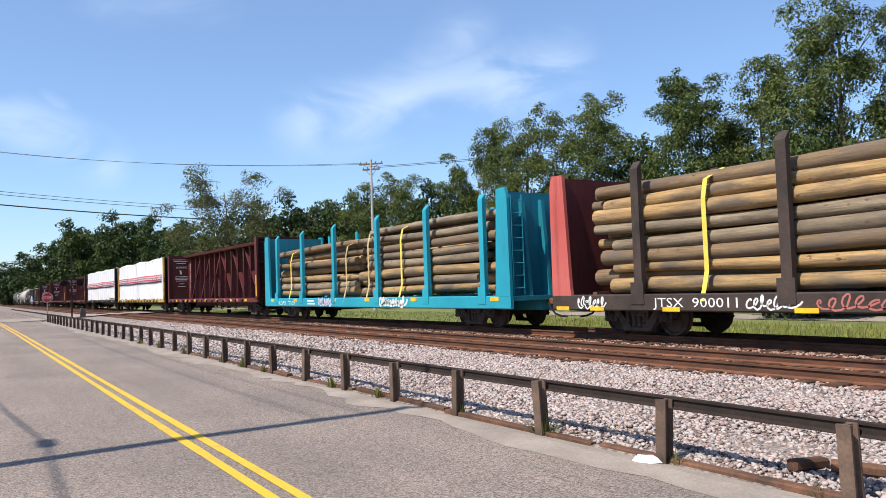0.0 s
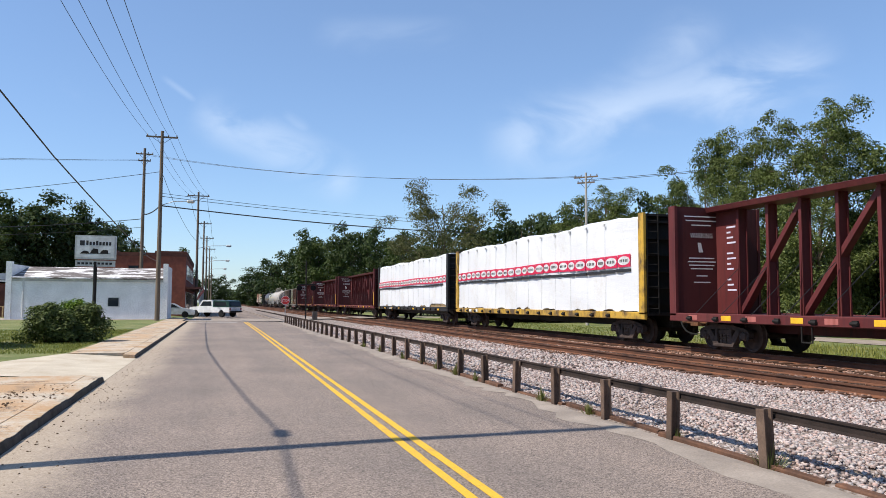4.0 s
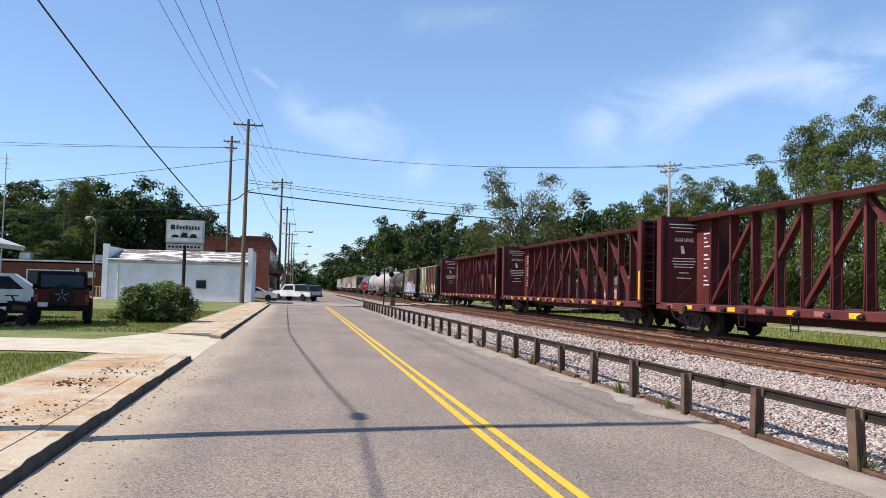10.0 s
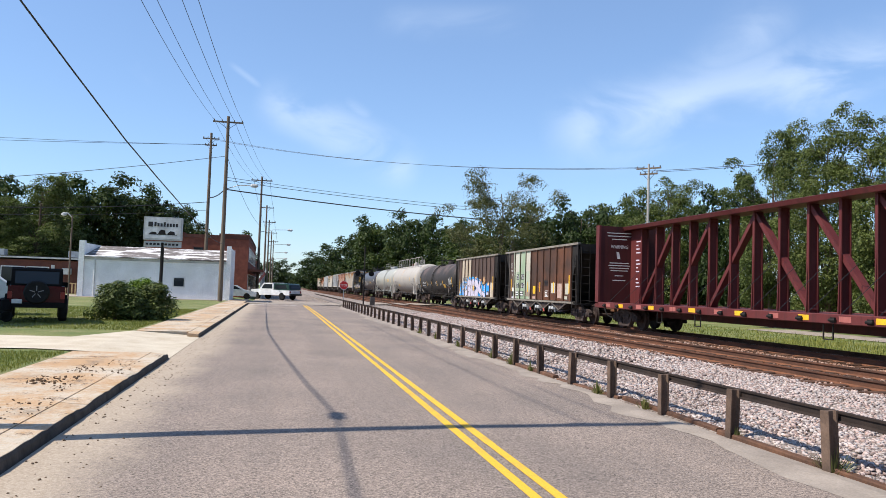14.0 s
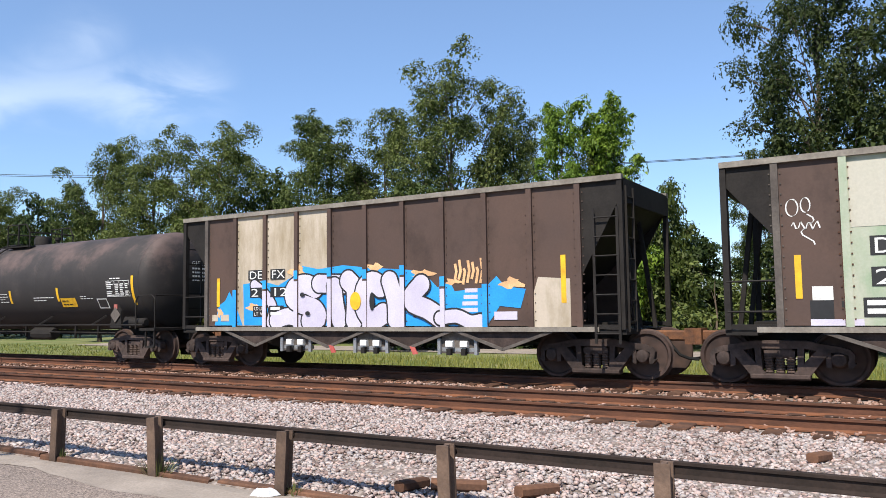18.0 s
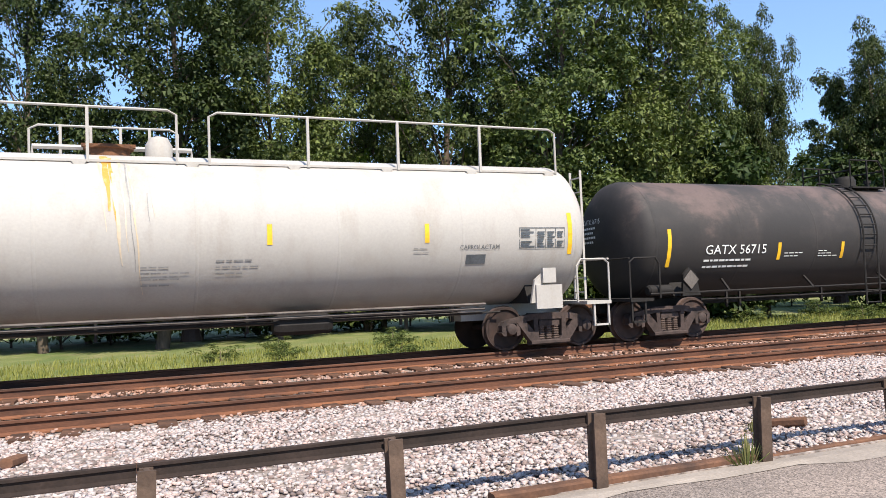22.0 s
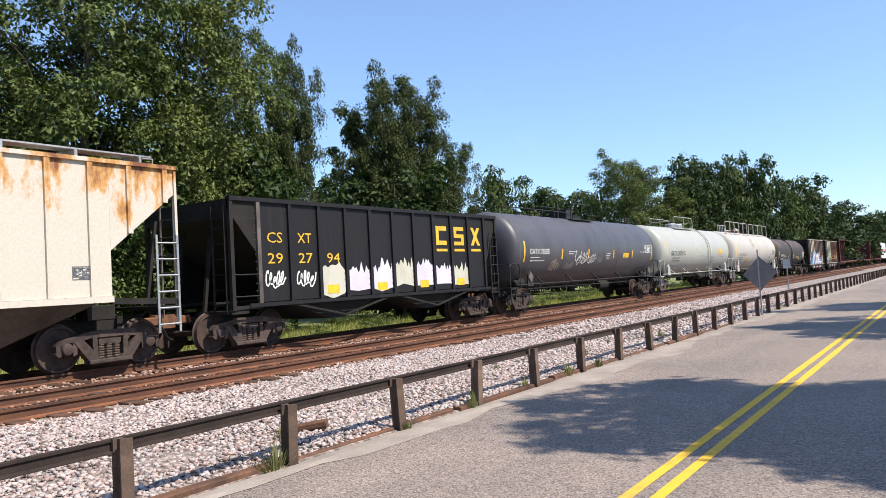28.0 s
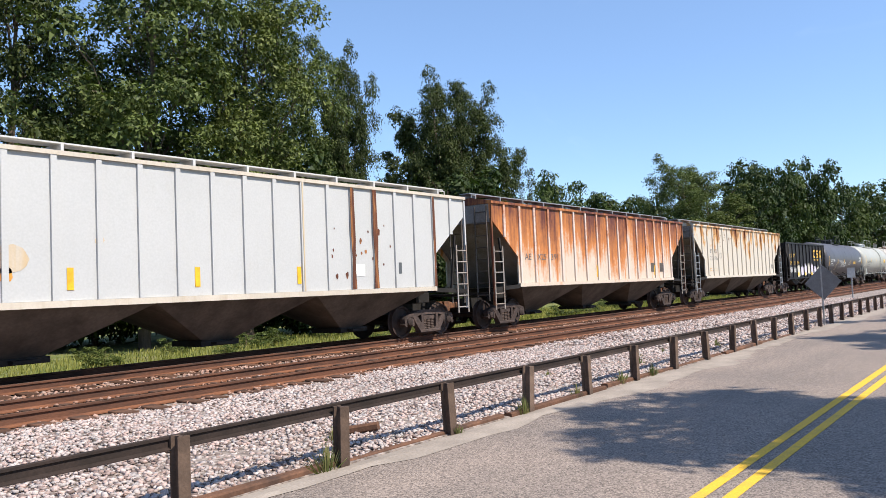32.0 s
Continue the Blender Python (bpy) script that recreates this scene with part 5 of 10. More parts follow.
def log_car(name, label, rear, front, deck, ends, stakes, stake_xs, logs, strap_xs, load_top, sill, sill_mat, seed):
    car, L = new_car(name, label, rear, front)
    h = L / 2
    part("side_sill", Geo().cbox(-h, h, -HALF, -HALF + 0.12, 0.62, 1.02, 0.03), sill_mat, car)
    part("side_sill", Geo().cbox(-h, h, HALF - 0.12, HALF, 0.62, 1.02, 0.03), sill_mat, car)
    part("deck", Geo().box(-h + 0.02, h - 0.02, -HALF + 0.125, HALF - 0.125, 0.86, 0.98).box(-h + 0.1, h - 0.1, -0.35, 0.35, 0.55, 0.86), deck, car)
    for d in (-1, 1):
        x0, x1 = d * h, d * (h - 0.75)
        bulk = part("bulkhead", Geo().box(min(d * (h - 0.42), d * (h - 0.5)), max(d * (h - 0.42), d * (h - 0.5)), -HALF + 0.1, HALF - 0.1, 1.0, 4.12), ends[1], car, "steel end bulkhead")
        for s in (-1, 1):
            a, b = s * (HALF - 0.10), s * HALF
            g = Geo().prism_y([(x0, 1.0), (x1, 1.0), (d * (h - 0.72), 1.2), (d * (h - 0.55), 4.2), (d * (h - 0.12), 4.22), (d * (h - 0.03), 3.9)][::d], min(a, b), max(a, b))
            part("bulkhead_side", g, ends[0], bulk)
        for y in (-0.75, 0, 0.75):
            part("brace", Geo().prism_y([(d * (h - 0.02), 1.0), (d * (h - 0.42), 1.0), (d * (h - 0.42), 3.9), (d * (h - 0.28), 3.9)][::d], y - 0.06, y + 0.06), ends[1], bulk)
        ladder("ladder", bulk, d * (h - 0.03), -1.2, 1.05, 4.0, 0.4, ends[1], "y", 8)
    for i, x in enumerate(stake_xs):
        for s in (-1, 1):
            y0 = s * (HALF - 0.03)
            g = Geo().box(x - 0.12, x + 0.12, min(y0 - s * 0.14, y0), max(y0 - s * 0.14, y0), 1.02, 4.0)
            g.prism_x([(y0, 4.0), (y0 - s * 0.14, 4.0), (y0 - s * 0.14, 4.18)], x - 0.12, x + 0.12)
            g.box(x - 0.2, x + 0.2, min(y0, y0 + s * 0.05), max(y0, y0 + s * 0.05), 0.78, 1.3)
            part("stake", g, stakes, car, "upright steel stake")
    rs = np.random.default_rng(seed)
    load = part("log_load", Geo().box(-h + 1.2, -h + 1.35, -1.2, 1.2, 0.98, 1.08).box(h - 1.35, h - 1.2, -1.2, 1.2, 0.98, 1.08).box(-0.1, 0.1, -1.2, 1.2, 0.98, 1.08), TIE_WOOD, car, "stacked peeled logs on timber bearers")
    span = L - 1.9
    n = 2
    for b in range(n):
        xc = -span / 2 + span * (b + 0.5) / n
        rows = load_top + (b % 2)
        for r in range(rows):
            for c in range(2):
                k = int(rs.integers(5))
                if c == 0 and 0 < r < rows - 1 and rs.random() < 0.13:
                    continue
                o = part("log", LOG_MESHES[k], None, load)
                o.data = LOG_DATA[k, 0 if rs.random() < (0.85 if r < 3 else 0.45 if r < rows - 2 else 0.12) else (1 if rs.random() < 0.5 else 2)]
                crown = max(0, r - rows + 3) * 0.10
                y = -1.17 + c * 0.34 + 0.06 * rs.random() + crown
                o.matrix_basis = pose(xc + 0.8 * (rs.random() - 0.5), y, 1.25 + r * 0.335 + 0.03 * rs.normal(), rs.random() * 360, 0.35 * rs.normal(), 0.25 * rs.normal() + (180 if rs.random() < 0.5 else 0)) @ Matrix.Diagonal((0.80 + 0.24 * rs.random(), *((0.84 + 0.26 * rs.random(),) * 2), 1))
        o = Geo()
        for r in range(rows):
            for y in (-0.45, -0.1, 0.25, 0.6, 0.95, 1.2):
                o.tube([(xc - 4.4 - 0.3 * math.sin(r * 2.3 + y * 5), y, 1.25 + r * 0.335 - 0.12 * max(0, r - rows + 2) * abs(y)), (xc + 4.4 + 0.3 * math.sin(r * 3.1 + y * 7), y, 1.25 + r * 0.335)], 0.15, 7)
        tagged(part("log_core", o, LOG_BROWN, load), kind="stuff")
    for x, m in strap_xs:
        rows = load_top + (min(n - 1, int((x + span / 2) / (span / n))) % 2)
        top = 1.25 + (rows - 1) * 0.335 + 0.10
        g = Geo()
        path = [(x - 0.02, -HALF - 0.01, 0.85), (x + 0.01, -1.40, 1.5), (x, -1.40, top - 0.6), (x, -1.30, top - 0.18), (x + 0.02, -0.7, top + 0.10), (x, 0.0, top + 0.14)]
        for a, b in zip(path, path[1:]):
            g.add([(a[0] - 0.06, a[1], a[2]), (a[0] + 0.06, a[1], a[2]), (b[0] + 0.06, b[1], b[2]), (b[0] - 0.06, b[1], b[2])], [(0, 1, 2, 3)])
        part("strap", g, m, load, "webbing strap over the logs")
    running_gear(car, L, 2.6)
    return car, h


WINCH = Geo().box(-0.08, 0.08, -HALF - 0.05, -HALF + 0.06, 0.86, 0.99).lathe([(-0.11, 0.04), (0.11, 0.04)], "x", (0, -HALF - 0.05, 0.92), 8).mesh("winch")
CABLE = Geo().bar((0, -HALF + 0.03, 1.0), (0.5, -0.3, 2.4), 0.015).mesh("cable")


def centerbeam(name, label, rear, front, paint, dark, loaded=False, ends=None, sill=None, seed=0):
    """A centre-beam flat car; empty with its truss in view, or with wrapped lumber on both sides."""
    car, L = new_car(name, label, rear, front)
    h, ends, sill = L / 2, ends or paint, sill or paint
    for s in (-1, 1):
        part("side_sill", Geo().cbox(-h, h, min(s * HALF, s * (HALF - 0.1)), max(s * HALF, s * (HALF - 0.1)), 0.82, 1.07, 0.02), sill, car)
    part("deck", Geo().box(-h + 0.05, h - 0.05, -HALF + 0.105, HALF - 0.105, 0.95, 1.05).box(-h + 0.3, h - 0.3, -0.3, 0.3, 0.55, 0.95), dark, car)
    for i in range(int(L / 1.25) - 1):
        part("winch", WINCH, STEEL_DARK, car, at=(-h + 1.08 + i * 1.25, 0, 0))
    for d in (-1, 1):
        bx0, bx1 = sorted((d * h, d * (h - 0.10)))
        bulk = part("bulkhead", Geo().box(sorted((d * (h - 0.26), d * (h - 0.32)))[0], sorted((d * (h - 0.26), d * (h - 0.32)))[1], -HALF + 0.06, HALF - 0.06, 1.05, 4.36), dark, car, "full-width steel end bulkhead")
        for s in (-1, 1):
            y0, y1 = sorted((s * HALF, s * (HALF - 0.09)))
            part("bulkhead_post", Geo().box(sorted((d * h, d * (h - 0.34)))[0], sorted((d * h, d * (h - 0.34)))[1], y0, y1, 1.0, 4.38), ends, bulk)
        sx = sorted((d * (h - 0.06), d * (h - 0.26)))
        for z in (1.3, 1.85, 2.4, 2.95, 3.5, 4.05, 4.28):
            part("stiffener", Geo().box(sx[0], sx[1], -HALF + 0.09, HALF - 0.09, z, z + 0.075), dark, bulk)
        ladder("ladder", bulk, d * (h - 0.02), -1.2, 1.0, 4.3, 0.42, dark, "y", 9)
    if not loaded:
        part("top_chord", Geo().prism_x([(-0.46, 4.34), (-0.40, 4.20), (0.40, 4.20), (0.46, 4.34), (0.2, 4.40), (-0.2, 4.40)], -h + 0.3, h - 0.3), paint, car, "long top chord of the centre beam")
        n = 15
        for i in range(n):
            x = -h + 1.5 + (L - 3.0) * i / (n - 1)
            part("post", Geo().prism_x([(-0.22, 1.05), (0.22, 1.05), (0.12, 4.2), (-0.12, 4.2)], x - 0.02, x + 0.02).box(x - 0.055, x + 0.055, -0.16, -0.125, 1.05, 4.2).box(x - 0.055, x + 0.055, 0.125, 0.16, 1.05, 4.2), paint, car, "upright of the centre beam")
        for i in range(0, n - 1, 2):
            x0, x1 = -h + 1.5 + (L - 3.0) * i / (n - 1), -h + 1.5 + (L - 3.0) * (i + 2) / (n - 1)
            a, b = ((x0, 1.1), (x1, 4.15)) if i < 6 else ((x0, 4.15), (x1, 1.1))
            part("diagonal", Geo().bar((a[0], 0, a[1]), (b[0], 0, b[1]), 0.22, 0.14), paint, car, "slanting brace")
        part("web_plate", Geo().box(-h + 0.335, -h + 1.45, -0.06, 0.06, 1.06, 4.19), paint, car, "closed web plate at the beam's end")
        g = Geo()
        for k in range(13):
            z = 1.75 + 0.16 * k
            if k not in (3, 8):
                g.box(-h + 0.86, -h + 1.28 - 0.12 * (k % 3), -0.068, -0.062, z, z + 0.05)
        tagged(part("white_notice", g, GRAFFITI_WHITE, car, "block of white printed lines"), kind="stuff")
        for x in (-h + 5.6, -h + 8.2, h - 7.0, h - 4.2):
            part("stirrup", Geo().bar((x, -HALF + 0.05, 0.82), (x, -HALF + 0.05, 0.42), 0.03).bar((x + 0.35, -HALF + 0.05, 0.82), (x + 0.35, -HALF + 0.05, 0.42), 0.03).bar((x, -HALF + 0.05, 0.43), (x + 0.35, -HALF + 0.05, 0.43), 0.03), STEEL_DARK, car)
        for i in range(int((L - 2.4) / 1.25)):
            part("cable", CABLE, WIRE, car, at=(-h + 1.2 + i * 1.25, 0, 0))
        for d in (-1, 1):
            part("end_brace", Geo().bar((d * (h - 0.32), 0, 3.9), (d * (h - 1.5), 0, 1.1), 0.08, 0.14), dark, car)
        # notices on the inner face of the rear bulkhead
        lettering("notice", "WARNING", 0.22, WHITE_MARK, car, -h + 0.33, -1.0, 3.40, 0.8, "+x")
        g = Geo()
        for z, w in ((4.05, 1.2), (3.92, 1.1), (3.78, 0.7), (2.75, 0.9), (2.64, 1.0), (2.53, 0.9), (2.42, 0.8), (2.2, 0.4), (2.0, 0.6)):
            g.add([(-h + 0.331, -0.6 - w / 2, z), (-h + 0.331, -0.6 + w / 2, z), (-h + 0.331, -0.6 + w / 2, z + 0.035), (-h + 0.331, -0.6 - w / 2, z + 0.035)], [(0, 1, 2, 3)])
        g.add([(-h + 0.331, -0.7, 2.95), (-h + 0.331, -0.55, 2.95), (-h + 0.331, -0.62, 3.25), (-h + 0.331, -0.74, 3.25)], [(0, 1, 2, 3)])
        part("small_print", g, WHITE_MARK, car)
        rs = np.random.default_rng(seed)
        for i in range(14):
            x = -h + 1.0 + (L - 2) * (i + 0.3 * rs.random()) / 14
            strips(car, [x], -HALF - 0.003, 0.88, 1.02, 0.42, REFLECTOR if i % 2 else FADED_PINK, "sill_mark")
        strips(car, [h - 0.17], -HALF - 0.003, 1.15, 2.3, 0.14, YELLOW_PAINT, "yellow_grab_post")
        if seed % 2:
            part("door_frame", Geo().box(-0.9, -0.55, -0.42, -0.40, 1.2, 2.3), OXIDE_DARK, car)
    running_gear(car, L, 2.0)
    return car, h


def lumber(car, h, seed, torn=None):
    """White wrapped lumber on a centre-beam car with a printed band of plain badges."""
    rs = np.random.default_rng(seed)
    L = 2 * h - 0.7
    for s in (-1, 1):
        n = 64
        g = Geo()
        xs = [-L / 2 + L * i / n for i in range(n + 1)]
        zs = [1.08, 1.3, 1.75, 2.2, 2.6, 2.75, 3.3, 3.9, 4.26]
        v, f = [], []
        for i, x in enumerate(xs):
            seam = 0.03 if i % 4 == 0 else 0.0
            for j, z in enumerate(zs):
                low = 0.0
                if j == 0:
                    low = 0.06 * math.sin(x * 2.1 + seed) + 0.05 * rs.normal()
                    if torn and s < 0 and torn[0] < x < torn[1]:
                        low = 0.5 * (1 - abs(2 * (x - torn[0]) / (torn[1] - torn[0]) - 1)) + 0.1 * rs.random()
                y = HALF - 0.06 - seam - 0.015 * rs.random() - 0.02 * math.sin(z * 3 + x)
                v.append((x, s * y, z + low + (0.05 * math.sin(x * 0.9 + seed) if j == len(zs) - 1 else 0)))
            v.append((x, s * 1.2, 4.40 + 0.05 * math.sin(x * 0.9 + seed) + 0.02 * rs.normal()))
            v.append((x, s * 0.10, 4.42 + 0.02 * rs.normal()))
        m = len(zs) + 2
        f = [(i * m + j, (i + 1) * m + j, (i + 1) * m + j + 1, i * m + j + 1) for i in range(n) for j in range(m - 1)]
        f += [tuple(range(m)), tuple(n * m + j for j in range(m))[::-1]]
        g.add(v, f)
        load = part("lumber_wrap", g, WRAP, car, "white plastic wrap over stacked lumber", smooth=50)
        if s < 0:
            y = -HALF + 0.035
            red, pale, bars, x, k = Geo(), Geo(), Geo(), -L / 2 + 0.1, 0
            while x < L / 2 - 0.7:
                w = 0.92 if k % 3 else 0.62
                dz = 0.02 * math.sin(x * 0.7)
                red.box(x, x + w - 0.05, y - 0.012, y, 2.62 + dz, 3.06 + dz)
                cx, cz = x + (w - 0.05) / 2, 2.84 + dz
                e = [(cx + 0.44 * w * math.cos(a), cz + 0.155 * math.sin(a)) for a in np.linspace(0, 2 * math.pi, 16, endpoint=False)]
                pale.prism_y(e, y - 0.018, y - 0.013)
                for q in range(5):
                    xx = cx - 0.3 * w + q * 0.13 * w
                    bars.box(xx, xx + 0.07 * w, y - 0.023, y - 0.019, cz - 0.05, cz + 0.05)
                x += w
                k += 1
            g = Geo()
            for i in range(int(L / 1.1)):
                g.box(-L / 2 + i * 1.1, -L / 2 + i * 1.1 + 1.06, y - 0.02, y, 2.43 + 0.02 * math.sin(i * 0.8), 2.54 + 0.02 * math.sin(i * 0.8))
            band = tagged(part("printed_band", red, WRAP_RED, load, "red printed badges in a row"), kind="stuff")
            tagged(part("badge_oval", pale, SIGN_FACE, load), kind="stuff")
            tagged(part("badge_print", bars, INK, load), kind="stuff")
            part("black_line", g, INK, load)
            for i in range(int(L / 1.45)):
                g, xx = Geo(), -L / 2 + 0.5 + i * 1.45
                g.tube([(xx, -HALF + 0.045, 1.1), (xx, -HALF + 0.04, 4.26), (xx, -1.2, 4.43)], 0.005, 4)
                g.box(xx - 0.08, xx + 0.05, -HALF - 0.0, -HALF + 0.04, 4.16, 4.24)
                part("tie_cable", g, SIGN_GREY, load)
            g = Geo()
            for i in range(5):
                for q in range(7):
                    g.box(-L / 2 + 0.1 + 0.02 * q, L / 2 - 0.1, -HALF + 0.12 + q * 0.18, -HALF + 0.28 + q * 0.18, 1.1 + i * 0.09, 1.17 + i * 0.09)
            part("lumber_ends", g, LOG_END, load)


def open_hopper(name, label, rear, front, side, top=3.77, sill=1.02, bays=3, panels=None, ribs=10, trim=None, frame=None, inset=0.75, rib_mat=None):
    """An open coal hopper with ribbed sides, sloped ends and discharge bays."""
    car, L = new_car(name, label, rear, front)
    h, frame, trim = L / 2, frame or STEEL_DARK, trim or side
    body = part("body", Geo().prism_x([(-0.6, sill + 0.05), (0.6, sill + 0.05), (0.6, sill), (-0.6, sill)], -h + 0.3, h - 0.3), frame, car, "underside of the hopper body")
    n = ribs
    xs = [-h + 0.86 + (L - 1.72) * i / (n - 1) for i in range(n)]
    for s in (-1, 1):
        y0, y1 = sorted((s * (HALF - 0.06), s * (HALF - 0.10)))
        for i in range(n - 1):
            m = (panels or {}).get(i, side) if s < 0 else side
            part("side_sheet", Geo().box(xs[i] + 0.003, xs[i + 1] - 0.003, y0, y1, sill, top - 0.05), m, car)
        for d in (-1, 1):
            e = d * (h - 0.86)
            part("end_gusset", Geo().prism_y([(e, top - (1.9 if d > 0 else 1.35)), (e, top - 0.05), (d * h, top - 0.05), (d * h, top - 0.32)][::d], y0, y1), frame, car)
        yo = sorted((s * HALF, s * (HALF - 0.058)))
        for x in xs:
            g = Geo().box(x - 0.055, x + 0.055, yo[0], yo[1], sill - 0.02, top - 0.06)
            if s < 0:
                for z in np.arange(sill + 0.1, top - 0.15, 0.17):
                    for dx in (-0.085, 0.085):
                        g.box(x + dx - 0.012, x + dx + 0.012, -HALF + 0.045, -HALF + 0.06, z - 0.012, z + 0.012)
            part("rib", g, DUSTY_STEEL if x == xs[0] else rib_mat or side, car)
        part("top_chord", Geo().box(-h, h, min(s * (HALF + 0.01), s * (HALF - 0.13)), max(s * (HALF + 0.01), s * (HALF - 0.13)), top - 0.1, top), trim, car)
        part("side_sill", Geo().box(-h + 0.5, h - 0.5, yo[0], yo[1], sill - 0.11, sill - 0.02), trim, car)
    for d in (-1, 1):
        g = Geo().prism_y([(d * (h - 2.6), sill), (d * (h - 2.5), sill), (d * (h - 0.05), top - 0.45), (d * (h - 0.15), top - 0.45)][::d], -HALF + 0.11, HALF - 0.11)
        g.box(sorted((d * h, d * (h - 0.1)))[0], sorted((d * h, d * (h - 0.1)))[1], -HALF + 0.12, HALF - 0.12, top - 0.5, top - 0.06)
        part("slope_sheet", g, frame, car, "sloping end sheet")
        g = Geo()
        for s in (-1, 1):
            g.bar((d * (h - 0.05), s * (HALF - 0.06), 0.95), (d * (h - 0.05), s * (HALF - 0.06), top - 0.1), 0.1)
            g.bar((d * (h - 0.05), s * (HALF - 0.06), 1.0), (d * (h - 0.9), s * (HALF - 0.06), 1.0), 0.08)
            g.bar((d * (h - 0.05), s * 0.5, 0.95), (d * (h - 0.35), s * 0.5, top - 0.5), 0.08)
        g.box(sorted((d * h, d * (h - 0.5)))[0], sorted((d * h, d * (h - 0.5)))[1], -HALF + 0.05, HALF - 0.05, 0.86, 0.94)
        g.box(sorted((d * h, d * (h - 2.4)))[0], sorted((d * h, d * (h - 2.4)))[1], -0.25, 0.25, 0.66, 0.94)
        part("end_frame", g, frame, car, "open end frame with platform")
        if d > 0:
            ladder("ladder", car, d * (h - 0.32), -HALF - 0.02, 0.7, top - 0.6, 0.45, frame, "x", 7)
        else:
            for z in (1.25, 1.75):
                part("grab_rail", Geo().tube([(d * (h - 0.05), -HALF + 0.02, z), (d * (h - 0.86), -HALF + 0.02, z)], 0.018, 5), frame, car)
        ladder("end_ladder", car, d * (h + 0.01), -1.15, 0.9, top - 0.2, 0.42, frame, "y", 7)
    if bays == 3:
        for xv in (-3.27, -1.06, 1.11, 3.32):
            for q in (-1, 1):
                part("bay_brace", Geo().bar((xv + q * 1.05, -HALF + 0.05, sill - 0.10), (xv, -HALF + 0.05, 0.56), 0.045, 0.06), DUSTY_STEEL, car)
            part("bay_gusset", Geo().prism_y([(xv - 1.0, sill - 0.11), (xv, 0.58), (xv + 1.0, sill - 0.11)], -HALF + 0.10, -HALF + 0.12), TRUCK_STEEL, car, "dusty dark gusset plate")
        for xc in (-2.05, 0.10, 2.27):
            part("door_plate", Geo().box(xc - 0.40, xc + 0.40, -HALF + 0.145, -HALF + 0.17, 0.46, 0.98), DUSTY_STEEL, car, "grey discharge door")
            part("latch_bar", Geo().box(xc - 0.46, xc + 0.46, -HALF + 0.14, -HALF + 0.20, 0.50, 0.58), GALV, car, "pale door operating bar")
            for q in (-0.43, 0.43):
                part("latch_arm", Geo().box(xc + q - 0.035, xc + q + 0.035, -HALF + 0.08, -HALF + 0.14, 0.44, 0.76), GALV, car)
            for q in (-0.17, 0.17):
                part("door_latch", Geo().cbox(xc + q - 0.085, xc + q + 0.085, -HALF + 0.04, -HALF + 0.14, 0.58, 0.72, 0.02), WHITE_MARK, car, "white painted door latch")
                part("latch_hook", Geo().box(xc + q - 0.05, xc + q + 0.05, -HALF + 0.02, -HALF + 0.10, 0.43, 0.56), STEEL_DARK, car)
        for xc in (-1.06, 1.11):
            part("latch_flag", Geo().prism_y([(xc + 0.06, 0.60), (xc + 0.18, 0.58), (xc + 0.26, 0.44), (xc + 0.14, 0.43)], -HALF + 0.0, -HALF + 0.03), PINK_RED, car, "small red tag")
    for k in range(bays):
        xc = (k - (bays - 1) / 2) * (L - 3.4) / bays
        w = (L - 3.4) / bays * 0.48
        g = Geo().prism_y([(xc - w, sill), (xc + w, sill), (xc + 0.28, 0.55), (xc - 0.28, 0.55)], -HALF + 0.35, HALF - 0.35)
        part("bay", g, frame, car, "discharge bay")
        if bays != 3:
            for q in (-1, 1):
                part("bay_brace", Geo().bar((xc + q * w, -HALF + 0.05, sill - 0.06), (xc, -HALF + 0.05, 0.62), 0.05), frame, car)
    running_gear(car, L, inset, ends=0.15)
    return car, h


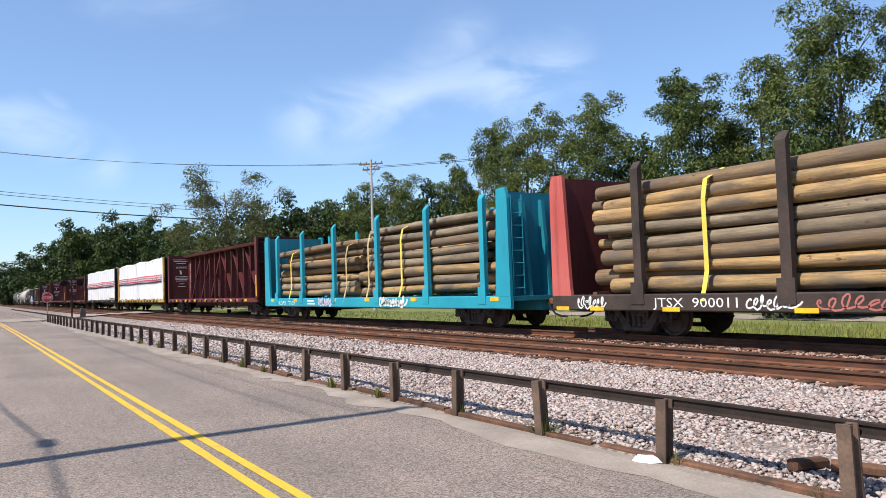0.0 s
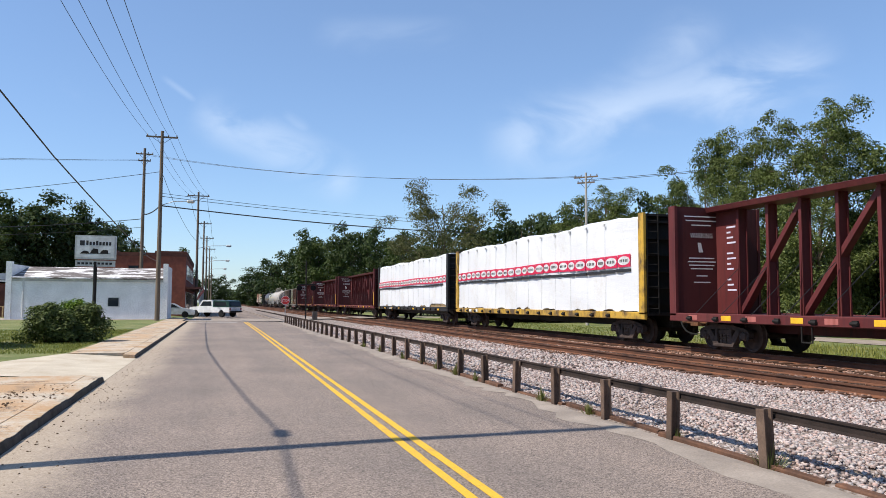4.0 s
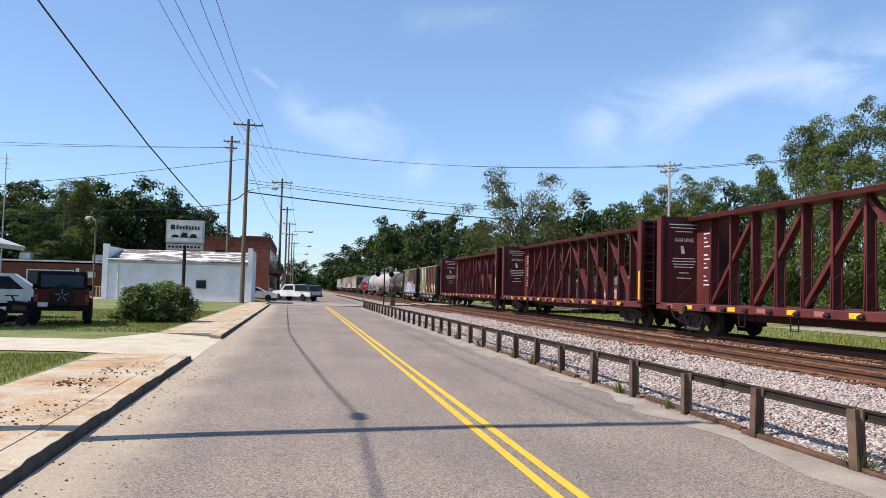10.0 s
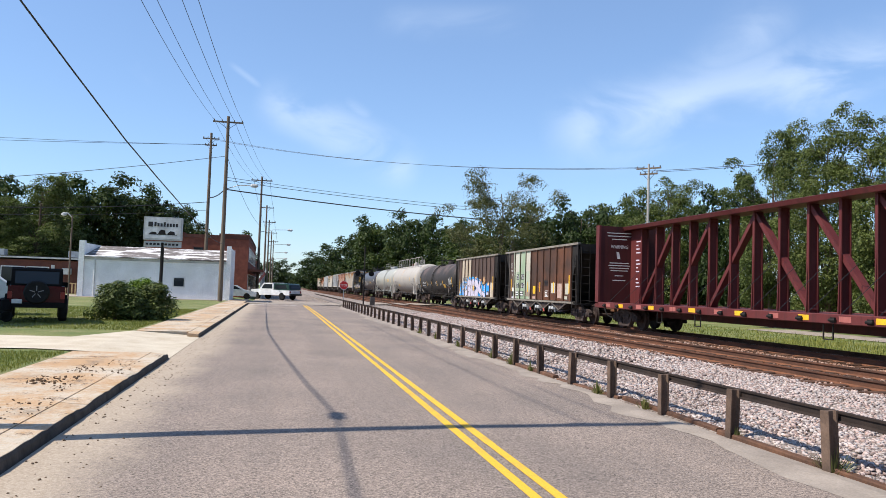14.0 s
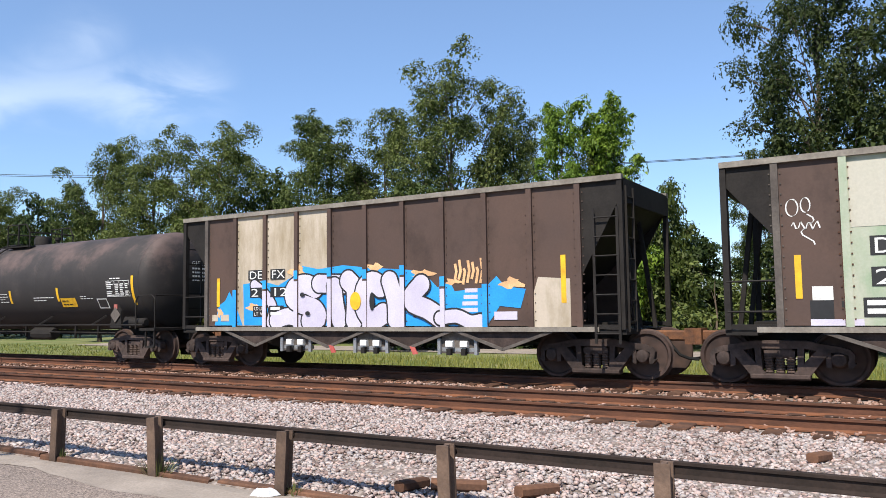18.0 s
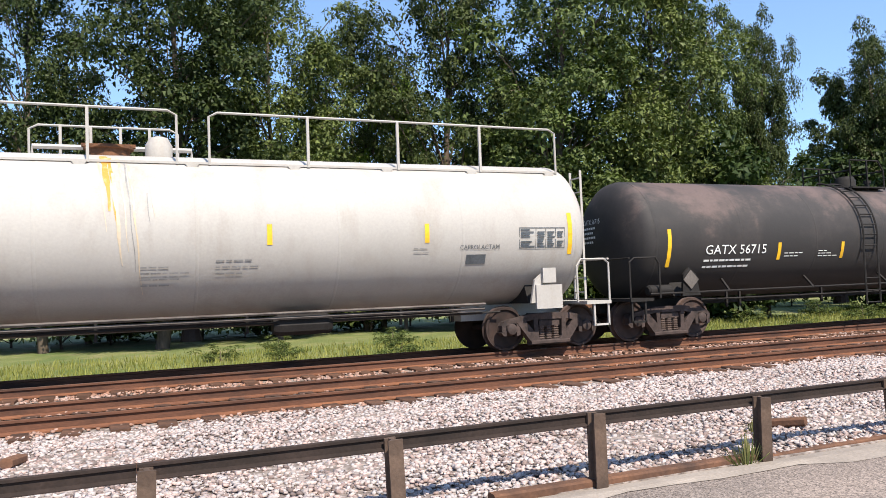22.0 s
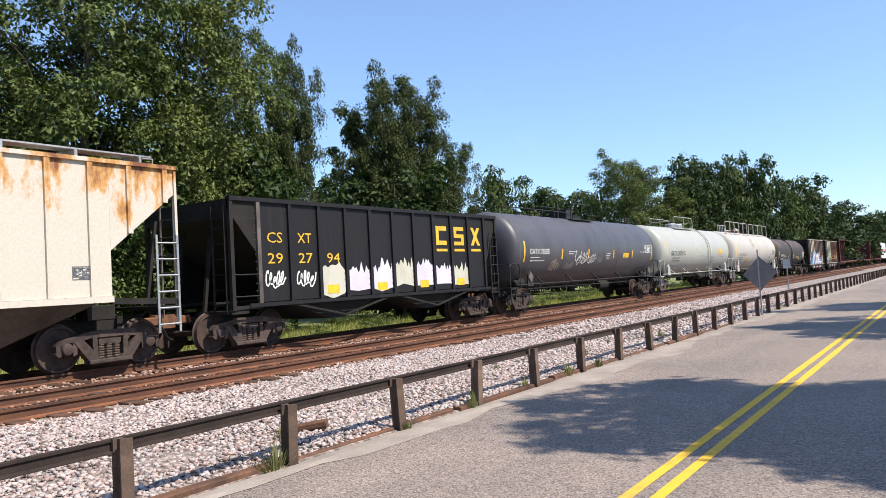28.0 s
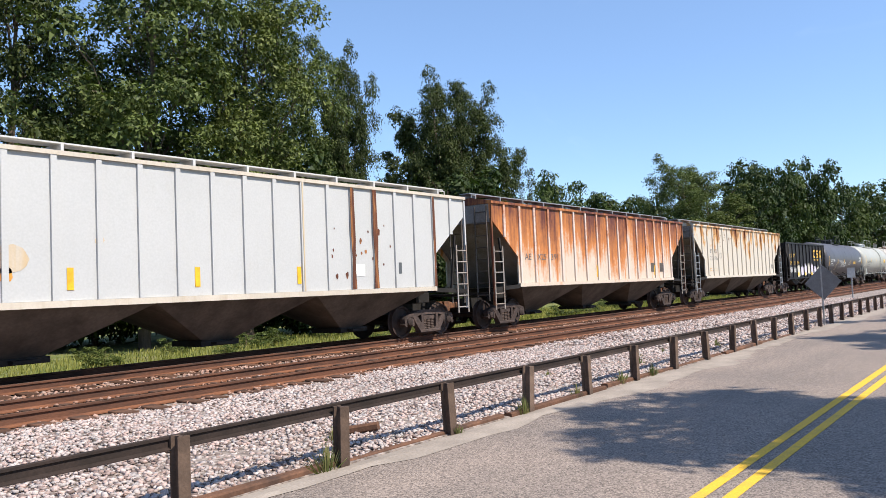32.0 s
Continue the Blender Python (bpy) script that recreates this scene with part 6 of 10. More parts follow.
def tank_car(name, label, rear, front, paint, r, zc, style, sill_mat=None, stripes=(), inset=0.95):
    car, L = new_car(name, label, rear, front, "tank car")
    h, sm = L / 2, sill_mat or STEEL_DARK
    head = [(-h, 0.02), (-h + 0.025, r * 0.40), (-h + 0.09, r * 0.70), (-h + 0.19, r * 0.89), (-h + 0.31, r * 0.975), (-h + 0.44, r)]
    rings = head + [(-h * 0.5, r), (0.0, r), (h * 0.5, r)] + [(-a, b) for a, b in head[::-1]]
    shell = part("tank_shell", Geo().lathe(rings, "x", (0, 0, zc), 56), paint, car, "cylindrical welded tank", smooth=35)
    for x in (-h * 0.62, -h * 0.31, 0.0, h * 0.31, h * 0.62, -h + 0.46, h - 0.46):
        part("weld_seam", Geo().lathe([(x - 0.03, r + 0.001), (x, r + 0.006), (x + 0.03, r + 0.001)], "x", (0, 0, zc), 56), paint, shell, smooth=35)
    for d in (-1, 1):
        g = Geo().box(sorted((d * (h + 0.35), d * (h - 2.6)))[0], sorted((d * (h + 0.35), d * (h - 2.6)))[1], -0.28, 0.28, 0.64, 0.96)
        g.box(sorted((d * (h + 0.35), d * (h - 0.25)))[0], sorted((d * (h + 0.35), d * (h - 0.25)))[1], -1.45, 1.45, 0.90, 0.97)
        part("stub_sill", g, STEEL_DARK if paint is not TANK_WHITE and paint is not TANK_GREY else sm, car, "stub sill with end platform")
        part("saddle", Geo().prism_x([(-1.15, 0.97), (1.15, 0.97), (1.0, zc - r * 0.72), (0.5, zc - r * 0.93), (-0.5, zc - r * 0.93), (-1.0, zc - r * 0.72)], d * (h - 1.25) - 0.22, d * (h - 1.25) + 0.22), STEEL_DARK, car)
        g = Geo()
        for s in (-1, 1):
            x0, x1 = d * (h + 0.33), d * (h - 0.35)
            g.tube([(x0, s * 1.42, 0.95), (x0, s * 1.42, 1.75), (x0 - d * 0.12, s * 1.42, 1.84), (x1, s * 1.42, 1.84)] + ([(x1 - d * 0.1, s * 1.42, 1.7), (x1 - d * 0.1, s * 1.42, 0.95)]), 0.022, 6)
        g.tube([(d * (h + 0.33), -1.42, 1.84), (d * (h + 0.33), 1.42, 1.84)], 0.022, 6)
        g.bar((d * (h + 0.3), -1.4, 0.92), (d * (h + 0.3), -1.4, 0.45), 0.04).bar((d * (h - 0.05), -1.4, 0.92), (d * (h - 0.05), -1.4, 0.45), 0.04).bar((d * (h + 0.3), -1.4, 0.47), (d * (h - 0.05), -1.4, 0.47), 0.04)
        part("handrail", g, sm, car, "bent pipe handrail over the platform")
        part("bracket_plate", Geo().prism_y([(d * (h - 1.55), 0.98), (d * (h - 1.05), 0.98), (d * (h - 1.1), 1.45), (d * (h - 1.25), 1.6), (d * (h - 1.45), 1.45)][::d], -1.42, -1.36), sm, car)
        if style in ("slate", "black"):
            xd = d * (h - 1.28)
            part("placard_holder", Geo().prism_y([(xd - 0.21, 1.33), (xd, 1.12), (xd + 0.21, 1.33), (xd, 1.54)], -1.455, -1.44), DUSTY_STEEL, car, "empty diamond placard holder")
            part("brake_cylinder", Geo().lathe([(-0.32, 0.08), (-0.28, 0.12), (0.28, 0.12), (0.32, 0.08)], "x", (d * (h - 0.55), -1.25, 1.12), 12), STEEL_DARK, car, smooth=40)
        if style == "white":
            part("jacking_plate", Geo().box(sorted((d * (h - 0.85), d * (h - 1.45)))[0], sorted((d * (h - 0.85), d * (h - 1.45)))[1], -1.47, -1.40, 0.86, 1.34).box(sorted((d * (h - 1.0), d * (h - 1.3)))[0], sorted((d * (h - 1.0), d * (h - 1.3)))[1], -1.5, -1.43, 1.38, 1.68), sm, car, "white jacking plate")
    # long side rail with brackets, and pipes under the shell
    g = Geo().tube([(-h + 0.2, -1.40, 1.05), (h - 0.2, -1.40, 1.05)], 0.025, 6)
    for x in np.linspace(-h + 2.4, h - 2.4, 5):
        g.bar((x, -1.40, 1.05), (x + 0.14, -math.sqrt(max(0.1, r * r - (zc - 1.32) ** 2)), 1.32), 0.045)
    if style != "white":
        part("side_rail", g, sm, car, "long pipe rail with slanting brackets")
    part("skid", Geo().box(-h + 2.6, h - 2.6, -0.12, 0.12, zc - r - 0.16, zc - r - 0.02), STEEL_DARK, car)
    part("brake_pipe", Geo().tube([(-h + 2.0, -0.9, 0.86), (h - 2.0, -0.9, 0.82)], 0.022, 5), STEEL_DARK, car)
    for x in (-h + 2.9, -h + 3.3, -1.6, 0.9, h - 4.1, h - 3.0):
        part("pipe_hanger", Geo().bar((x, -0.75, 0.66), (x, -0.75, 1.02), 0.05), STEEL_DARK, car)
    part("air_reservoir", Geo().lathe([(-0.55, 0.16), (-0.45, 0.2), (0.45, 0.2), (0.55, 0.16)], "x", (1.9, -0.75, 0.78), 10), STEEL_DARK, car)
    part("bottom_outlet", Geo().lathe([(0.55, 0.2), (0.75, 0.16), (0.85, 0.1)], "z", (0, 0, 0), 10), STEEL_DARK, car)
    top = zc + r
    if style in ("black", "slate", "grey"):
        lx = -0.60 if style == "black" else (1.85 if style == "grey" else 0.5)
        if style != "slate":
            g = Geo()
            for s in (-0.24, 0.24):
                pts = [(lx + s, -math.sin(a) * (r + 0.07), zc + math.cos(a) * (r + 0.07)) for a in np.linspace(0.12, 1.75, 14)] + [(lx + s, -r - 0.05, 0.55)]
                g.tube(pts, 0.024, 5)
            for a in np.linspace(0.3, 1.75, 9):
                g.tube([(lx - 0.24, -math.sin(a) * (r + 0.07), zc + math.cos(a) * (r + 0.07)), (lx + 0.24, -math.sin(a) * (r + 0.07), zc + math.cos(a) * (r + 0.07))], 0.016, 5)
            for z in (0.6, 0.9, 1.2):
                g.tube([(lx - 0.24, -r - 0.06, z), (lx + 0.24, -r - 0.06, z)], 0.016, 5)
            part("ladder", g, sm, car, "curved side ladder")
        fx, fw = {"black": (0.32, 0.62), "grey": (-0.75, 1.95), "slate": (0.0, 1.2)}[style]
        g = Geo()
        for s in (-1, 1):
            g.tube([(fx - fw, s * 0.75, top - 0.18), (fx - fw, s * 0.75, top + 0.62), (fx + fw - 0.2, s * 0.75, top + 0.62), (fx + fw, s * 0.75, top + 0.35), (fx + fw, s * 0.75, top - 0.15)], 0.022, 5)
            g.bar((fx, s * 0.75, top - 0.15), (fx, s * 0.75, top + 0.62), 0.035)
        for q in (-fw, fw):
            g.tube([(fx + q, -0.75, top + 0.35), (fx + q, 0.75, top + 0.35)], 0.022, 5)
        g.box(fx - fw, fx + fw, -0.8, -0.55, top - 0.12, top - 0.08).box(fx - fw, fx + fw, 0.55, 0.8, top - 0.12, top - 0.08)
        part("top_platform", g, sm, car, "railed platform on the tank top")
        dm = sm if style != "grey" else GALV
        if style == "black":
            part("dome", Geo().lathe([(top - 0.1, 0.26), (top + 0.18, 0.26), (top + 0.28, 0.2), (top + 0.3, 0.05)], "z", (fx + 0.1, 0, 0), 16), dm, car, "round valve housing on the tank top", smooth=40)
            part("vent", Geo().lathe([(top - 0.05, 0.06), (top + 0.1, 0.06), (top + 0.12, 0.1), (top + 0.2, 0.1)], "z", (fx + 0.95, 0, 0), 10), dm, car, smooth=40)
        elif style == "grey":
            for q in (-0.25, 1.05):
                part("dome", Geo().lathe([(top - 0.12, 0.36), (top + 0.22, 0.36), (top + 0.28, 0.3), (top + 0.3, 0.05)], "z", (fx + q, 0, 0), 20), dm, car, "galvanised round valve housing", smooth=40)
        else:
            part("valve_box", Geo().box(fx - 0.9, fx - 0.25, -0.4, 0.4, top - 0.1, top + 0.38), dm, car, "square valve housing on the tank top")
            part("valve_box", Geo().box(fx - 0.05, fx + 0.8, -0.35, 0.35, top - 0.1, top + 0.16), dm, car)
            part("vent_post", Geo().bar((fx - 1.0, 0, top - 0.1), (fx - 1.0, 0, top + 0.75), 0.1), dm, car)
        if style == "slate":
            g = Geo().tube([(-h + 1.0, -0.5, top + 0.22), (fx - fw, -0.5, top + 0.22)], 0.02, 5).tube([(fx + fw, -0.5, top + 0.2), (fx + fw + 1.6, -0.5, top + 0.2), (fx + fw + 1.75, -0.5, top - 0.1)], 0.02, 5)
            for x in np.linspace(-h + 1.0, fx - fw, 6):
                g.bar((x, -0.5, top - 0.2), (x, -0.5, top + 0.22), 0.03)
            part("top_rail", g, sm, car)
    if style == "white":
        g = Geo()
        for s in (-1, 1):
            g.box(-h + 0.5, h - 0.5, min(s * 0.85, s * 0.5), max(s * 0.85, s * 0.5), top - 0.24, top - 0.2)
            for x0, x1 in ((-h + 0.55, -0.25), (0.30, h - 0.5)) if s < 0 else ((-2.7, -0.10),):
                n = 5 if x0 < 0 else 4
                g.tube([(x0, s * 0.85, top - 0.25), (x0, s * 0.85, top + 0.62), (x0 + 0.15, s * 0.85, top + 0.70), (x1 - 0.15, s * 0.85, top + 0.70), (x1, s * 0.85, top + 0.62), (x1, s * 0.85, top - 0.25)], 0.024, 6)
                for i in range(1, n):
                    x = x0 + (x1 - x0) * i / n
                    g.bar((x, s * 0.85, top - 0.25), (x, s * 0.85, top + 0.70), 0.05)
        for x in np.linspace(-h + 0.7, h - 0.7, 9):
            g.prism_y([(x - 0.12, top - 0.24), (x + 0.12, top - 0.24), (x, top - 0.42)], -0.9, -0.84)
        part("top_walkway", g, sm, car, "white railed walkway along the tank top")
        g = Geo().lathe([(top - 0.05, 0.24), (top + 0.22, 0.24), (top + 0.36, 0.16), (top + 0.4, 0.03)], "z", (-0.5, 0, 0), 16)
        g.tube([(-2.6, 0.3, top - 0.05), (-2.6, 0.3, top + 0.2), (0.1, 0.3, top + 0.2), (0.1, 0.3, top - 0.05)], 0.05, 6)
        part("manway_cover", Geo().lathe([(top - 0.04, 0.36), (top + 0.10, 0.36), (top + 0.11, 0.42), (top + 0.16, 0.42), (top + 0.19, 0.1)], "z", (-1.35, 0, 0), 18).box(-1.8, -0.9, -0.06, 0.06, top + 0.16, top + 0.22), COUPLER_RUST, car, "rusty round manway cover", smooth=40)
        part("valve_piping", g, sm, car, smooth=40)
        ladder("end_ladder", car, h - 0.05, -0.9, 1.0, top - 0.2, 0.4, sm, "y", 9)
        for q, (x0, wide, first, reach, m) in enumerate(((-1.45, 0.055, 0, 13, ORANGE_SPILL), (-1.36, 0.028, 1, 17, ORANGE_SPILL), (-1.52, 0.018, 2, 16, TAN_SPILL), (-1.30, 0.035, 6, 21, TAN_SPILL), (-1.22, 0.016, 1, 19, TAN_SPILL), (-1.12, 0.012, 3, 22, GREY_SOFT), (-1.05, 0.016, 4, 26, TAN_SPILL), (-0.78, 0.010, 10, 15, GREY_SOFT), (-0.70, 0.012, 9, 14, TAN_SPILL))):
            g, v = Geo(), []
            for i in range(first, reach + 1):
                a0 = 0.36 + 0.075 * i
                t = (i - first) / (reach - first)
                w = wide * (1 + 0.22 * math.sin(i * 1.1 + q) + 0.12 * math.sin(i * 2.7)) * (1.0 - 0.75 * t * t)
                xa, rr = x0 + 0.008 * (i - first) + 0.008 * math.sin(i * 0.8 + q), r + 0.004 + 0.0007 * q
                v += [(xa - w, -math.sin(a0) * rr, zc + math.cos(a0) * rr), (xa + w, -math.sin(a0) * rr, zc + math.cos(a0) * rr)]
            g.add(v, [(2 * i, 2 * i + 1, 2 * i + 3, 2 * i + 2) for i in range(reach - first)])
            part("spill_stain", g, m, shell, "stain run down from the valves")
        for y, z in ((-1.05, 1.02), (-1.0, 0.93), (-0.85, 0.84)):
            part("belly_pipe", Geo().tube([(-h + 2.2, y, z), (h - 2.4, y, z - 0.02)], 0.03, 5), DUSTY_STEEL, car)
    for x, z0, z1, w in stripes:
        g, n = Geo(), 4
        for i in range(n):
            za, zb = z0 + (z1 - z0) * i / n, z0 + (z1 - z0) * (i + 1) / n
            ya, yb = (-math.sqrt(r * r - (q - zc) ** 2) - 0.008 for q in (za, zb))
            g.add([(x - w / 2, ya, za), (x + w / 2, ya, za), (x + w / 2, yb, zb), (x - w / 2, yb, zb)], [(0, 1, 2, 3)])
        part("reflective_strip", g, REFLECTOR, shell)
    running_gear(car, L, inset, ends=0.33)
    return car, h


def covered_hopper(name, label, rear, front, paint, eave=4.02, sill=1.42, ribs=14, roof_mat=None, bays=3, turning=True, detail=True, rib_mat=None, shift=0.0):
    """A covered grain hopper: ribbed sides, sloped ends, hopper bays and roof walkway."""
    car, L = new_car(name, label, rear, front)
    h, rm = L / 2, roof_mat or paint
    ye = HALF - 0.04
    part("roof", Geo().prism_x([(-ye - 0.06, eave - 0.03), (-ye - 0.06, eave + 0.05), (-0.8, eave + 0.20), (0.8, eave + 0.20), (ye + 0.06, eave + 0.05), (ye + 0.06, eave - 0.03)], -h, h), rm, car, "shallow arched roof")
    g = Geo().box(-h, h, -0.75, -0.35, eave + 0.34, eave + 0.37).box(-h, h, 0.35, 0.75, eave + 0.34, eave + 0.37)
    for i in range(12):
        x = -h + 0.3 + (L - 0.6) * i / 11
        g.box(x - 0.03, x + 0.03, -0.78, 0.78, eave + 0.18, eave + 0.34)
    if detail:
        for x in (-h + 0.02, h - 0.02):
            g.tube([(x, -0.8, eave + 0.1), (x, -0.8, eave + 0.3), (x * 0.97, -0.8, eave + 0.3)], 0.02, 5)
    part("roof_walk", g, GALV if paint is not PALE_GREY else PALE_GREY, car, "slatted running boards on the roof")
    cut, low = 1.55, 2.05
    for s in (-1, 1):
        y0, y1 = sorted((s * ye, s * (ye - 0.05)))
        part("side", Geo().prism_y([(-h + cut, sill), (h - cut, sill), (h - cut, eave - 0.03), (-h + cut, eave - 0.03)], y0, y1), paint, car, "ribbed steel side")
        for d in (-1, 1):
            part("side_corner", Geo().prism_y([(d * (h - cut + 0.002), low + 0.25), (d * (h - cut + 0.002), eave - 0.03), (d * h, eave - 0.03), (d * h, eave - 0.5)][::d], y0, y1), paint, car)
        for i in range(ribs):
            x = -h + 0.75 + (L - 1.5) * i / (ribs - 1) + shift
            zb = sill if abs(x) < h - cut else low + 0.25 + (abs(x) - (h - cut)) / cut * (eave - 0.5 - low - 0.25)
            part("rib", Geo().box(x - 0.055, x + 0.055, min(s * ye, s * (ye + 0.05)), max(s * ye, s * (ye + 0.05)), zb, eave - 0.03), rib_mat or paint, car)
        part("side_sill", Geo().box(-h + cut, h - cut, min(s * (ye - 0.03), s * (ye + 0.06)), max(s * (ye - 0.03), s * (ye + 0.06)), sill - 0.12, sill - 0.003), rm, car)
    for d in (-1, 1):
        g = Geo().prism_y([(d * (h - 2.9), sill - 0.1), (d * (h - 2.8), sill - 0.1), (d * (h - 0.55), eave - 0.6), (d * (h - 0.55), eave - 0.05), (d * (h - 0.65), eave - 0.05), (d * (h - 0.65), eave - 0.6)][::d], -ye + 0.06, ye - 0.06)
        part("slope_sheet", g, END_GREY if detail else DUSTY_STEEL, car, "sloping end sheet")
        part("end_panel", Geo().box(sorted((d * (h - 0.02), d * (h - 0.08)))[0], sorted((d * (h - 0.02), d * (h - 0.08)))[1], -ye + 0.05, ye - 0.05, eave - 0.62, eave - 0.04), END_GREY, car, "chalky grey end panel")
        g = Geo()
        for s in (-1, 1):
            part("corner_post", Geo().bar((d * (h - 0.035), s * (ye + 0.005), 0.75), (d * (h - 0.035), s * (ye + 0.005), eave - 0.05), 0.06), RUST_STREAK if rib_mat else paint, car)
            g.bar((d * (h - 0.05), s * (ye - 0.04), 1.25), (d * (h - cut), s * (ye - 0.04), 1.32), 0.12)
            g.bar((d * (h - 0.75), s * (ye - 0.04), 1.3), (d * (h - 0.5), s * (ye - 0.04), 2.9), 0.06)
        g.box(sorted((d * (h + 0.02), d * (h - 0.5)))[0], sorted((d * (h + 0.02), d * (h - 0.5)))[1], -ye, ye, 1.1, 1.17)
        g.box(sorted((d * h, d * (h - 2.6)))[0], sorted((d * h, d * (h - 2.6)))[1], -0.28, 0.28, 0.66, 1.0)
        part("end_frame", g, STEEL_DARK, car, "open end frame and platform")
        if detail:
            ladder("ladder", car, d * (h - 0.3), -HALF - 0.01, 0.62, 2.62, 0.5, END_GREY if paint is not CREAM else GALV, "x", 6, 0.02)
            ladder("end_ladder", car, d * (h + 0.02), -1.15, 0.9, eave - 0.1, 0.45, DUSTY_STEEL, "y", 8)
            part("brake_box", Geo().cbox(sorted((d * (h - 1.7), d * (h - 1.1)))[0], sorted((d * (h - 1.7), d * (h - 1.1)))[1], -0.9, -0.5, 0.95, 1.25), STEEL_DARK, car)
    n = bays
    for k in range(n):
        w = (L - 3.6) / n / 2
        xc = (k - (n - 1) / 2) * 2 * w
        g = Geo().add([(xc - w, -ye + 0.07, sill - 0.12), (xc + w, -ye + 0.07, sill - 0.12), (xc + w, ye - 0.07, sill - 0.12), (xc - w, ye - 0.07, sill - 0.12), (xc - 0.4, -0.45, 0.42), (xc + 0.4, -0.45, 0.42), (xc + 0.4, 0.45, 0.42), (xc - 0.4, 0.45, 0.42)],
                      [(0, 1, 5, 4), (1, 2, 6, 5), (2, 3, 7, 6), (3, 0, 4, 7), (0, 3, 2, 1)])
        part("bay", g, BAY_BROWN, car, "sloping hopper bay")
        part("gate", Geo().box(xc - 0.5, xc + 0.5, -0.55, 0.55, 0.30, 0.42).box(xc - 0.25, xc + 0.25, -0.75, 0.75, 0.33, 0.39), STEEL_DARK, car)
    running_gear(car, L, 1.35, turning, ends=0.1)
    return car, h


# ---- cars in their order, rear and front as they stand at the start ----
car, h = log_car("log_car", "dark brown bulkhead flat car with faded red ends carrying peeled logs", -16.3, 4.9, BROWN_DECK, (PINK_RED, OXIDE), BROWN_DECK, (-7.5, -3.6, 0.3, 4.2, 8.1), 8, ((-5.6, STRAP), (2.2, STRAP)), 8, 0.4, BROWN_DECK, 3)
lettering("reporting_mark", "JTSX  900011", 0.30, WHITE_MARK, car, -7.0, -HALF - 0.005, 0.72, 2.3)
scribble("spray_tag", car, -9.6, 0.66, 1.0, 0.3, -HALF - 0.004, 1, WHITE_MARK)
scribble("spray_tag", car, -4.5, 0.66, 1.1, 0.32, -HALF - 0.004, 2, WHITE_MARK)
scribble("spray_tag", car, -3.0, 0.66, 1.8, 0.32, -HALF - 0.004, 3, FADED_PINK)
strips(car, (-10.2, -8.9, -6.5, -3.2, 0.4, 4.0), -HALF - 0.004, 0.62, 0.72, 0.5)
car, h = log_car("log_car", "bright teal bulkhead flat car carrying peeled logs between stakes", -39.6, -18.2, TEAL_SHADED, (TEAL, TEAL_SHADED), TEAL, (-9.0, -5.65, -2.0, 2.1, 5.85, 9.25), 7, ((-7.3, STRAP), (-0.9, STRAP_TAN), (1.2, STRAP_TAN), (3.9, STRAP)), 7, 0.4, TEAL, 9)
lettering("reporting_mark", "KOPX    7107", 0.27, WHITE_MARK, car, -8.7, -HALF - 0.005, 0.70, 2.2)
lines_of_text("small_print", car, -4.9, -HALF - 0.005, 0.86, 1.0, 2, 0.13, 0.07, WHITE_MARK)
scribble("spray_tag", car, -3.6, 0.66, 1.5, 0.34, -HALF - 0.004, 4, GRAFFITI_WHITE, 9, 0.035)
scribble("spray_tag", car, 2.4, 0.66, 2.0, 0.34, -HALF - 0.004, 5, WHITE_MARK, 10, 0.045)
strips(car, (-9.6, -6.4, -1.9, 1.3, 5.0, 9.9), -HALF - 0.004, 0.86, 0.99, 0.42)
for i, (r, f) in enumerate(((-62.1, -40.9), (-130.9, -109.3), (-153.9, -132.3), (-176.9, -155.5))):
    centerbeam("centerbeam_car", "empty oxide-red centre-beam flat car with bare truss", r, f, OXIDE, OXIDE_DARK, seed=i + 1)
car, h = centerbeam("centerbeam_car", "yellow centre-beam flat car loaded with white wrapped lumber", -84.6, -63.6, YELLOW_PAINT, STEEL_DARK, True, YELLOW_GRIMY, YELLOW_GRIMY, 6)
lumber(car, h, 2)
lines_of_text("small_print", car, -8.0, -HALF - 0.005, 0.88, 0.55, 1, 0.1, 0.13, WHITE_MARK)
lines_of_text("small_print", car, -6.9, -HALF - 0.005, 0.88, 0.45, 1, 0.1, 0.13, WHITE_MARK)
car, h = centerbeam("centerbeam_car", "black centre-beam flat car loaded with torn white wrapped lumber", -107.5, -86.3, BLACK_PAINT, BLACK_PAINT, True, BLACK_PAINT, BLACK_PAINT, 7)
lumber(car, h, 5, (h - 4.5, h - 0.4))
strips(car, (-9.9, -7.6, -5.0, -2.4, 2.0, 5.0, 8.5), -HALF - 0.006, 0.87, 0.98, 0.4)
lettering("car_number", "60082", 0.22, WHITE_MARK, car, -5.7, -HALF - 0.055, 0.85, 0.85)


def stencil_block(car, x, z, w, h, body, y):
    part("stencil_panel", Geo().box(x, x + w, y - 0.003, y, z, z + h), INK, car)
    lettering("reporting_mark", body, h * 1.15, WHITE_MARK, car, x + 0.06 * w, y - 0.006, z + 0.1 * h, w * 0.88)


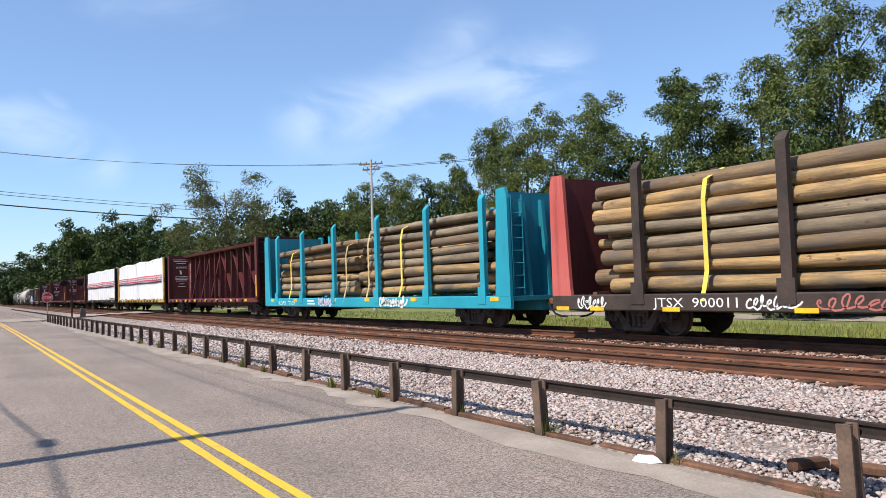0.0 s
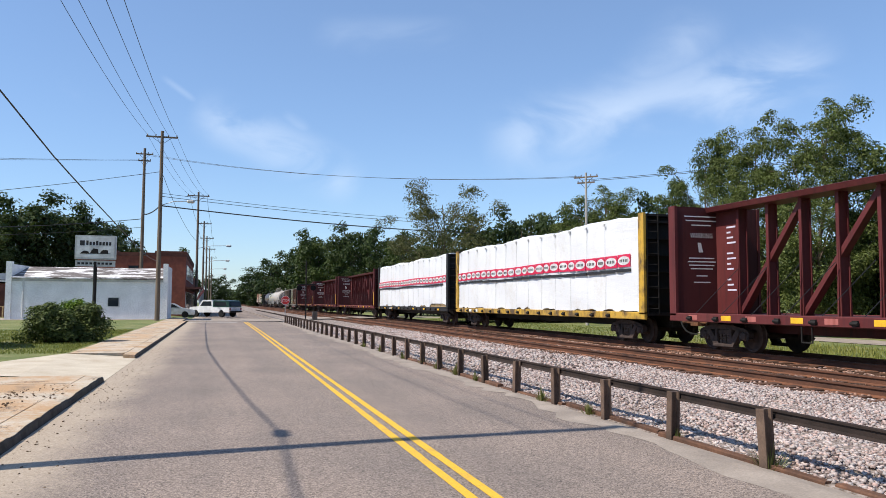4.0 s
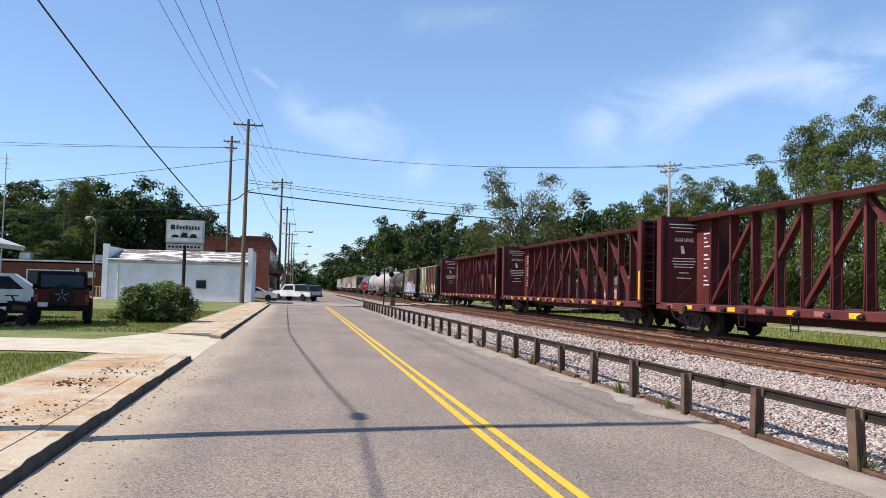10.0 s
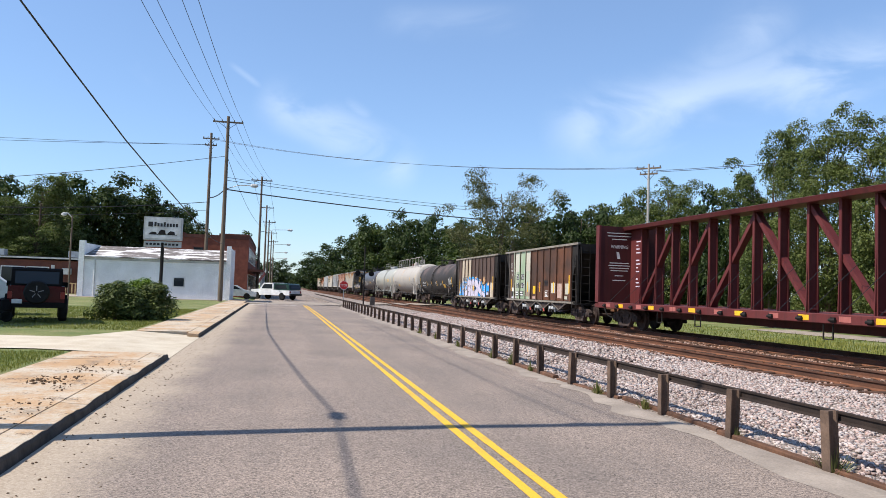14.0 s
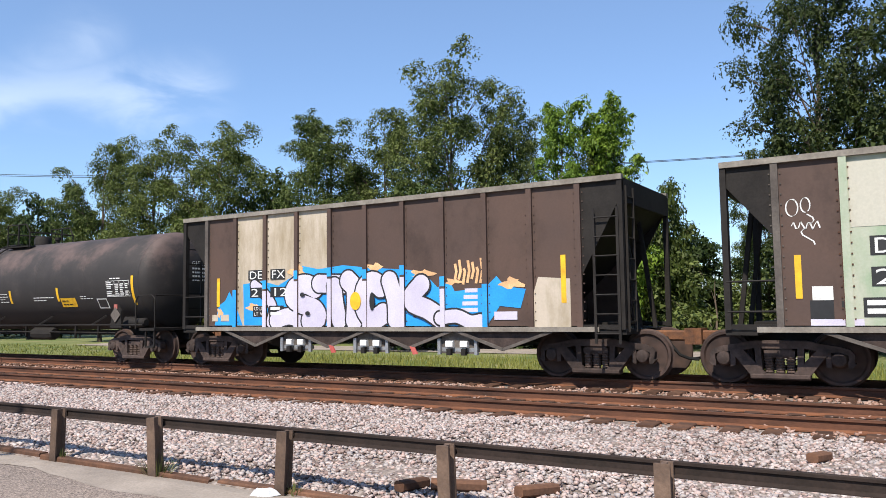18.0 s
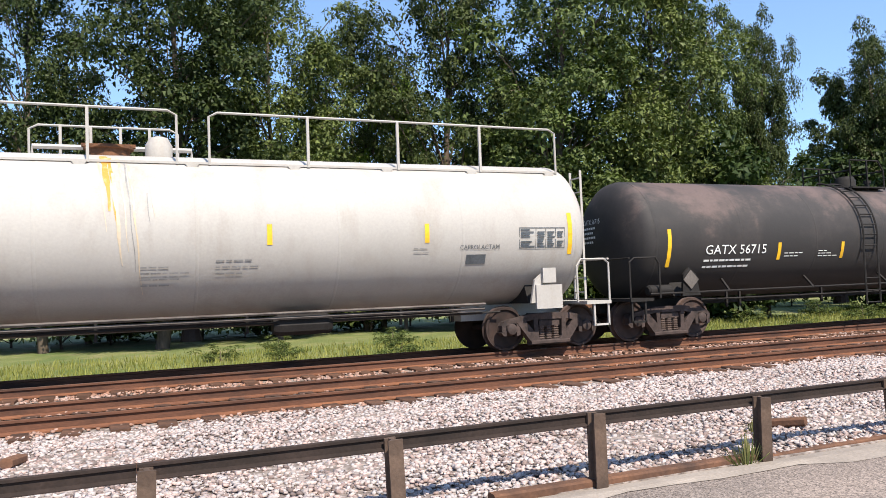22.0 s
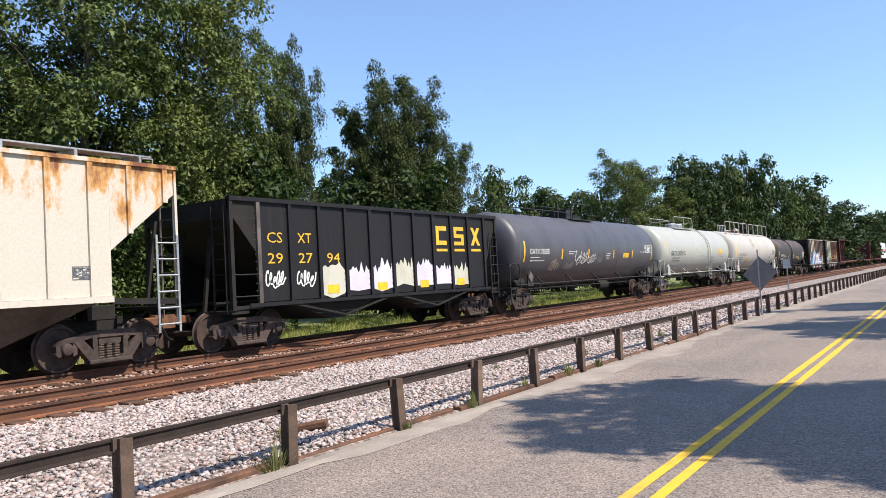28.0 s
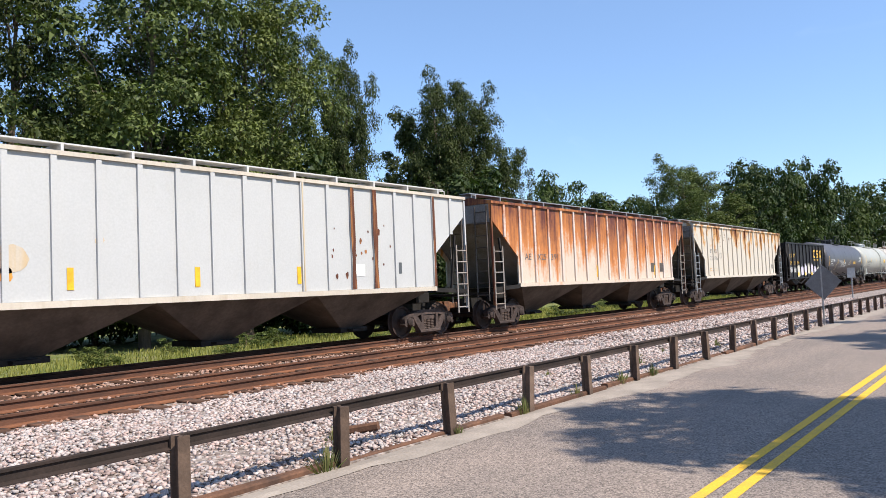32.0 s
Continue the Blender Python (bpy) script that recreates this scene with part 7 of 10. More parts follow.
Y = -HALF + 0.055
car, h = open_hopper("coal_hopper", "rust-brown open-top hopper with bleached and green side panels", -190.6, -179.0, HOPPER_RUST, panels={0: HOPPER_BROWN, 1: HOPPER_GREEN, 2: HOPPER_GREEN, 3: HOPPER_GREEN, "gusset": HOPPER_BROWN}, ribs=11, trim=PALE_TRIM)
for x, m in ((-3.94, HOPPER_PALE), (-1.97, HOPPER_PALE)):
    part("bleached_panel", Geo().box(x + 0.07, x + 0.91, Y - 0.001, Y + 0.003, 2.55, 3.58), m, car, "sun-bleached upper panel")
for x in (-3.94, -2.95, -1.97):
    part("painted_rib", Geo().box(x - 0.057, x + 0.057, -HALF - 0.003, -HALF, 1.0, 3.68), HOPPER_GREEN, car)
for x, z, b in ((-3.62, 2.1, "DE"), (-2.83, 2.1, "FX"), (-3.62, 1.62, "21"), (-2.83, 1.62, "10")):
    stencil_block(car, x, z, 0.56, 0.30, b, Y)
for x in (-3.75, -2.9):
    part("stencil_panel", Geo().box(x, x + 0.6, Y - 0.003, Y, 1.15, 1.45), INK, car)
    lines_of_text("small_print", car, x + 0.05, Y - 0.006, 1.33, 0.5, 2, 0.13, 0.08, WHITE_MARK)
strips(car, (-4.65,), Y - 0.001, 1.45, 2.15, 0.10)
strips(car, (0.46, -1.55), Y - 0.001, 1.42, 1.95, 0.11)
strips(car, (4.67,), Y - 0.001, 1.38, 2.26, 0.12)
strips(car, (-0.45,), Y - 0.001, 1.32, 1.74, 0.40, REFLECTOR, "yellow_card")
for x0, x1, z0, z1, m in ((2.20, 2.84, 1.38, 1.89, HOPPER_PALE), (3.1, 3.7, 1.14, 1.86, SALMON), (4.16, 4.6, 1.34, 1.86, HOPPER_PALE), (4.1, 4.45, 1.1, 1.25, HOPPER_PALE), (-0.7, -0.25, 1.05, 1.18, SALMON)):
    part("repainted_patch", Geo().box(x0, x1, Y - 0.003, Y - 0.0005, z0, z1), m, car, "bleached repainted patch")
strips(car, (2.55,), Y - 0.004, 1.40, 1.95, 0.11)
for pts in ([(-4.70 + 0.09 * math.cos(q), 2.92 + 0.14 * math.sin(q)) for q in np.linspace(1.0, 7.2, 16)], [(-4.50 + 0.07 * math.cos(q), 2.95 + 0.12 * math.sin(q)) for q in np.linspace(0, 6.2, 14)],
            [(-4.72 + 0.035 * q, 2.62 + 0.07 * math.sin(q * 1.9)) for q in range(13)], [(-4.48 + 0.10 * math.sin(q * 0.9), 2.80 - 0.055 * q) for q in range(10)]):
    part("spray_tag", Geo().add([(x + o, Y - 0.002, z + 0.5 * o) for x, z in pts for o in (-0.010, 0.010)], [(2 * i, 2 * i + 1, 2 * i + 3, 2 * i + 2) for i in range(len(pts) - 1)]), WHITE_MARK, car)
for x, z, w, hh, m in ((-4.5, 1.12, 0.34, 0.30, INK), (-4.46, 1.42, 0.30, 0.22, WHITE_MARK), (-4.5, 1.02, 0.75, 0.10, GRAFFITI_WHITE), (-4.05, 1.3, 0.1, 0.1, INK)):
    part("painted_patch", Geo().box(x, x + w, Y - 0.004, Y - 0.001, z, z + hh), m, car)
scribble("spray_tag", car, 0.15, 1.6, 0.5, 0.3, Y - 0.002, 13, FADED_PINK, 4, 0.012)
scribble("spray_tag", car, 1.0, 1.72, 0.75, 0.36, Y - 0.002, 14, INK, 6, 0.02)
scribble("spray_tag", car, -1.85, 1.12, 0.75, 0.42, Y - 0.002, 15, SALMON, 6, 0.03)
part("lot_panel", Geo().box(1.28, 1.78, Y - 0.004, Y, 1.18, 1.50), WHITE_MARK, car)
part("lot_panel", Geo().box(1.31, 1.75, Y - 0.007, Y - 0.004, 1.21, 1.47), HOPPER_RUST, car)
lines_of_text("small_print", car, 1.36, Y - 0.010, 1.36, 0.32, 2, 0.12, 0.06, WHITE_MARK)
car, h = open_hopper("coal_hopper", "brown open-top hopper with blue and white graffiti", -203.9, -192.3, HOPPER_BROWN, panels={1: HOPPER_BEIGE, 2: HOPPER_BEIGE, 3: HOPPER_BEIGE}, ribs=11, trim=PALE_TRIM, rib_mat=HOPPER_BROWN)
for x, z, b in ((-3.52, 2.12, "DE"), (-2.80, 2.12, "FX"), (-3.46, 1.70, "21"), (-2.80, 1.70, "12")):
    stencil_block(car, x, z, 0.46, 0.24, b, Y - 0.012)
GRAFFITI_BLUE_EDGE = [(-3.66, 1.04), (-3.70, 2.03), (-3.08, 2.09), (-2.56, 1.97), (-1.93, 2.24), (-1.81, 2.40), (-1.33, 2.31), (-0.62, 2.37), (0.05, 2.29), (1.13, 2.20), (1.54, 2.11), (1.84, 1.81), (2.14, 1.94), (2.25, 1.72), (2.95, 1.78), (3.21, 2.00), (3.39, 1.79), (3.84, 1.73), (3.72, 1.36), (3.27, 1.41), (2.98, 1.01)]
GRAFFITI_BLUE_CORNER = [(-4.67, 1.04), (-4.53, 1.53), (-4.31, 1.64), (-4.17, 1.87), (-3.95, 1.52), (-3.71, 1.04)]
# bubble letters, back to front: (width, path along and up the side)
GRAFFITI_LETTERS = [
    (0.20, [(-3.32, 2.0), (-2.95, 1.75), (-2.72, 1.45), (-2.8, 1.12)]),
    (0.34, [(-2.62, 1.15), (-2.2, 1.25), (-1.75, 1.12)]),
    (0.40, [(-1.42, 1.88), (-1.72, 1.98), (-2.05, 1.90), (-2.10, 1.66), (-1.80, 1.52), (-1.42, 1.40), (-1.32, 1.20), (-1.60, 1.14)]),
    (0.36, [(-0.42, 1.94), (-0.86, 1.96), (-1.30, 1.98)]),
    (0.36, [(-0.86, 1.9), (-0.80, 1.5), (-0.72, 1.16)]),
    (0.40, [(-0.46, 2.02), (-0.30, 1.85), (-0.28, 1.5), (-0.30, 1.16)]),
    (0.40, [(0.42, 1.86), (0.20, 1.98), (-0.02, 1.82), (-0.04, 1.42), (0.20, 1.17), (0.48, 1.28)]),
    (0.36, [(1.46, 1.88), (1.18, 1.56), (1.62, 1.36), (1.92, 1.18)]),
    (0.36, [(0.66, 1.98), (0.80, 1.55), (0.82, 1.16)]),
    (0.22, [(1.92, 1.18), (2.30, 1.22), (2.62, 1.10), (2.85, 1.12)])]


from mathutils.geometry import tessellate_polygon


def flat_shape(name, car, pts, y, material, label=""):
    tri = tessellate_polygon([[Vector((x, z, 0)) for x, z in pts]])
    me = bpy.data.meshes.new(name)
    me.from_pydata([(x, y, z) for x, z in pts], [], [tuple(t) for t in tri])
    return part(name, me, material, car, label)


def stroke(name, car, pts, y, w, material):
    """A sprayed line of even width with mitred corners."""
    g, n = Geo(), len(pts)
    v = []
    for i in range(n):
        a, b = pts[max(0, i - 1)], pts[min(n - 1, i + 1)]
        d = math.hypot(b[0] - a[0], b[1] - a[1]) + 1e-6
        ox, oz = -(b[1] - a[1]) / d * w / 2, (b[0] - a[0]) / d * w / 2
        v += [(pts[i][0] + ox, y, pts[i][1] + oz), (pts[i][0] - ox, y, pts[i][1] - oz)]
    g.add(v, [(2 * i, 2 * i + 1, 2 * i + 3, 2 * i + 2) for i in range(n - 1)])
    return part(name, g, material, car)


YG = Y - 0.004
flat_shape("graffiti_ground", car, GRAFFITI_BLUE_EDGE, YG, GRAFFITI_BLUE, "blue sprayed background")
flat_shape("graffiti_ground", car, GRAFFITI_BLUE_CORNER, YG, GRAFFITI_BLUE)
for x, z, w, hh in ((-1.95, 2.28, 0.30, 0.16), (0.25, 2.27, 0.22, 0.12), (1.45, 2.10, 0.34, 0.10), (2.2, 1.92, 0.22, 0.07), (-3.35, 1.48, 0.30, 0.09), (3.55, 1.85, 0.3, 0.12), (-4.5, 1.35, 0.12, 0.12)):
    blot = [(x + w * math.cos(q) * (0.8 + 0.35 * math.sin(3 * q + x)), z + hh * math.sin(q) * (0.85 + 0.3 * math.cos(5 * q + x))) for q in np.linspace(0, 6.283, 18, endpoint=False)]
    flat_shape("graffiti_blot", car, blot, YG - 0.002, GRAFFITI_ORANGE)
def fat_line(name, pts, w, y, material, label=""):
    """A broad sprayed line with round ends, a skin two millimetres thick."""
    g, flat_r = Geo(), w / 2
    g.tube([(x, 0, z) for x, z in pts], flat_r, 14)
    for x, z in (pts[0], pts[-1]):
        g.lathe([(-flat_r, flat_r * 0.05), (-flat_r * 0.7, flat_r * 0.71), (0, flat_r), (flat_r * 0.7, flat_r * 0.71), (flat_r, flat_r * 0.05)], "y", (x, 0, z), 18)
    g.v = [(x, y + q * 0.008, z) for x, q, z in g.v]
    return part(name, g, material, car, label)


def curved(pts, steps=4):
    """Rounds a path off."""
    out = []
    for i in range(len(pts) - 1):
        p0, p1, p2, p3 = (pts[max(0, min(len(pts) - 1, i + k))] for k in (-1, 0, 1, 2))
        for q in range(steps):
            t = q / steps
            out.append(tuple(0.5 * (2 * b + (c - a) * t + (2 * a - 5 * b + 4 * c - d) * t * t + (3 * b - a - 3 * c + d) * t ** 3) for a, b, c, d in zip(p0, p1, p2, p3)))
    return out + [pts[-1]]


for k, (w, path) in enumerate(GRAFFITI_LETTERS):
    fat_line("graffiti_outline", curved(path), w + 0.13, YG - 0.004 - 0.0036 * k, INK, "black sprayed outline")
    fat_line("graffiti_fill", curved(path), w + 0.05, YG - 0.0056 - 0.0036 * k, GRAFFITI_WHITE, "white sprayed bubble letter")
YG -= 0.036
for x, z, a in ((0.20, 1.55, 2.0), (-1.62, 1.31, 0.5), (-1.78, 1.74, 0.5)):
    flat_shape("graffiti_hole", car, [(x + 0.07 * math.cos(q), z + 0.10 * a * math.sin(q)) for q in np.linspace(0, 6.283, 12, endpoint=False)], YG - 0.008, INK)
flat_shape("yellow_spot", car, [(-0.25 + 0.15 * math.cos(q), 1.57 + 0.2 * math.sin(q)) for q in np.linspace(0, 6.283, 14, endpoint=False)], YG - 0.010, REFLECTOR)
for x, z1, m in ((-3.95, 1.9, GRAFFITI_BLUE), (-2.96, 1.85, GRAFFITI_WHITE), (-1.98, 2.05, GRAFFITI_WHITE), (-0.99, 2.08, GRAFFITI_WHITE), (0.0, 2.0, GRAFFITI_WHITE), (0.99, 2.05, GRAFFITI_WHITE), (1.98, 1.78, GRAFFITI_WHITE), (2.96, 1.85, GRAFFITI_BLUE)):
    part("sprayed_rib", Geo().box(x - 0.056, x + 0.056, -HALF - 0.003, -HALF, 1.0, z1), m, car)
    if m is GRAFFITI_WHITE:
        part("sprayed_rib", Geo().box(x - 0.056, x + 0.056, -HALF - 0.003, -HALF, z1 + 0.05, z1 + 0.25), GRAFFITI_BLUE, car)
YG = Y - 0.004
for k in range(7):
    x = 2.25 + 0.1 * k
    stroke("spray_tag", car, [(x, 1.9 + 0.06 * math.sin(k * 2)), (x + 0.05, 2.12), (x + 0.02, 2.28 + 0.1 * math.sin(k * 2.3))], YG - 0.004, 0.06, GRAFFITI_ORANGE)
for k in range(4):
    part("spray_tag", Geo().box(2.4 + 0.03 * k, 2.78, YG - 0.003, YG - 0.001, 1.30 + 0.13 * k, 1.38 + 0.13 * k), GRAFFITI_WHITE, car)
for x, z, b in ((-3.36, 1.4, 0), (-2.84, 1.4, 1)):
    part("stencil_panel", Geo().box(x, x + 0.46, YG - 0.009, YG - 0.007, 1.24, 1.5), INK, car)
    if b == 0:
        lettering("load_limit", "LD LMT", 0.11, WHITE_MARK, car, x + 0.04, YG - 0.012, 1.40, 0.38)
        lettering("light_weight", "LT  WT", 0.11, WHITE_MARK, car, x + 0.04, YG - 0.012, 1.27, 0.38)
    else:
        lines_of_text("small_print", car, x + 0.05, YG - 0.012, 1.40, 0.38, 2, 0.12, 0.07, WHITE_MARK)
for x, w, m in ((3.15, 0.5, GRAFFITI_WHITE), (-4.45, 0.28, HOPPER_BEIGE), (-4.75, 0.2, HOPPER_BEIGE)):
    part("repainted_patch", Geo().box(x, x + w, YG - 0.008, YG - 0.005, 1.14, 1.30), m, car)
part("repainted_patch", Geo().prism_y([(4.0, 0.98), (4.75, 0.98), (4.75, 1.9), (4.1, 1.95), (3.95, 1.5)], Y - 0.004, Y - 0.001), HOPPER_BEIGE, car)
strips(car, (-4.55,), Y - 0.006, 1.5, 2.2, 0.10)
strips(car, (4.62,), Y - 0.006, 1.45, 2.35, 0.10)
part("lot_panel", Geo().box(1.25, 1.62, YG - 0.012, YG - 0.010, 1.2, 1.45), HOPPER_BROWN, car)


def shell_y(r, zc, z, lift=0.012):
    return -math.sqrt(r * r - (z - zc) ** 2) - lift


def wrap_round(ob, r, zc, lift=0.012):
    """Lay a flat print on the tank's curve."""
    for v in ob.data.vertices:
        v.co.y = shell_y(r, zc, v.co.z, lift)
    return ob


def on_shell(car, r, zc, what):
    """Prints laid on a tank side."""
    for kind, *a in what:
        if kind == "text":
            body, size, m, x, z, w = a
            wrap_round(lettering("reporting_mark", body, size, m, car, x, 0, z, w), r, zc, 0.014)
        elif kind == "bars":
            x, z, w, rows, gap, hh, m = a
            for i in range(rows):
                zz, x0, g = z - i * gap, x, Geo()
                end = x + w * (0.75 + 0.25 * math.sin(i * 2.1 + x))
                while x0 < end:
                    d = 0.07 + 0.09 * abs(math.sin(x0 * 7.3 + i))
                    g.add([(x0, 0, zz), (x0 + d, 0, zz), (x0 + d, 0, zz + hh * 0.62), (x0, 0, zz + hh * 0.62)], [(0, 1, 2, 3)])
                    x0 += d + 0.03
                wrap_round(tagged(part("small_print", g, m, car), kind="stuff"), r, zc)
        elif kind == "plate":
            x, z, w, hh, m = a
            wrap_round(data_plate(car, x, z, w, hh, 0, m), r, zc)
        elif kind == "panel":
            x, z, w, hh, m = a
            y0, y1 = shell_y(r, zc, z, 0.010), shell_y(r, zc, z + hh, 0.010)
            part("label_panel", Geo().add([(x, y0, z), (x + w, y0, z), (x + w, y1, z + hh), (x, y1, z + hh)], [(0, 1, 2, 3)]), m, car)


def head_print(car, h, r, zc, body, d, material):
    """A number and small print on the tank's dished head, at its front (1) or rear (-1) end."""
    rows = [lettering("head_number", body, 0.17, material, car, 0, 0, 0.42, 0.78)]
    for k in range(4):
        g, w = Geo(), 0.62 - 0.1 * (k % 2)
        for q in range(6):
            g.add([(q * w / 6, 0, 0.30 - 0.11 * k), ((q + 0.75) * w / 6, 0, 0.30 - 0.11 * k), ((q + 0.75) * w / 6, 0, 0.35 - 0.11 * k), (q * w / 6, 0, 0.35 - 0.11 * k)], [(0, 1, 2, 3)])
        rows.append(tagged(part("head_small_print", g, material, car), kind="stuff"))
    for ob in rows:
        for v in ob.data.vertices:
            y, z = (0.10 + v.co.x, zc + 0.02 + v.co.z) if d > 0 else (0.88 - v.co.x, zc + 0.02 + v.co.z)
            dish = float(np.interp(math.hypot(y, z - zc) / r, (0, 0.4, 0.7, 0.89, 0.975, 1), (0, 0.025, 0.09, 0.19, 0.31, 0.44)))
            v.co = (d * (h - dish + 0.014), y, z)


r, zc = 1.39, 2.28
car, h = tank_car("tank_car", "dull black tank car with white stencils", -220.6, -205.45, TANK_BLACK, r, zc, "black", STEEL_DARK,
                  [(x + 0.225, *q) for x, *q in [(-7.0, 1.62, 2.45, 0.10), (-3.77, 1.72, 2.12, 0.10), (-1.7, 1.72, 2.12, 0.10), (0.77, 1.72, 2.12, 0.10), (3.23, 1.75, 2.15, 0.10), (6.67, 1.6, 2.4, 0.10)]])
on_shell(car, r, zc, [("text", "GATX 56715", 0.30, WHITE_MARK, -5.78, 1.88, 1.8), ("bars", -5.78, 1.72, 1.5, 2, 0.14, 0.07, WHITE_MARK), ("bars", -3.38, 1.86, 0.7, 2, 0.07, 0.035, WHITE_MARK), ("bars", -2.28, 1.9, 0.5, 3, 0.06, 0.03, WHITE_MARK), ("bars", 0.42, 2.0, 0.5, 4, 0.08, 0.035, WHITE_MARK),
                      ("bars", 2.22, 1.86, 0.95, 2, 0.08, 0.04, WHITE_MARK), ("panel", 3.55, 1.58, 0.72, 0.26, REFLECTOR), ("bars", 3.62, 1.74, 0.5, 2, 0.1, 0.05, INK), ("plate", 5.77, 1.84, 1.0, 0.44, WHITE_MARK), ("bars", 5.92, 2.33, 0.6, 1, 0.1, 0.045, WHITE_MARK),
                      ("panel", 5.26, 1.52, 0.44, 0.28, WHITE_MARK), ("panel", 5.29, 1.55, 0.38, 0.22, TANK_BLACK), ("bars", 4.52, 1.86, 0.6, 2, 0.06, 0.03, WHITE_MARK)])
for d in (-1, 1):
    head_print(car, h, r, zc, "GATX 56715", d, WHITE_MARK)
part("placard_flag", Geo().box(6.22, 6.36, -1.44, -1.43, 1.5, 1.62), FADED_PINK, car, "small pink flag")
r, zc = 1.50, 2.45
car, h = tank_car("tank_car", "white tank car with railed top walkway and orange stain", -237.7, -221.8, TANK_WHITE, r, zc, "white", TANK_WHITE,
                  [(-7.1, 1.95, 2.80, 0.12), (-3.73, 2.23, 2.60, 0.11), (1.21, 2.22, 2.58, 0.09), (4.17, 2.22, 2.58, 0.09), (7.33, 1.95, 2.80, 0.10)])
on_shell(car, r, zc, [("text", "UTLX 140012", 0.30, GREY_MARK, -6.1, 2.0, 1.95), ("bars", -6.0, 1.86, 1.4, 3, 0.13, 0.06, GREY_MARK), ("panel", -4.0, 2.02, 0.24, 0.24, GREY_MARK), ("panel", -3.97, 2.05, 0.18, 0.18, TANK_WHITE), ("panel", -3.8, 1.64, 0.75, 0.24, REFLECTOR), ("bars", -3.7, 1.78, 0.5, 2, 0.1, 0.05, INK),
                      ("text", "CAPROLACTAM", 0.13, GREY_MARK, 4.85, 2.08, 0.85), ("panel", 5.0, 1.8, 0.42, 0.18, GREY_MARK), ("plate", 6.15, 2.08, 1.05, 0.42, GREY_MARK), ("bars", 0.3, 1.95, 0.7, 3, 0.11, 0.04, GREY_SOFT), ("bars", -0.9, 1.86, 0.7, 4, 0.1, 0.04, GREY_SOFT), ("bars", 3.9, 2.1, 0.4, 2, 0.08, 0.03, GREY_SOFT)])
r, zc = 1.50, 2.42
car, h = tank_car("tank_car", "pale grey tank car with two domed valve housings", -254.3, -238.9, TANK_GREY, r, zc, "grey", TANK_GREY,
                  [(-6.77, 2.05, 2.92, 0.11), (-3.66, 2.25, 2.60, 0.11), (-0.62, 2.25, 2.60, 0.11), (2.6, 2.25, 2.60, 0.11), (4.2, 2.25, 2.60, 0.10), (6.99, 2.0, 2.85, 0.10)])
on_shell(car, r, zc, [("text", "GATX 233735", 0.36, INK, -6.05, 2.1, 2.3), ("bars", -5.7, 1.93, 1.6, 2, 0.16, 0.07, GREY_MARK), ("panel", -3.5, 2.12, 0.26, 0.24, GREY_MARK), ("panel", -3.47, 2.15, 0.20, 0.18, TANK_GREY), ("panel", 4.5, 2.15, 0.8, 0.36, REFLECTOR), ("bars", 4.6, 2.36, 0.6, 3, 0.1, 0.04, INK), ("bars", 2.7, 1.95, 0.9, 5, 0.12, 0.05, GREY_MARK), ("bars", 5.2, 1.98, 0.7, 1, 0.1, 0.08, GREY_MARK), ("bars", 0.4, 2.05, 0.25, 1, 0.1, 0.07, GREY_MARK)])
for d in (-1, 1):
    head_print(car, h, r, zc, "GATX 233735", d, GREY_MARK)
car, h = tank_car("tank_car", "slate grey tank car with sprayed tags and valve platform", -271.5, -255.3, TANK_SLATE, r, zc, "slate", BLACK_PAINT,
                  [(-7.3, 1.9, 2.7, 0.10), (-3.94, 2.0, 2.42, 0.12), (-1.17, 2.0, 2.42, 0.11), (1.83, 2.0, 2.38, 0.10), (4.37, 2.0, 2.38, 0.09), (7.3, 1.9, 2.7, 0.09)])
on_shell(car, r, zc, [("text", "GATX 78565", 0.30, WHITE_MARK, -6.9, 2.2, 1.7), ("bars", -6.8, 2.05, 1.2, 2, 0.12, 0.05, WHITE_MARK), ("bars", -3.3, 2.3, 0.85, 2, 0.1, 0.04, WHITE_MARK), ("panel", 3.1, 2.02, 0.75, 0.22, REFLECTOR), ("bars", 3.2, 2.13, 0.5, 2, 0.09, 0.04, INK), ("plate", 6.2, 2.25, 0.9, 0.4, WHITE_MARK), ("text", "SR 13450", 0.14, WHITE_MARK, 5.5, 2.24, 0.6), ("bars", 0.9, 2.2, 0.6, 4, 0.08, 0.03, WHITE_MARK)])
for d in (-1, 1):
    head_print(car, h, r, zc, "GATX 78565", d, WHITE_MARK)
wrap_round(scribble("spray_tag", car, -2.6, 1.72, 1.3, 0.62, 0, 31, WHITE_MARK, 5, 0.016), r, zc, 0.018)
wrap_round(scribble("spray_tag", car, -1.2, 1.75, 0.8, 0.42, 0, 35, WHITE_MARK, 4, 0.011), r, zc, 0.02)
wrap_round(scribble("spray_tag", car, -0.1, 1.80, 0.5, 0.26, 0, 37, GREY_SOFT, 4, 0.010), r, zc, 0.02)
wrap_round(scribble("spray_tag", car, -3.5, 1.55, 0.8, 0.3, 0, 32, GREY_SOFT, 6, 0.015), r, zc, 0.018)
wrap_round(scribble("spray_tag", car, -4.9, 1.5, 0.7, 0.5, 0, 33, TAN_SPILL, 4, 0.012), r, zc, 0.018)
car, h = open_hopper("coal_hopper", "black open-top hopper with yellow lettering and pale graffiti", -285.0, -272.9, CSX_BLACK, top=3.55, sill=1.10, bays=2, ribs=11, inset=0.9)
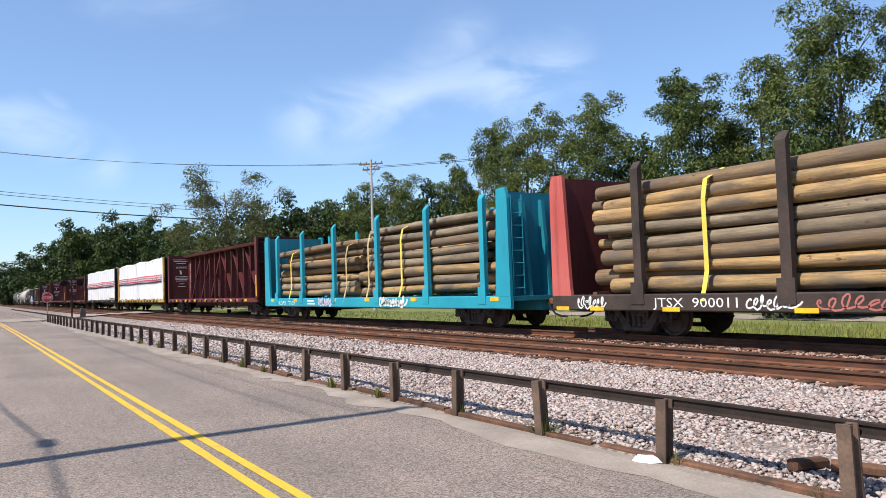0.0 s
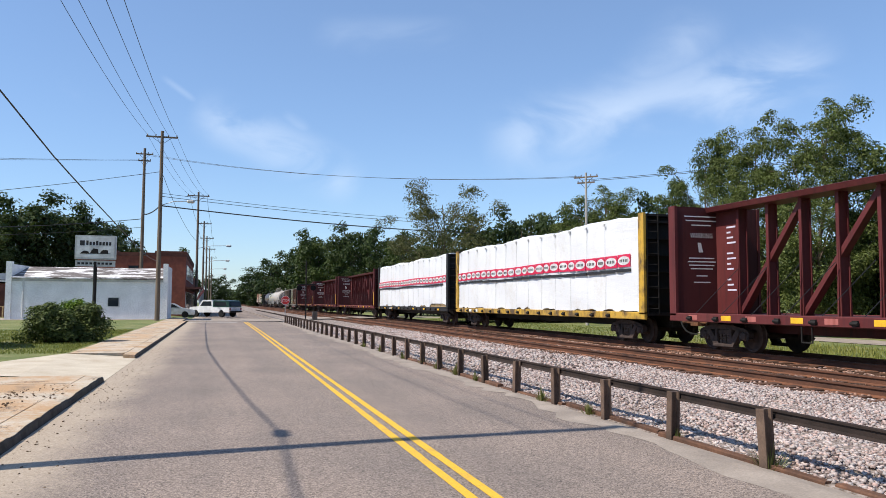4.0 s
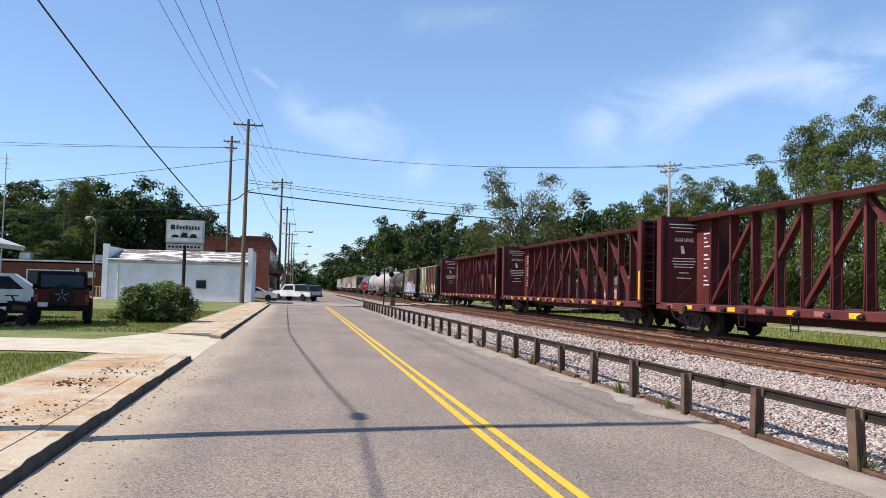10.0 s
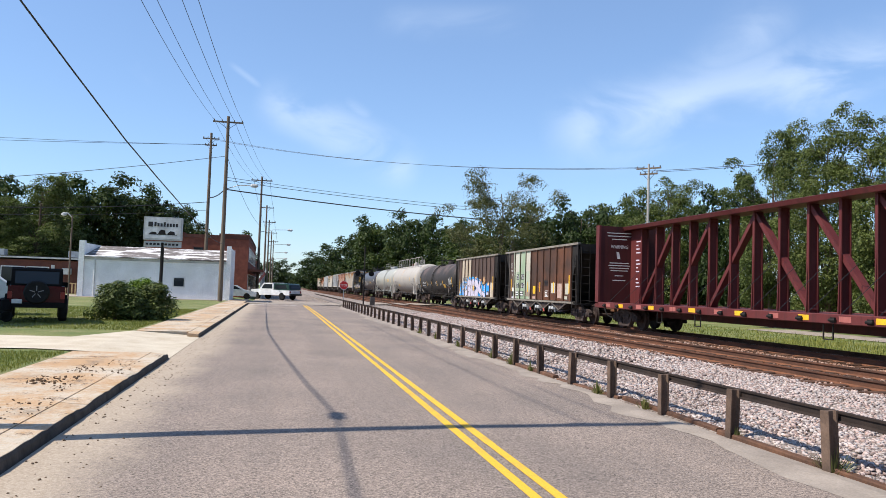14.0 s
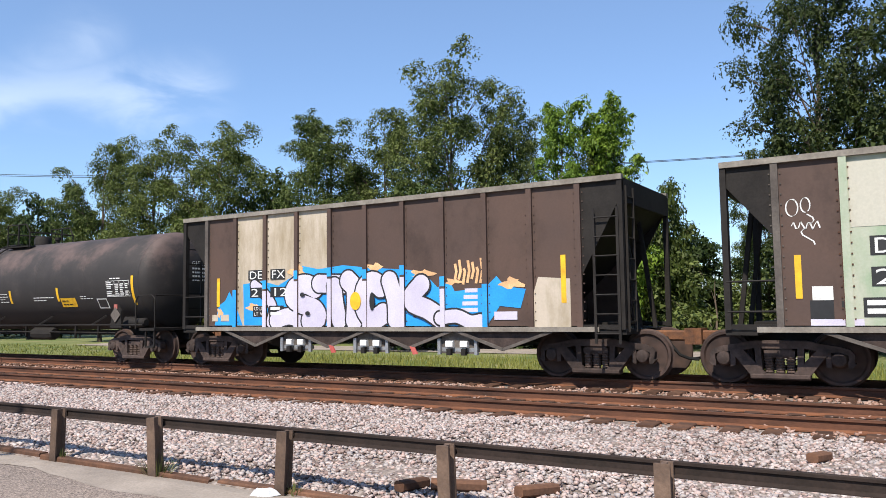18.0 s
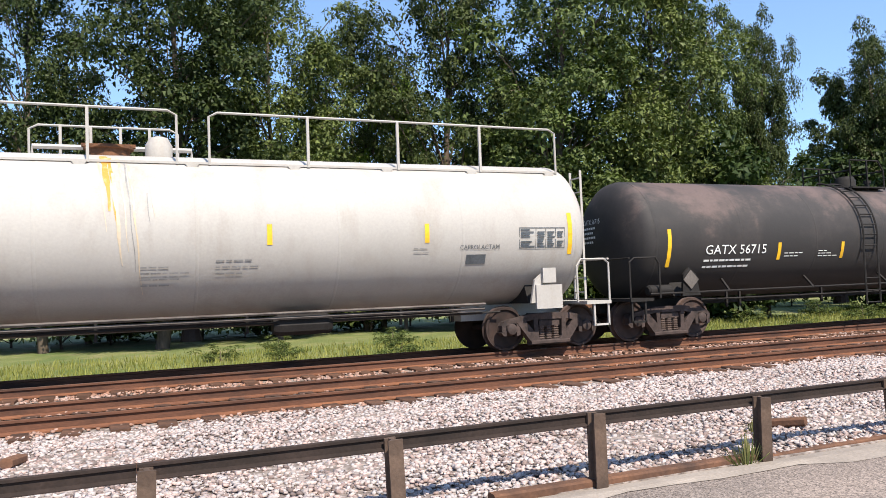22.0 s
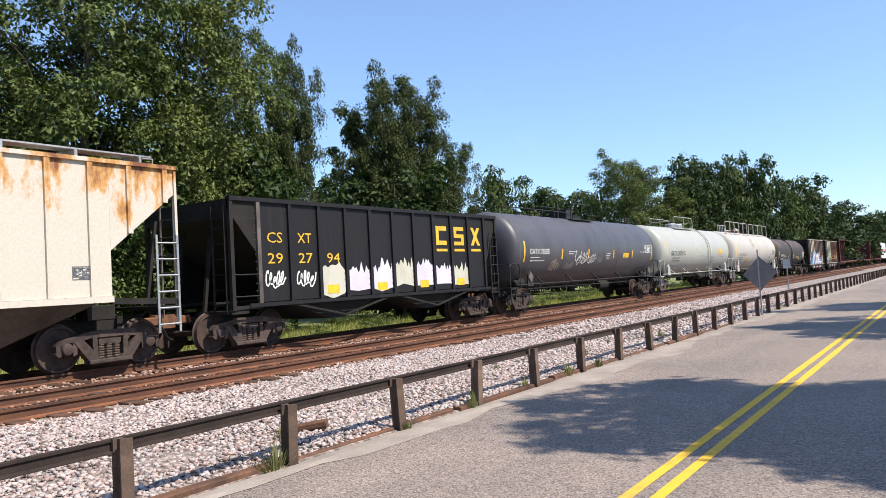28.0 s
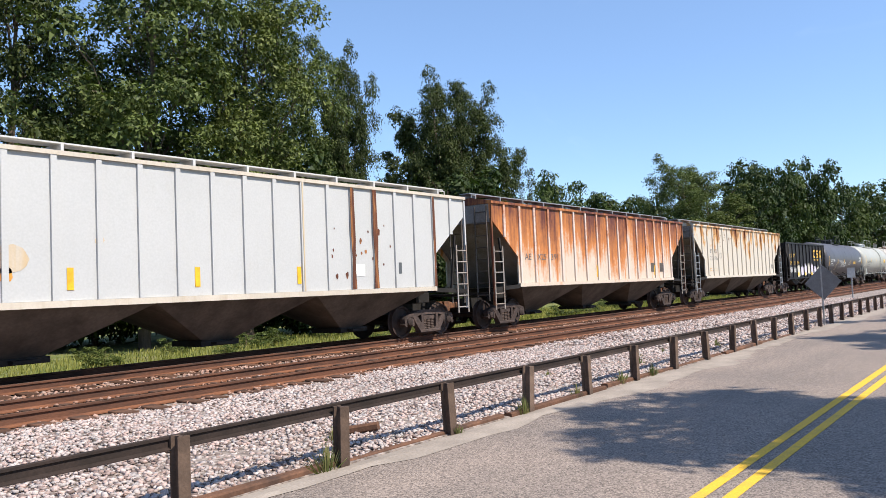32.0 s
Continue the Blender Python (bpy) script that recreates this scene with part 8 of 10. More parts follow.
for x, z, b in ((-4.92, 2.5, "CS"), (-3.88, 2.5, "XT"), (-4.92, 2.0, "29"), (-3.88, 2.0, "27"), (-2.84, 2.0, "94")):
    lettering("reporting_mark", b, 0.36, YELLOW_PAINT, car, x, Y - 0.004, z, 0.5)
for x, k in ((2.285, 0), (3.323, 1), (4.361, 2)):
    g = Geo().box(x, x + 0.62, Y - 0.006, Y - 0.003, 2.3, 2.38)
    if k == 0:
        g.box(x, x + 0.16, Y - 0.006, Y - 0.003, 2.5, 3.1).box(x + 0.17, x + 0.6, Y - 0.006, Y - 0.003, 2.5, 2.64).box(x + 0.17, x + 0.6, Y - 0.006, Y - 0.003, 2.96, 3.1)
    elif k == 1:
        g.box(x, x + 0.6, Y - 0.006, Y - 0.003, 2.5, 2.62).box(x, x + 0.6, Y - 0.006, Y - 0.003, 2.74, 2.86).box(x, x + 0.6, Y - 0.006, Y - 0.003, 2.98, 3.1).box(x, x + 0.16, Y - 0.006, Y - 0.003, 2.862, 2.978).box(x + 0.44, x + 0.6, Y - 0.006, Y - 0.003, 2.622, 2.738)
    else:
        g.prism_y([(x, 2.5), (x + 0.18, 2.5), (x + 0.6, 3.1), (x + 0.42, 3.1)], Y - 0.006, Y - 0.003).prism_y([(x + 0.42, 2.5), (x + 0.6, 2.5), (x + 0.18, 3.1), (x, 3.1)], Y - 0.010, Y - 0.007)
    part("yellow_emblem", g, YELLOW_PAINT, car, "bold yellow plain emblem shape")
rs = np.random.default_rng(58)
for i in range(7):
    x0 = -3.045 + i * 1.038
    lo, tops = 1.15 + 0.12 * rs.random(), 1.70 + 0.30 * rs.random()
    pts = [(x0, lo), (x0 + 0.40, lo + 0.06 * rs.normal()), (x0 + 0.90, lo)] + [(x0 + 0.90 - 0.90 * q / 13, tops + 0.09 * rs.normal() - 0.2 * (q / 13 - 0.5) ** 2) for q in range(14)]
    flat_shape("graffiti_fill", car, pts, Y - 0.004, GRAFFITI_WHITE if i % 3 else HOPPER_PALE, "pale sprayed patch")
    if i % 2 == 0:
        part("yellow_card", Geo().box(x0 + 0.2, x0 + 0.65, Y - 0.009, Y - 0.006, 1.2, 1.42), REFLECTOR, car)
scribble("spray_tag", car, -4.98, 1.4, 0.6, 0.4, Y - 0.004, 41, WHITE_MARK, 5)
scribble("spray_tag", car, -3.94, 1.4, 0.6, 0.4, Y - 0.004, 42, WHITE_MARK, 5)


YC = -HALF + 0.037
car, h = covered_hopper("grain_hopper", "cream covered hopper with rust bleeding from the roof edge", -302.9, -286.4, CREAM, ribs=19, shift=0.46)
for x, z, b, w in ((-5.84, 2.62, "IF", 0.25), (-5.17, 2.62, "RX", 0.42), (-5.84, 2.25, "21", 0.30), (-5.21, 2.25, "026", 0.54)):
    lettering("reporting_mark", b, 0.30, GREY_MARK, car, x, YC - 0.004, z, w)
lines_of_text("small_print", car, -5.95, YC - 0.004, 1.80, 0.36, 2, 0.13, 0.03, ORANGE_SPILL)
lines_of_text("small_print", car, -5.20, YC - 0.004, 1.80, 0.5, 2, 0.13, 0.03, TAN_SPILL)
g = Geo()
for a, b, c, d in ((-4.27, -4.0, 2.36, 2.375), (-4.27, -4.0, 2.615, 2.63), (-4.27, -4.255, 2.377, 2.613), (-4.015, -4.0, 2.377, 2.613)):
    g.box(a, b, YC - 0.005, YC - 0.002, c, d)
part("outlined_square", g, GREY_MARK, car, "thin grey outlined square")
rs = np.random.default_rng(91)
for xc, zc0, k in ((-6.7, 3.55, 5), (-5.0, 3.45, 6), (-4.2, 3.5, 9), (-4.15, 3.2, 5), (-3.4, 3.6, 8), (-2.55, 3.45, 10), (-1.7, 3.7, 4), (-0.9, 3.75, 5), (0.7, 3.65, 6), (3.3, 3.3, 4), (-5.9, 1.62, 4)):
    for i in range(k):
        x, z, q = xc + 0.12 * rs.normal(), zc0 + 0.13 * rs.normal(), 0.012 + 0.03 * rs.random()
        flat_shape("rust_spot", car, [(x + q * math.cos(t) * (0.5 + 0.8 * rs.random()), z + 1.5 * q * math.sin(t) * (0.5 + 0.8 * rs.random())) for t in np.linspace(0, 6.28, 10, endpoint=False)], YC - 0.002 - 0.0004 * i, RUST_STREAK)
strips(car, (-3.58, -1.08, 1.42, 3.92), YC - 0.003, 1.55, 2.0, 0.12)
data_plate(car, 5.9, 1.75, 0.35, 0.25, YC - 0.004, GREY_MARK, 4)
car, h = covered_hopper("grain_hopper", "heavily rusted covered hopper streaked orange and brown", -321.1, -304.4, RUST_HOPPER, ribs=17, roof_mat=RUST_HOPPER, rib_mat=RUST_RIB)
strips(car, (-6.6, -1.0, 4.7), YC - 0.003, 1.55, 2.0, 0.12)
for x, b, w in ((-6.38, "AE", 0.42), (-5.55, "X25", 0.6), (-4.62, "391", 0.5)):
    lettering("reporting_mark", b, 0.30, GREY_MARK, car, x, YC - 0.004, 2.2, w)
part("grey_patch", Geo().box(4.3, 4.75, YC - 0.004, YC, 1.7, 2.1), DUSTY_STEEL, car)
part("grey_patch", Geo().box(5.3, 5.7, YC - 0.004, YC, 1.7, 2.1), DUSTY_STEEL, car)
car, h = covered_hopper("grain_hopper", "pale grey covered hopper with a few dark rust runs", -338.9, -322.5, PALE_GREY, ribs=19, eave=4.02, roof_mat=ROOF_TAN)
for k, w in ((13, 0.075), (14, 0.085), (17, 0.05), (11, 0.02)):
    x = -h + 0.75 + (2 * h - 1.5) * k / 18
    part("rust_stain", Geo().prism_y([(x - w, 1.43), (x + w, 1.43), (x + w * 0.7, 2.0), (x + w * 1.1, 2.7), (x + w * 0.8, 3.98), (x - w * 0.8, 3.98), (x - w, 2.9), (x - w * 0.6, 2.2)], -HALF - 0.022, -HALF - 0.011), RUST_STREAK if w > 0.03 else TAN_SPILL, car, "rust along a side rib")
rs = np.random.default_rng(77)
for i in range(16):
    x, z, q = 2.4 + 3.0 * rs.random(), 1.7 + 1.5 * rs.random(), 0.02 + 0.04 * rs.random()
    flat_shape("rust_spot", car, [(x + q * math.cos(t) * (0.6 + 0.6 * rs.random()), z + 1.6 * q * math.sin(t) * (0.6 + 0.6 * rs.random())) for t in np.linspace(0, 6.28, 9, endpoint=False)], YC - 0.003, RUST_STREAK)
for x, z, w, hh, m in ((-4.9, 2.15, 0.7, 0.55, TAN_SPILL), (-4.95, 1.9, 0.25, 0.3, ORANGE_SPILL), (-3.3, 2.5, 0.18, 0.22, TAN_SPILL)):
    flat_shape("old_stain", car, [(x + w * 0.5 * math.cos(t) * (0.8 + 0.3 * rs.random()), z + hh * 0.5 * math.sin(t) * (0.8 + 0.3 * rs.random())) for t in np.linspace(0, 6.28, 14, endpoint=False)], YC - 0.002, m)
strips(car, (-3.86, -1.23, 1.52), YC - 0.005, 1.6, 2.0, 0.12)
lettering("car_number", "5", 0.34, GREY_MARK, car, -5.6, YC - 0.004, 2.5)
lines_of_text("small_print", car, -5.9, YC - 0.004, 2.1, 0.6, 2, 0.18, 0.1, GREY_MARK)
part("white_panel", Geo().box(3.3, 3.75, YC - 0.004, YC, 1.75, 2.05), WHITE_MARK, car)
part("white_panel", Geo().box(4.95, 5.2, YC - 0.004, YC - 0.001, 1.8, 2.1), GREY_MARK, car)
# the far rear of the train, never near
x = -340.6
for k in range(11):
    kind = (CREAM, PALE_GREY, RUST_HOPPER, CREAM, TANK_BLACK, CREAM, PALE_GREY, CREAM, OXIDE, RUST_HOPPER, CREAM)[k]
    if kind is TANK_BLACK:
        tank_car("tank_car", "black tank car far back in the train", x - 15.6, x, TANK_BLACK, 1.39, 2.28, "black")
    else:
        covered_hopper("grain_hopper", "dusty covered hopper far back in the train", x - 16.5, x, kind, ribs=12, turning=False, detail=False)
    x -= 18.1


# ---- the town side: buildings, poles, vehicles ----
def tree_bearing(az, far, z=0.12):
    x, y = at_bearing(az, far)
    return x, y, z


# low pink outbuilding in the open ground beyond the tracks
b = thing("outbuilding", "low faded pink block outbuilding under a grey sheet roof", "building", (-77.4, 32.2, -0.28), rz=22)
part("wall", Geo().box(-3.4, 3.4, -2.0, 2.0, -0.2, 2.9), PINK_WALL, b)
part("roof", Geo().prism_x([(-2.35, 2.85), (0, 3.65), (2.35, 2.85), (2.35, 2.95), (0, 3.76), (-2.35, 2.95)], -3.65, 3.65), SIGN_BACK, b, "grey sheet roof")
part("door", Geo().box(-0.5, 0.5, -2.04, -2.0, 0.0, 2.05), OXIDE_DARK, b)
for x in (-2.1, 2.1):
    w = part("window", Geo().box(x - 0.5, x + 0.5, -2.03, -2.0, 1.0, 2.0), WHITE_BLOCK, b)
    part("pane", Geo().box(x - 0.42, x + 0.42, -2.045, -2.031, 1.08, 1.92), TINTED, w)
# whitewashed block building with a sloping, peeling roof
b = thing("white_building", "long whitewashed block building with peeling roof coating", "building", (-73, 0, 0.1))
part("wall", Geo().box(-6.5, 0.0, -16.5, -4.5, 0, 3.45), WHITE_BLOCK, b, "whitewashed block wall")
for y0, y1 in ((-16.95, -16.5), (-4.5, -4.1)):
    part("end_wall", Geo().prism_y([(0.12, 0), (0.12, 4.9), (-0.5, 4.9), (-0.5, 4.7), (-6.5, 4.75), (-6.5, 0)], y0, y1), WHITE_BLOCK, b, "raised end wall")
part("roof", Geo().prism_y([(0.25, 3.47), (0.25, 3.58), (-6.2, 4.72), (-6.5, 4.6), (-6.5, 3.47)], -16.49, -4.51), ROOF_PEEL, b, "low roof with peeling white coating")
part("fascia", Geo().box(0.0, 0.10, -16.49, -4.51, 3.25, 3.46), SIGN_GREY, b)
w = part("window", Geo().box(-0.05, 0.03, -9.05, -8.0, 1.05, 1.95), TRIM_WHITE, b, "small dark window")
part("pane", Geo().box(0.03, 0.04, -8.95, -8.1, 1.13, 1.87), GLASS, w)
part("gutter_pipe", Geo().tube([(0.1, -15.6, 0.1), (0.1, -15.6, 3.3)], 0.06, 6), TRIM_WHITE, b)
rs = np.random.default_rng(12)
block = Geo().box(-0.004, 0.012, 0.008, 0.392, 0.008, 0.192).mesh("block")
g = Geo()
for j in range(17):
    for i in range(30):
        y = -16.45 + i * 0.4 + (0.2 if j % 2 else 0)
        if y > -4.9 or (-9.5 < y < -7.8 and 0.85 < j * 0.2 < 2.0):
            continue
        d = 0.004 * rs.random()
        g.box(0.0, 0.008 + d, y + 0.008, y + 0.392, j * 0.2 + 0.008, j * 0.2 + 0.192)
tagged(part("block_coursing", g, WHITE_BLOCK, b), kind="stuff")

# two-storey brick building behind it, with a street front under a canopy
b = thing("brick_building", "two-storey red brick building with parapet and street canopy", "building", (-92, 0, 0.1))
part("wall", Geo().box(-30, 0, -14.5, -3.3, 0, 6.6), BRICK_RED, b, "red brick wall")
part("parapet", Geo().box(-30, 0.06, -14.55, -3.24, 6.6, 7.0).box(-30, 0.1, -14.6, -10.4, 7.0, 7.15).box(-30, 0.1, -6.6, -3.2, 7.0, 7.2), BRICK_BROWN, b, "stepped brick parapet")
part("canopy", Geo().box(-29.5, -0.4, -3.24, -1.6, 3.0, 3.25), BRICK_BROWN, b, "flat canopy over the pavement")
for i in range(7):
    part("canopy_post", Geo().box(-28.9 + i * 4.6, -28.75 + i * 4.6, -1.85, -1.7, 0, 3.0), TRIM_WHITE, b)
for i in range(8):
    w = part("window", Geo().box(-28.6 + i * 3.6, -27.2 + i * 3.6, -3.3, -3.22, 4.1, 5.8), TRIM_WHITE, b)
    part("pane", Geo().box(-28.5 + i * 3.6, -27.3 + i * 3.6, -3.22, -3.21, 4.2, 5.7), GLASS, w)
    w = part("shop_window", Geo().box(-28.8 + i * 3.6, -26.2 + i * 3.6, -3.3, -3.23, 0.5, 2.7), TRIM_WHITE, b)
    part("pane", Geo().box(-28.7 + i * 3.6, -26.3 + i * 3.6, -3.23, -3.22, 0.6, 2.6), GLASS, w)
w = part("window", Geo().box(-0.03, 0.05, -9.4, -8.2, 4.7, 5.6), BRICK_BROWN, b)
part("pane", Geo().box(0.05, 0.06, -9.3, -8.3, 4.8, 5.5), GLASS, w)
b = thing("brick_building", "plain brown brick shop block further along the street", "building", (-128, 0, 0.1))
part("wall", Geo().box(-26, 0, -14, -3.6, 0, 5.2), BRICK_BROWN, b)
part("parapet", Geo().box(-26, 0.05, -14.05, -3.55, 5.2, 5.6), BRICK_RED, b)
for i in range(6):
    w = part("shop_window", Geo().box(-25 + i * 4.1, -22 + i * 4.1, -3.6, -3.53, 0.6, 2.7), TRIM_WHITE, b)
    part("pane", Geo().box(-24.9 + i * 4.1, -22.1 + i * 4.1, -3.53, -3.52, 0.7, 2.6), GLASS, w)
f = thing("flag", "striped cloth flag on a slanting staff", "flag", (-93.0, -1.7, 2.6))
part("staff", Geo().tube([(0, -0.2, -0.3), (0, 0.5, 0.9)], 0.02, 6), TRIM_WHITE, f)
g = Geo()
for i in range(7):
    g.add([(0.0 + 0.03 * k, 0.42 - 0.10 * i - 0.02 * k, 0.75 - 0.14 * i - 0.3 * k) for k in (0, 1, 2)] + [(0.03 * k, 0.42 - 0.10 * (i + 1) - 0.02 * k, 0.75 - 0.14 * (i + 1) - 0.3 * k) for k in (2, 1, 0)], [(0, 1, 4, 5), (1, 2, 3, 4)])
part("cloth", g, FADED_PINK, f)

# low brown brick building at the back of the lawn
b = thing("low_brick_building", "long low brown brick building with pale fascia", "building", (-84, 0, 0.1))
part("wall", Geo().box(-12, 0, -46, -18.8, 0, 3.25), BRICK_BROWN, b, "brown brick wall")
part("fascia", Geo().box(-12.2, 0.35, -46.2, -18.6, 3.40, 3.55), SIGN_GREY, b, "pale roof edge")
part("roof", Geo().box(-12, 0.2, -46, -18.8, 3.55, 3.62), STEEL_DARK, b)
for y0, y1 in ((-26.6, -24.4), (-24.3, -22.2), (-33.0, -30.0)):
    w = part("window", Geo().box(0, 0.06, y0, y1, 0.9, 2.6), TRIM_WHITE, b)
    part("pane", Geo().box(0.06, 0.07, y0 + 0.1, y1 - 0.1, 1.0, 2.5), GLASS, w)
part("door_frame", Geo().box(0, 0.08, -22.0, -21.7, 0, 2.8), TRIM_WHITE, b)
part("air_conditioner", Geo().cbox(0.0, 0.5, -20.9, -20.1, 1.9, 2.5), SIGN_GREY, b)
for y in (-28.0, -21.0):
    part("roof_unit", Geo().cbox(-3, -2, y, y + 1.0, 3.62, 4.3), SIGN_GREY, b)
r = thing("railing", "brown wooden slatted railing beside the brick building", "railing", (-80, 0, 0.12))
part("rail", Geo().box(-0.04, 0.04, -20.4, -17.2, 1.0, 1.08), LOG_END, r)
for i in range(11):
    part("slat", Geo().box(-0.02, 0.02, -20.3 + i * 0.3, -20.18 + i * 0.3, 0.0, 1.0), LOG_END, r)
p = thing("porch_canopy", "grey canopy roof corner on a thin post", "canopy", (-46, -16.6, 0.12))
part("roof", Geo().prism_x([(0.0, 3.55), (-5.0, 5.3), (-5.0, 5.1), (-0.1, 3.3)], -6, 0), SIGN_GREY, p)
part("post", Geo().tube([(-0.2, -0.5, 0), (-0.2, -0.5, 3.6)], 0.07, 8), TRIM_WHITE, p)
m = thing("antenna_mast", "thin pale antenna mast", "mast", (-60.5, -20.9, 0.12))
part("mast", Geo().tube([(0, 0, 0), (0, 0, 10.6)], 0.06, 6, 0.03), GALV, m)
g = Geo()
for k in range(3):
    g.tube([(0, -0.5 + 0.1 * k, 10.2 - 0.35 * k), (0, 0.5 - 0.1 * k, 10.2 - 0.35 * k)], 0.015, 4)
part("antenna", g, GALV, m)

# cross street beyond the stop line and the level crossing
g = Geo().add([(-79.5, -60, 0.125), (-70.5, -60, 0.125), (-70.5, -5.0, 0.12), (-79.5, -5.0, 0.12), (-70.0, -2.2, 0.004), (-80.0, -2.2, 0.004)], [(0, 1, 2, 3), (3, 2, 4, 5)])
g.add([(-80, -2.2, 0.004), (-68, -2.2, 0.004), (-69, 5.4, 0.006), (-79, 5.4, 0.006), (-70, 9.5, 0.20), (-78, 9.5, 0.20), (-70, 17.0, 0.285), (-78, 17.0, 0.285), (-70, 40, 0.0), (-78, 40, 0.0)], [(0, 1, 2, 3), (3, 2, 4, 5), (5, 4, 6, 7), (7, 6, 8, 9)])
tagged(part("cross_street", g, CONCRETE_EDGE), "pale worn asphalt cross street over the tracks", "road", kind="structure")


def utility_pole(x, y, top, arms=((0.3, 2.4),), r=0.16, label="weathered wooden utility pole with crossarm", z=0.1, lean=0.0, arm_turn=0.0, kit=True, wood=None):
    p = thing("utility_pole", label, "utility pole", (x, y, z), "utility poles")
    part("pole", Geo().tube([(0, 0, -0.3), (lean * 0.5, 0, (top - z) * 0.5), (lean, 0, top - z)], r, 10, r * 0.62), wood or POLE_WOOD, p, "tapered wooden pole", smooth=60)
    ca, sa = math.cos(arm_turn), math.sin(arm_turn)
    for drop, width in arms:
        zz = top - z - drop
        a = part("crossarm", Geo().bar((lean - sa * width / 2, -ca * width / 2, zz), (lean + sa * width / 2, ca * width / 2, zz), 0.10, 0.13), POLE_WOOD, p)
        for k in (-0.46, -0.2, 0.2, 0.46):
            part("insulator", Geo().lathe([(0, 0.035), (0.05, 0.05), (0.1, 0.055), (0.16, 0.03)], "z", (lean + sa * width * k, ca * width * k, zz + 0.07), 8), SIGN_BACK, a)
        part("brace", Geo().bar((lean, 0.02, zz - 0.6), (lean + sa * width * 0.3, ca * width * 0.3, zz - 0.05), 0.03).bar((lean, -0.02, zz - 0.6), (lean - sa * width * 0.3, -ca * width * 0.3, zz - 0.05), 0.03), STEEL_DARK, a)
    return p


def on_pole(p, drop_z, dx=0.0, dy=0.0):
    return (p.location.x + dx, p.location.y + dy, drop_z)


POLE_A = utility_pole(-67.8, -4.57, 15.8, ((0.5, 2.5),), 0.20)
POLE_B = utility_pole(-91.0, -7.91, 18.6, ((0.65, 1.8), (1.4, 1.3)), 0.22)
POLE_C = utility_pole(-100.0, -2.32, 15.2, ((0.5, 2.6),), 0.18)
POLE_D = utility_pole(-124.0, -1.95, 14.0, ((0.4, 2.2),), 0.17)
POLE_E = utility_pole(-150.0, -1.8, 13.8, ((0.4, 2.4),), 0.17)
POLE_F = utility_pole(-178.0, -1.5, 13.6, ((0.4, 2.4),), 0.17)
POLE_G = utility_pole(-210.0, -1.2, 13.4, ((0.4, 2.4),), 0.17)
POLE_R = utility_pole(-62.5, 31.5, 13.3, ((0.4, 2.2), (0.9, 1.6)), 0.15, z=-0.3, arm_turn=0.8, wood=POLE_PALE, label="sun-bleached pale wooden utility pole with two crossarms")
POLE_N = utility_pole(-8.6, -4.75, 13.0, ((0.5, 2.4),), 0.17)


def wire(label, a, b, sag, r=0.016, n=18):
    w = thing("overhead_wire", label, "wire")
    a, b = Vector(a), Vector(b)
    pts = [a.lerp(b, i / n) - Vector((0, 0, sag * 4 * (i / n) * (1 - i / n))) for i in range(n + 1)]
    part("strand", Geo().tube(pts, r, 4), WIRE, w)
    return w


for dy in (-1.15, -0.5, 0.5, 1.15):
    wire("thin black power line strung between poles", on_pole(POLE_A, 15.45, 0, dy), on_pole(POLE_N, 12.7, 0, dy), 0.9, 0.014)
    wire("thin black power line strung between poles", on_pole(POLE_A, 15.45, 0, dy), on_pole(POLE_C, 14.85, 0, dy), 0.6, 0.014)
for a, b, za, zb in ((POLE_C, POLE_D, 14.8, 13.7), (POLE_D, POLE_E, 13.7, 13.5), (POLE_E, POLE_F, 13.5, 13.3), (POLE_F, POLE_G, 13.3, 13.1)):
    for dy in (-1.0, 1.0):
        wire("thin black power line strung between poles", on_pole(a, za, 0, dy), on_pole(b, zb, 0, dy), 0.5, 0.018, 8)
for k in (-0.5, 0.5):
    wire("thin black power line crossing the street", on_pole(POLE_B, 17.93, 0, k), on_pole(POLE_R, 12.95, 0, k), 1.2, 0.016, 24)
    wire("thin black power line crossing the street", on_pole(POLE_R, 12.6, 0, k), (20.0, 62.0, 12.5), 1.6, 0.02)
    wire("thin black power line behind the shops", on_pole(POLE_B, 17.27, 0, k), (-66.0, -80.0, 12.8 + k), 1.0, 0.018)
wire("thick black telephone cable crossing the street", on_pole(POLE_A, 9.57), (-84.0, 28.6, 9.6), 0.32, 0.05, 24)
wire("thin black cable crossing the street", on_pole(POLE_A, 10.35), (-84.0, 28.6, 10.5), 0.30, 0.022, 24)
wire("thin black cable crossing the street", on_pole(POLE_A, 10.6), (-84.0, 28.6, 10.9), 0.34, 0.018, 24)
wire("thick black telephone cable along the back lots", on_pole(POLE_A, 9.57), on_pole(POLE_B, 11.26), 0.25, 0.06, 8)
wire("thick black telephone cable along the back lots", on_pole(POLE_B, 10.74), (-60.0, -40.0, 6.6), 0.9, 0.035)
wire("thin black cable along the back lots", on_pole(POLE_B, 9.82), (-60.0, -40.0, 6.0), 0.8, 0.02)
w = thing("overhead_wire", "slack black service cable along the street", "wire")
drop = [(9.0, -9.2, 12.2), (-5.8, -7.0, 9.9), (-9.37, -6.4, 9.3), (-13.0, -6.13, 8.6), (-18.4, -5.72, 7.66), (-21.65, -5.48, 7.13), (-27.1, -5.07, 6.27), (-32.0, -4.7, 5.66), (-37.75, -4.27, 5.0), (-44.7, -3.75, 4.2)]
part("strand", Geo().tube(drop, 0.024, 5), WIRE, w)
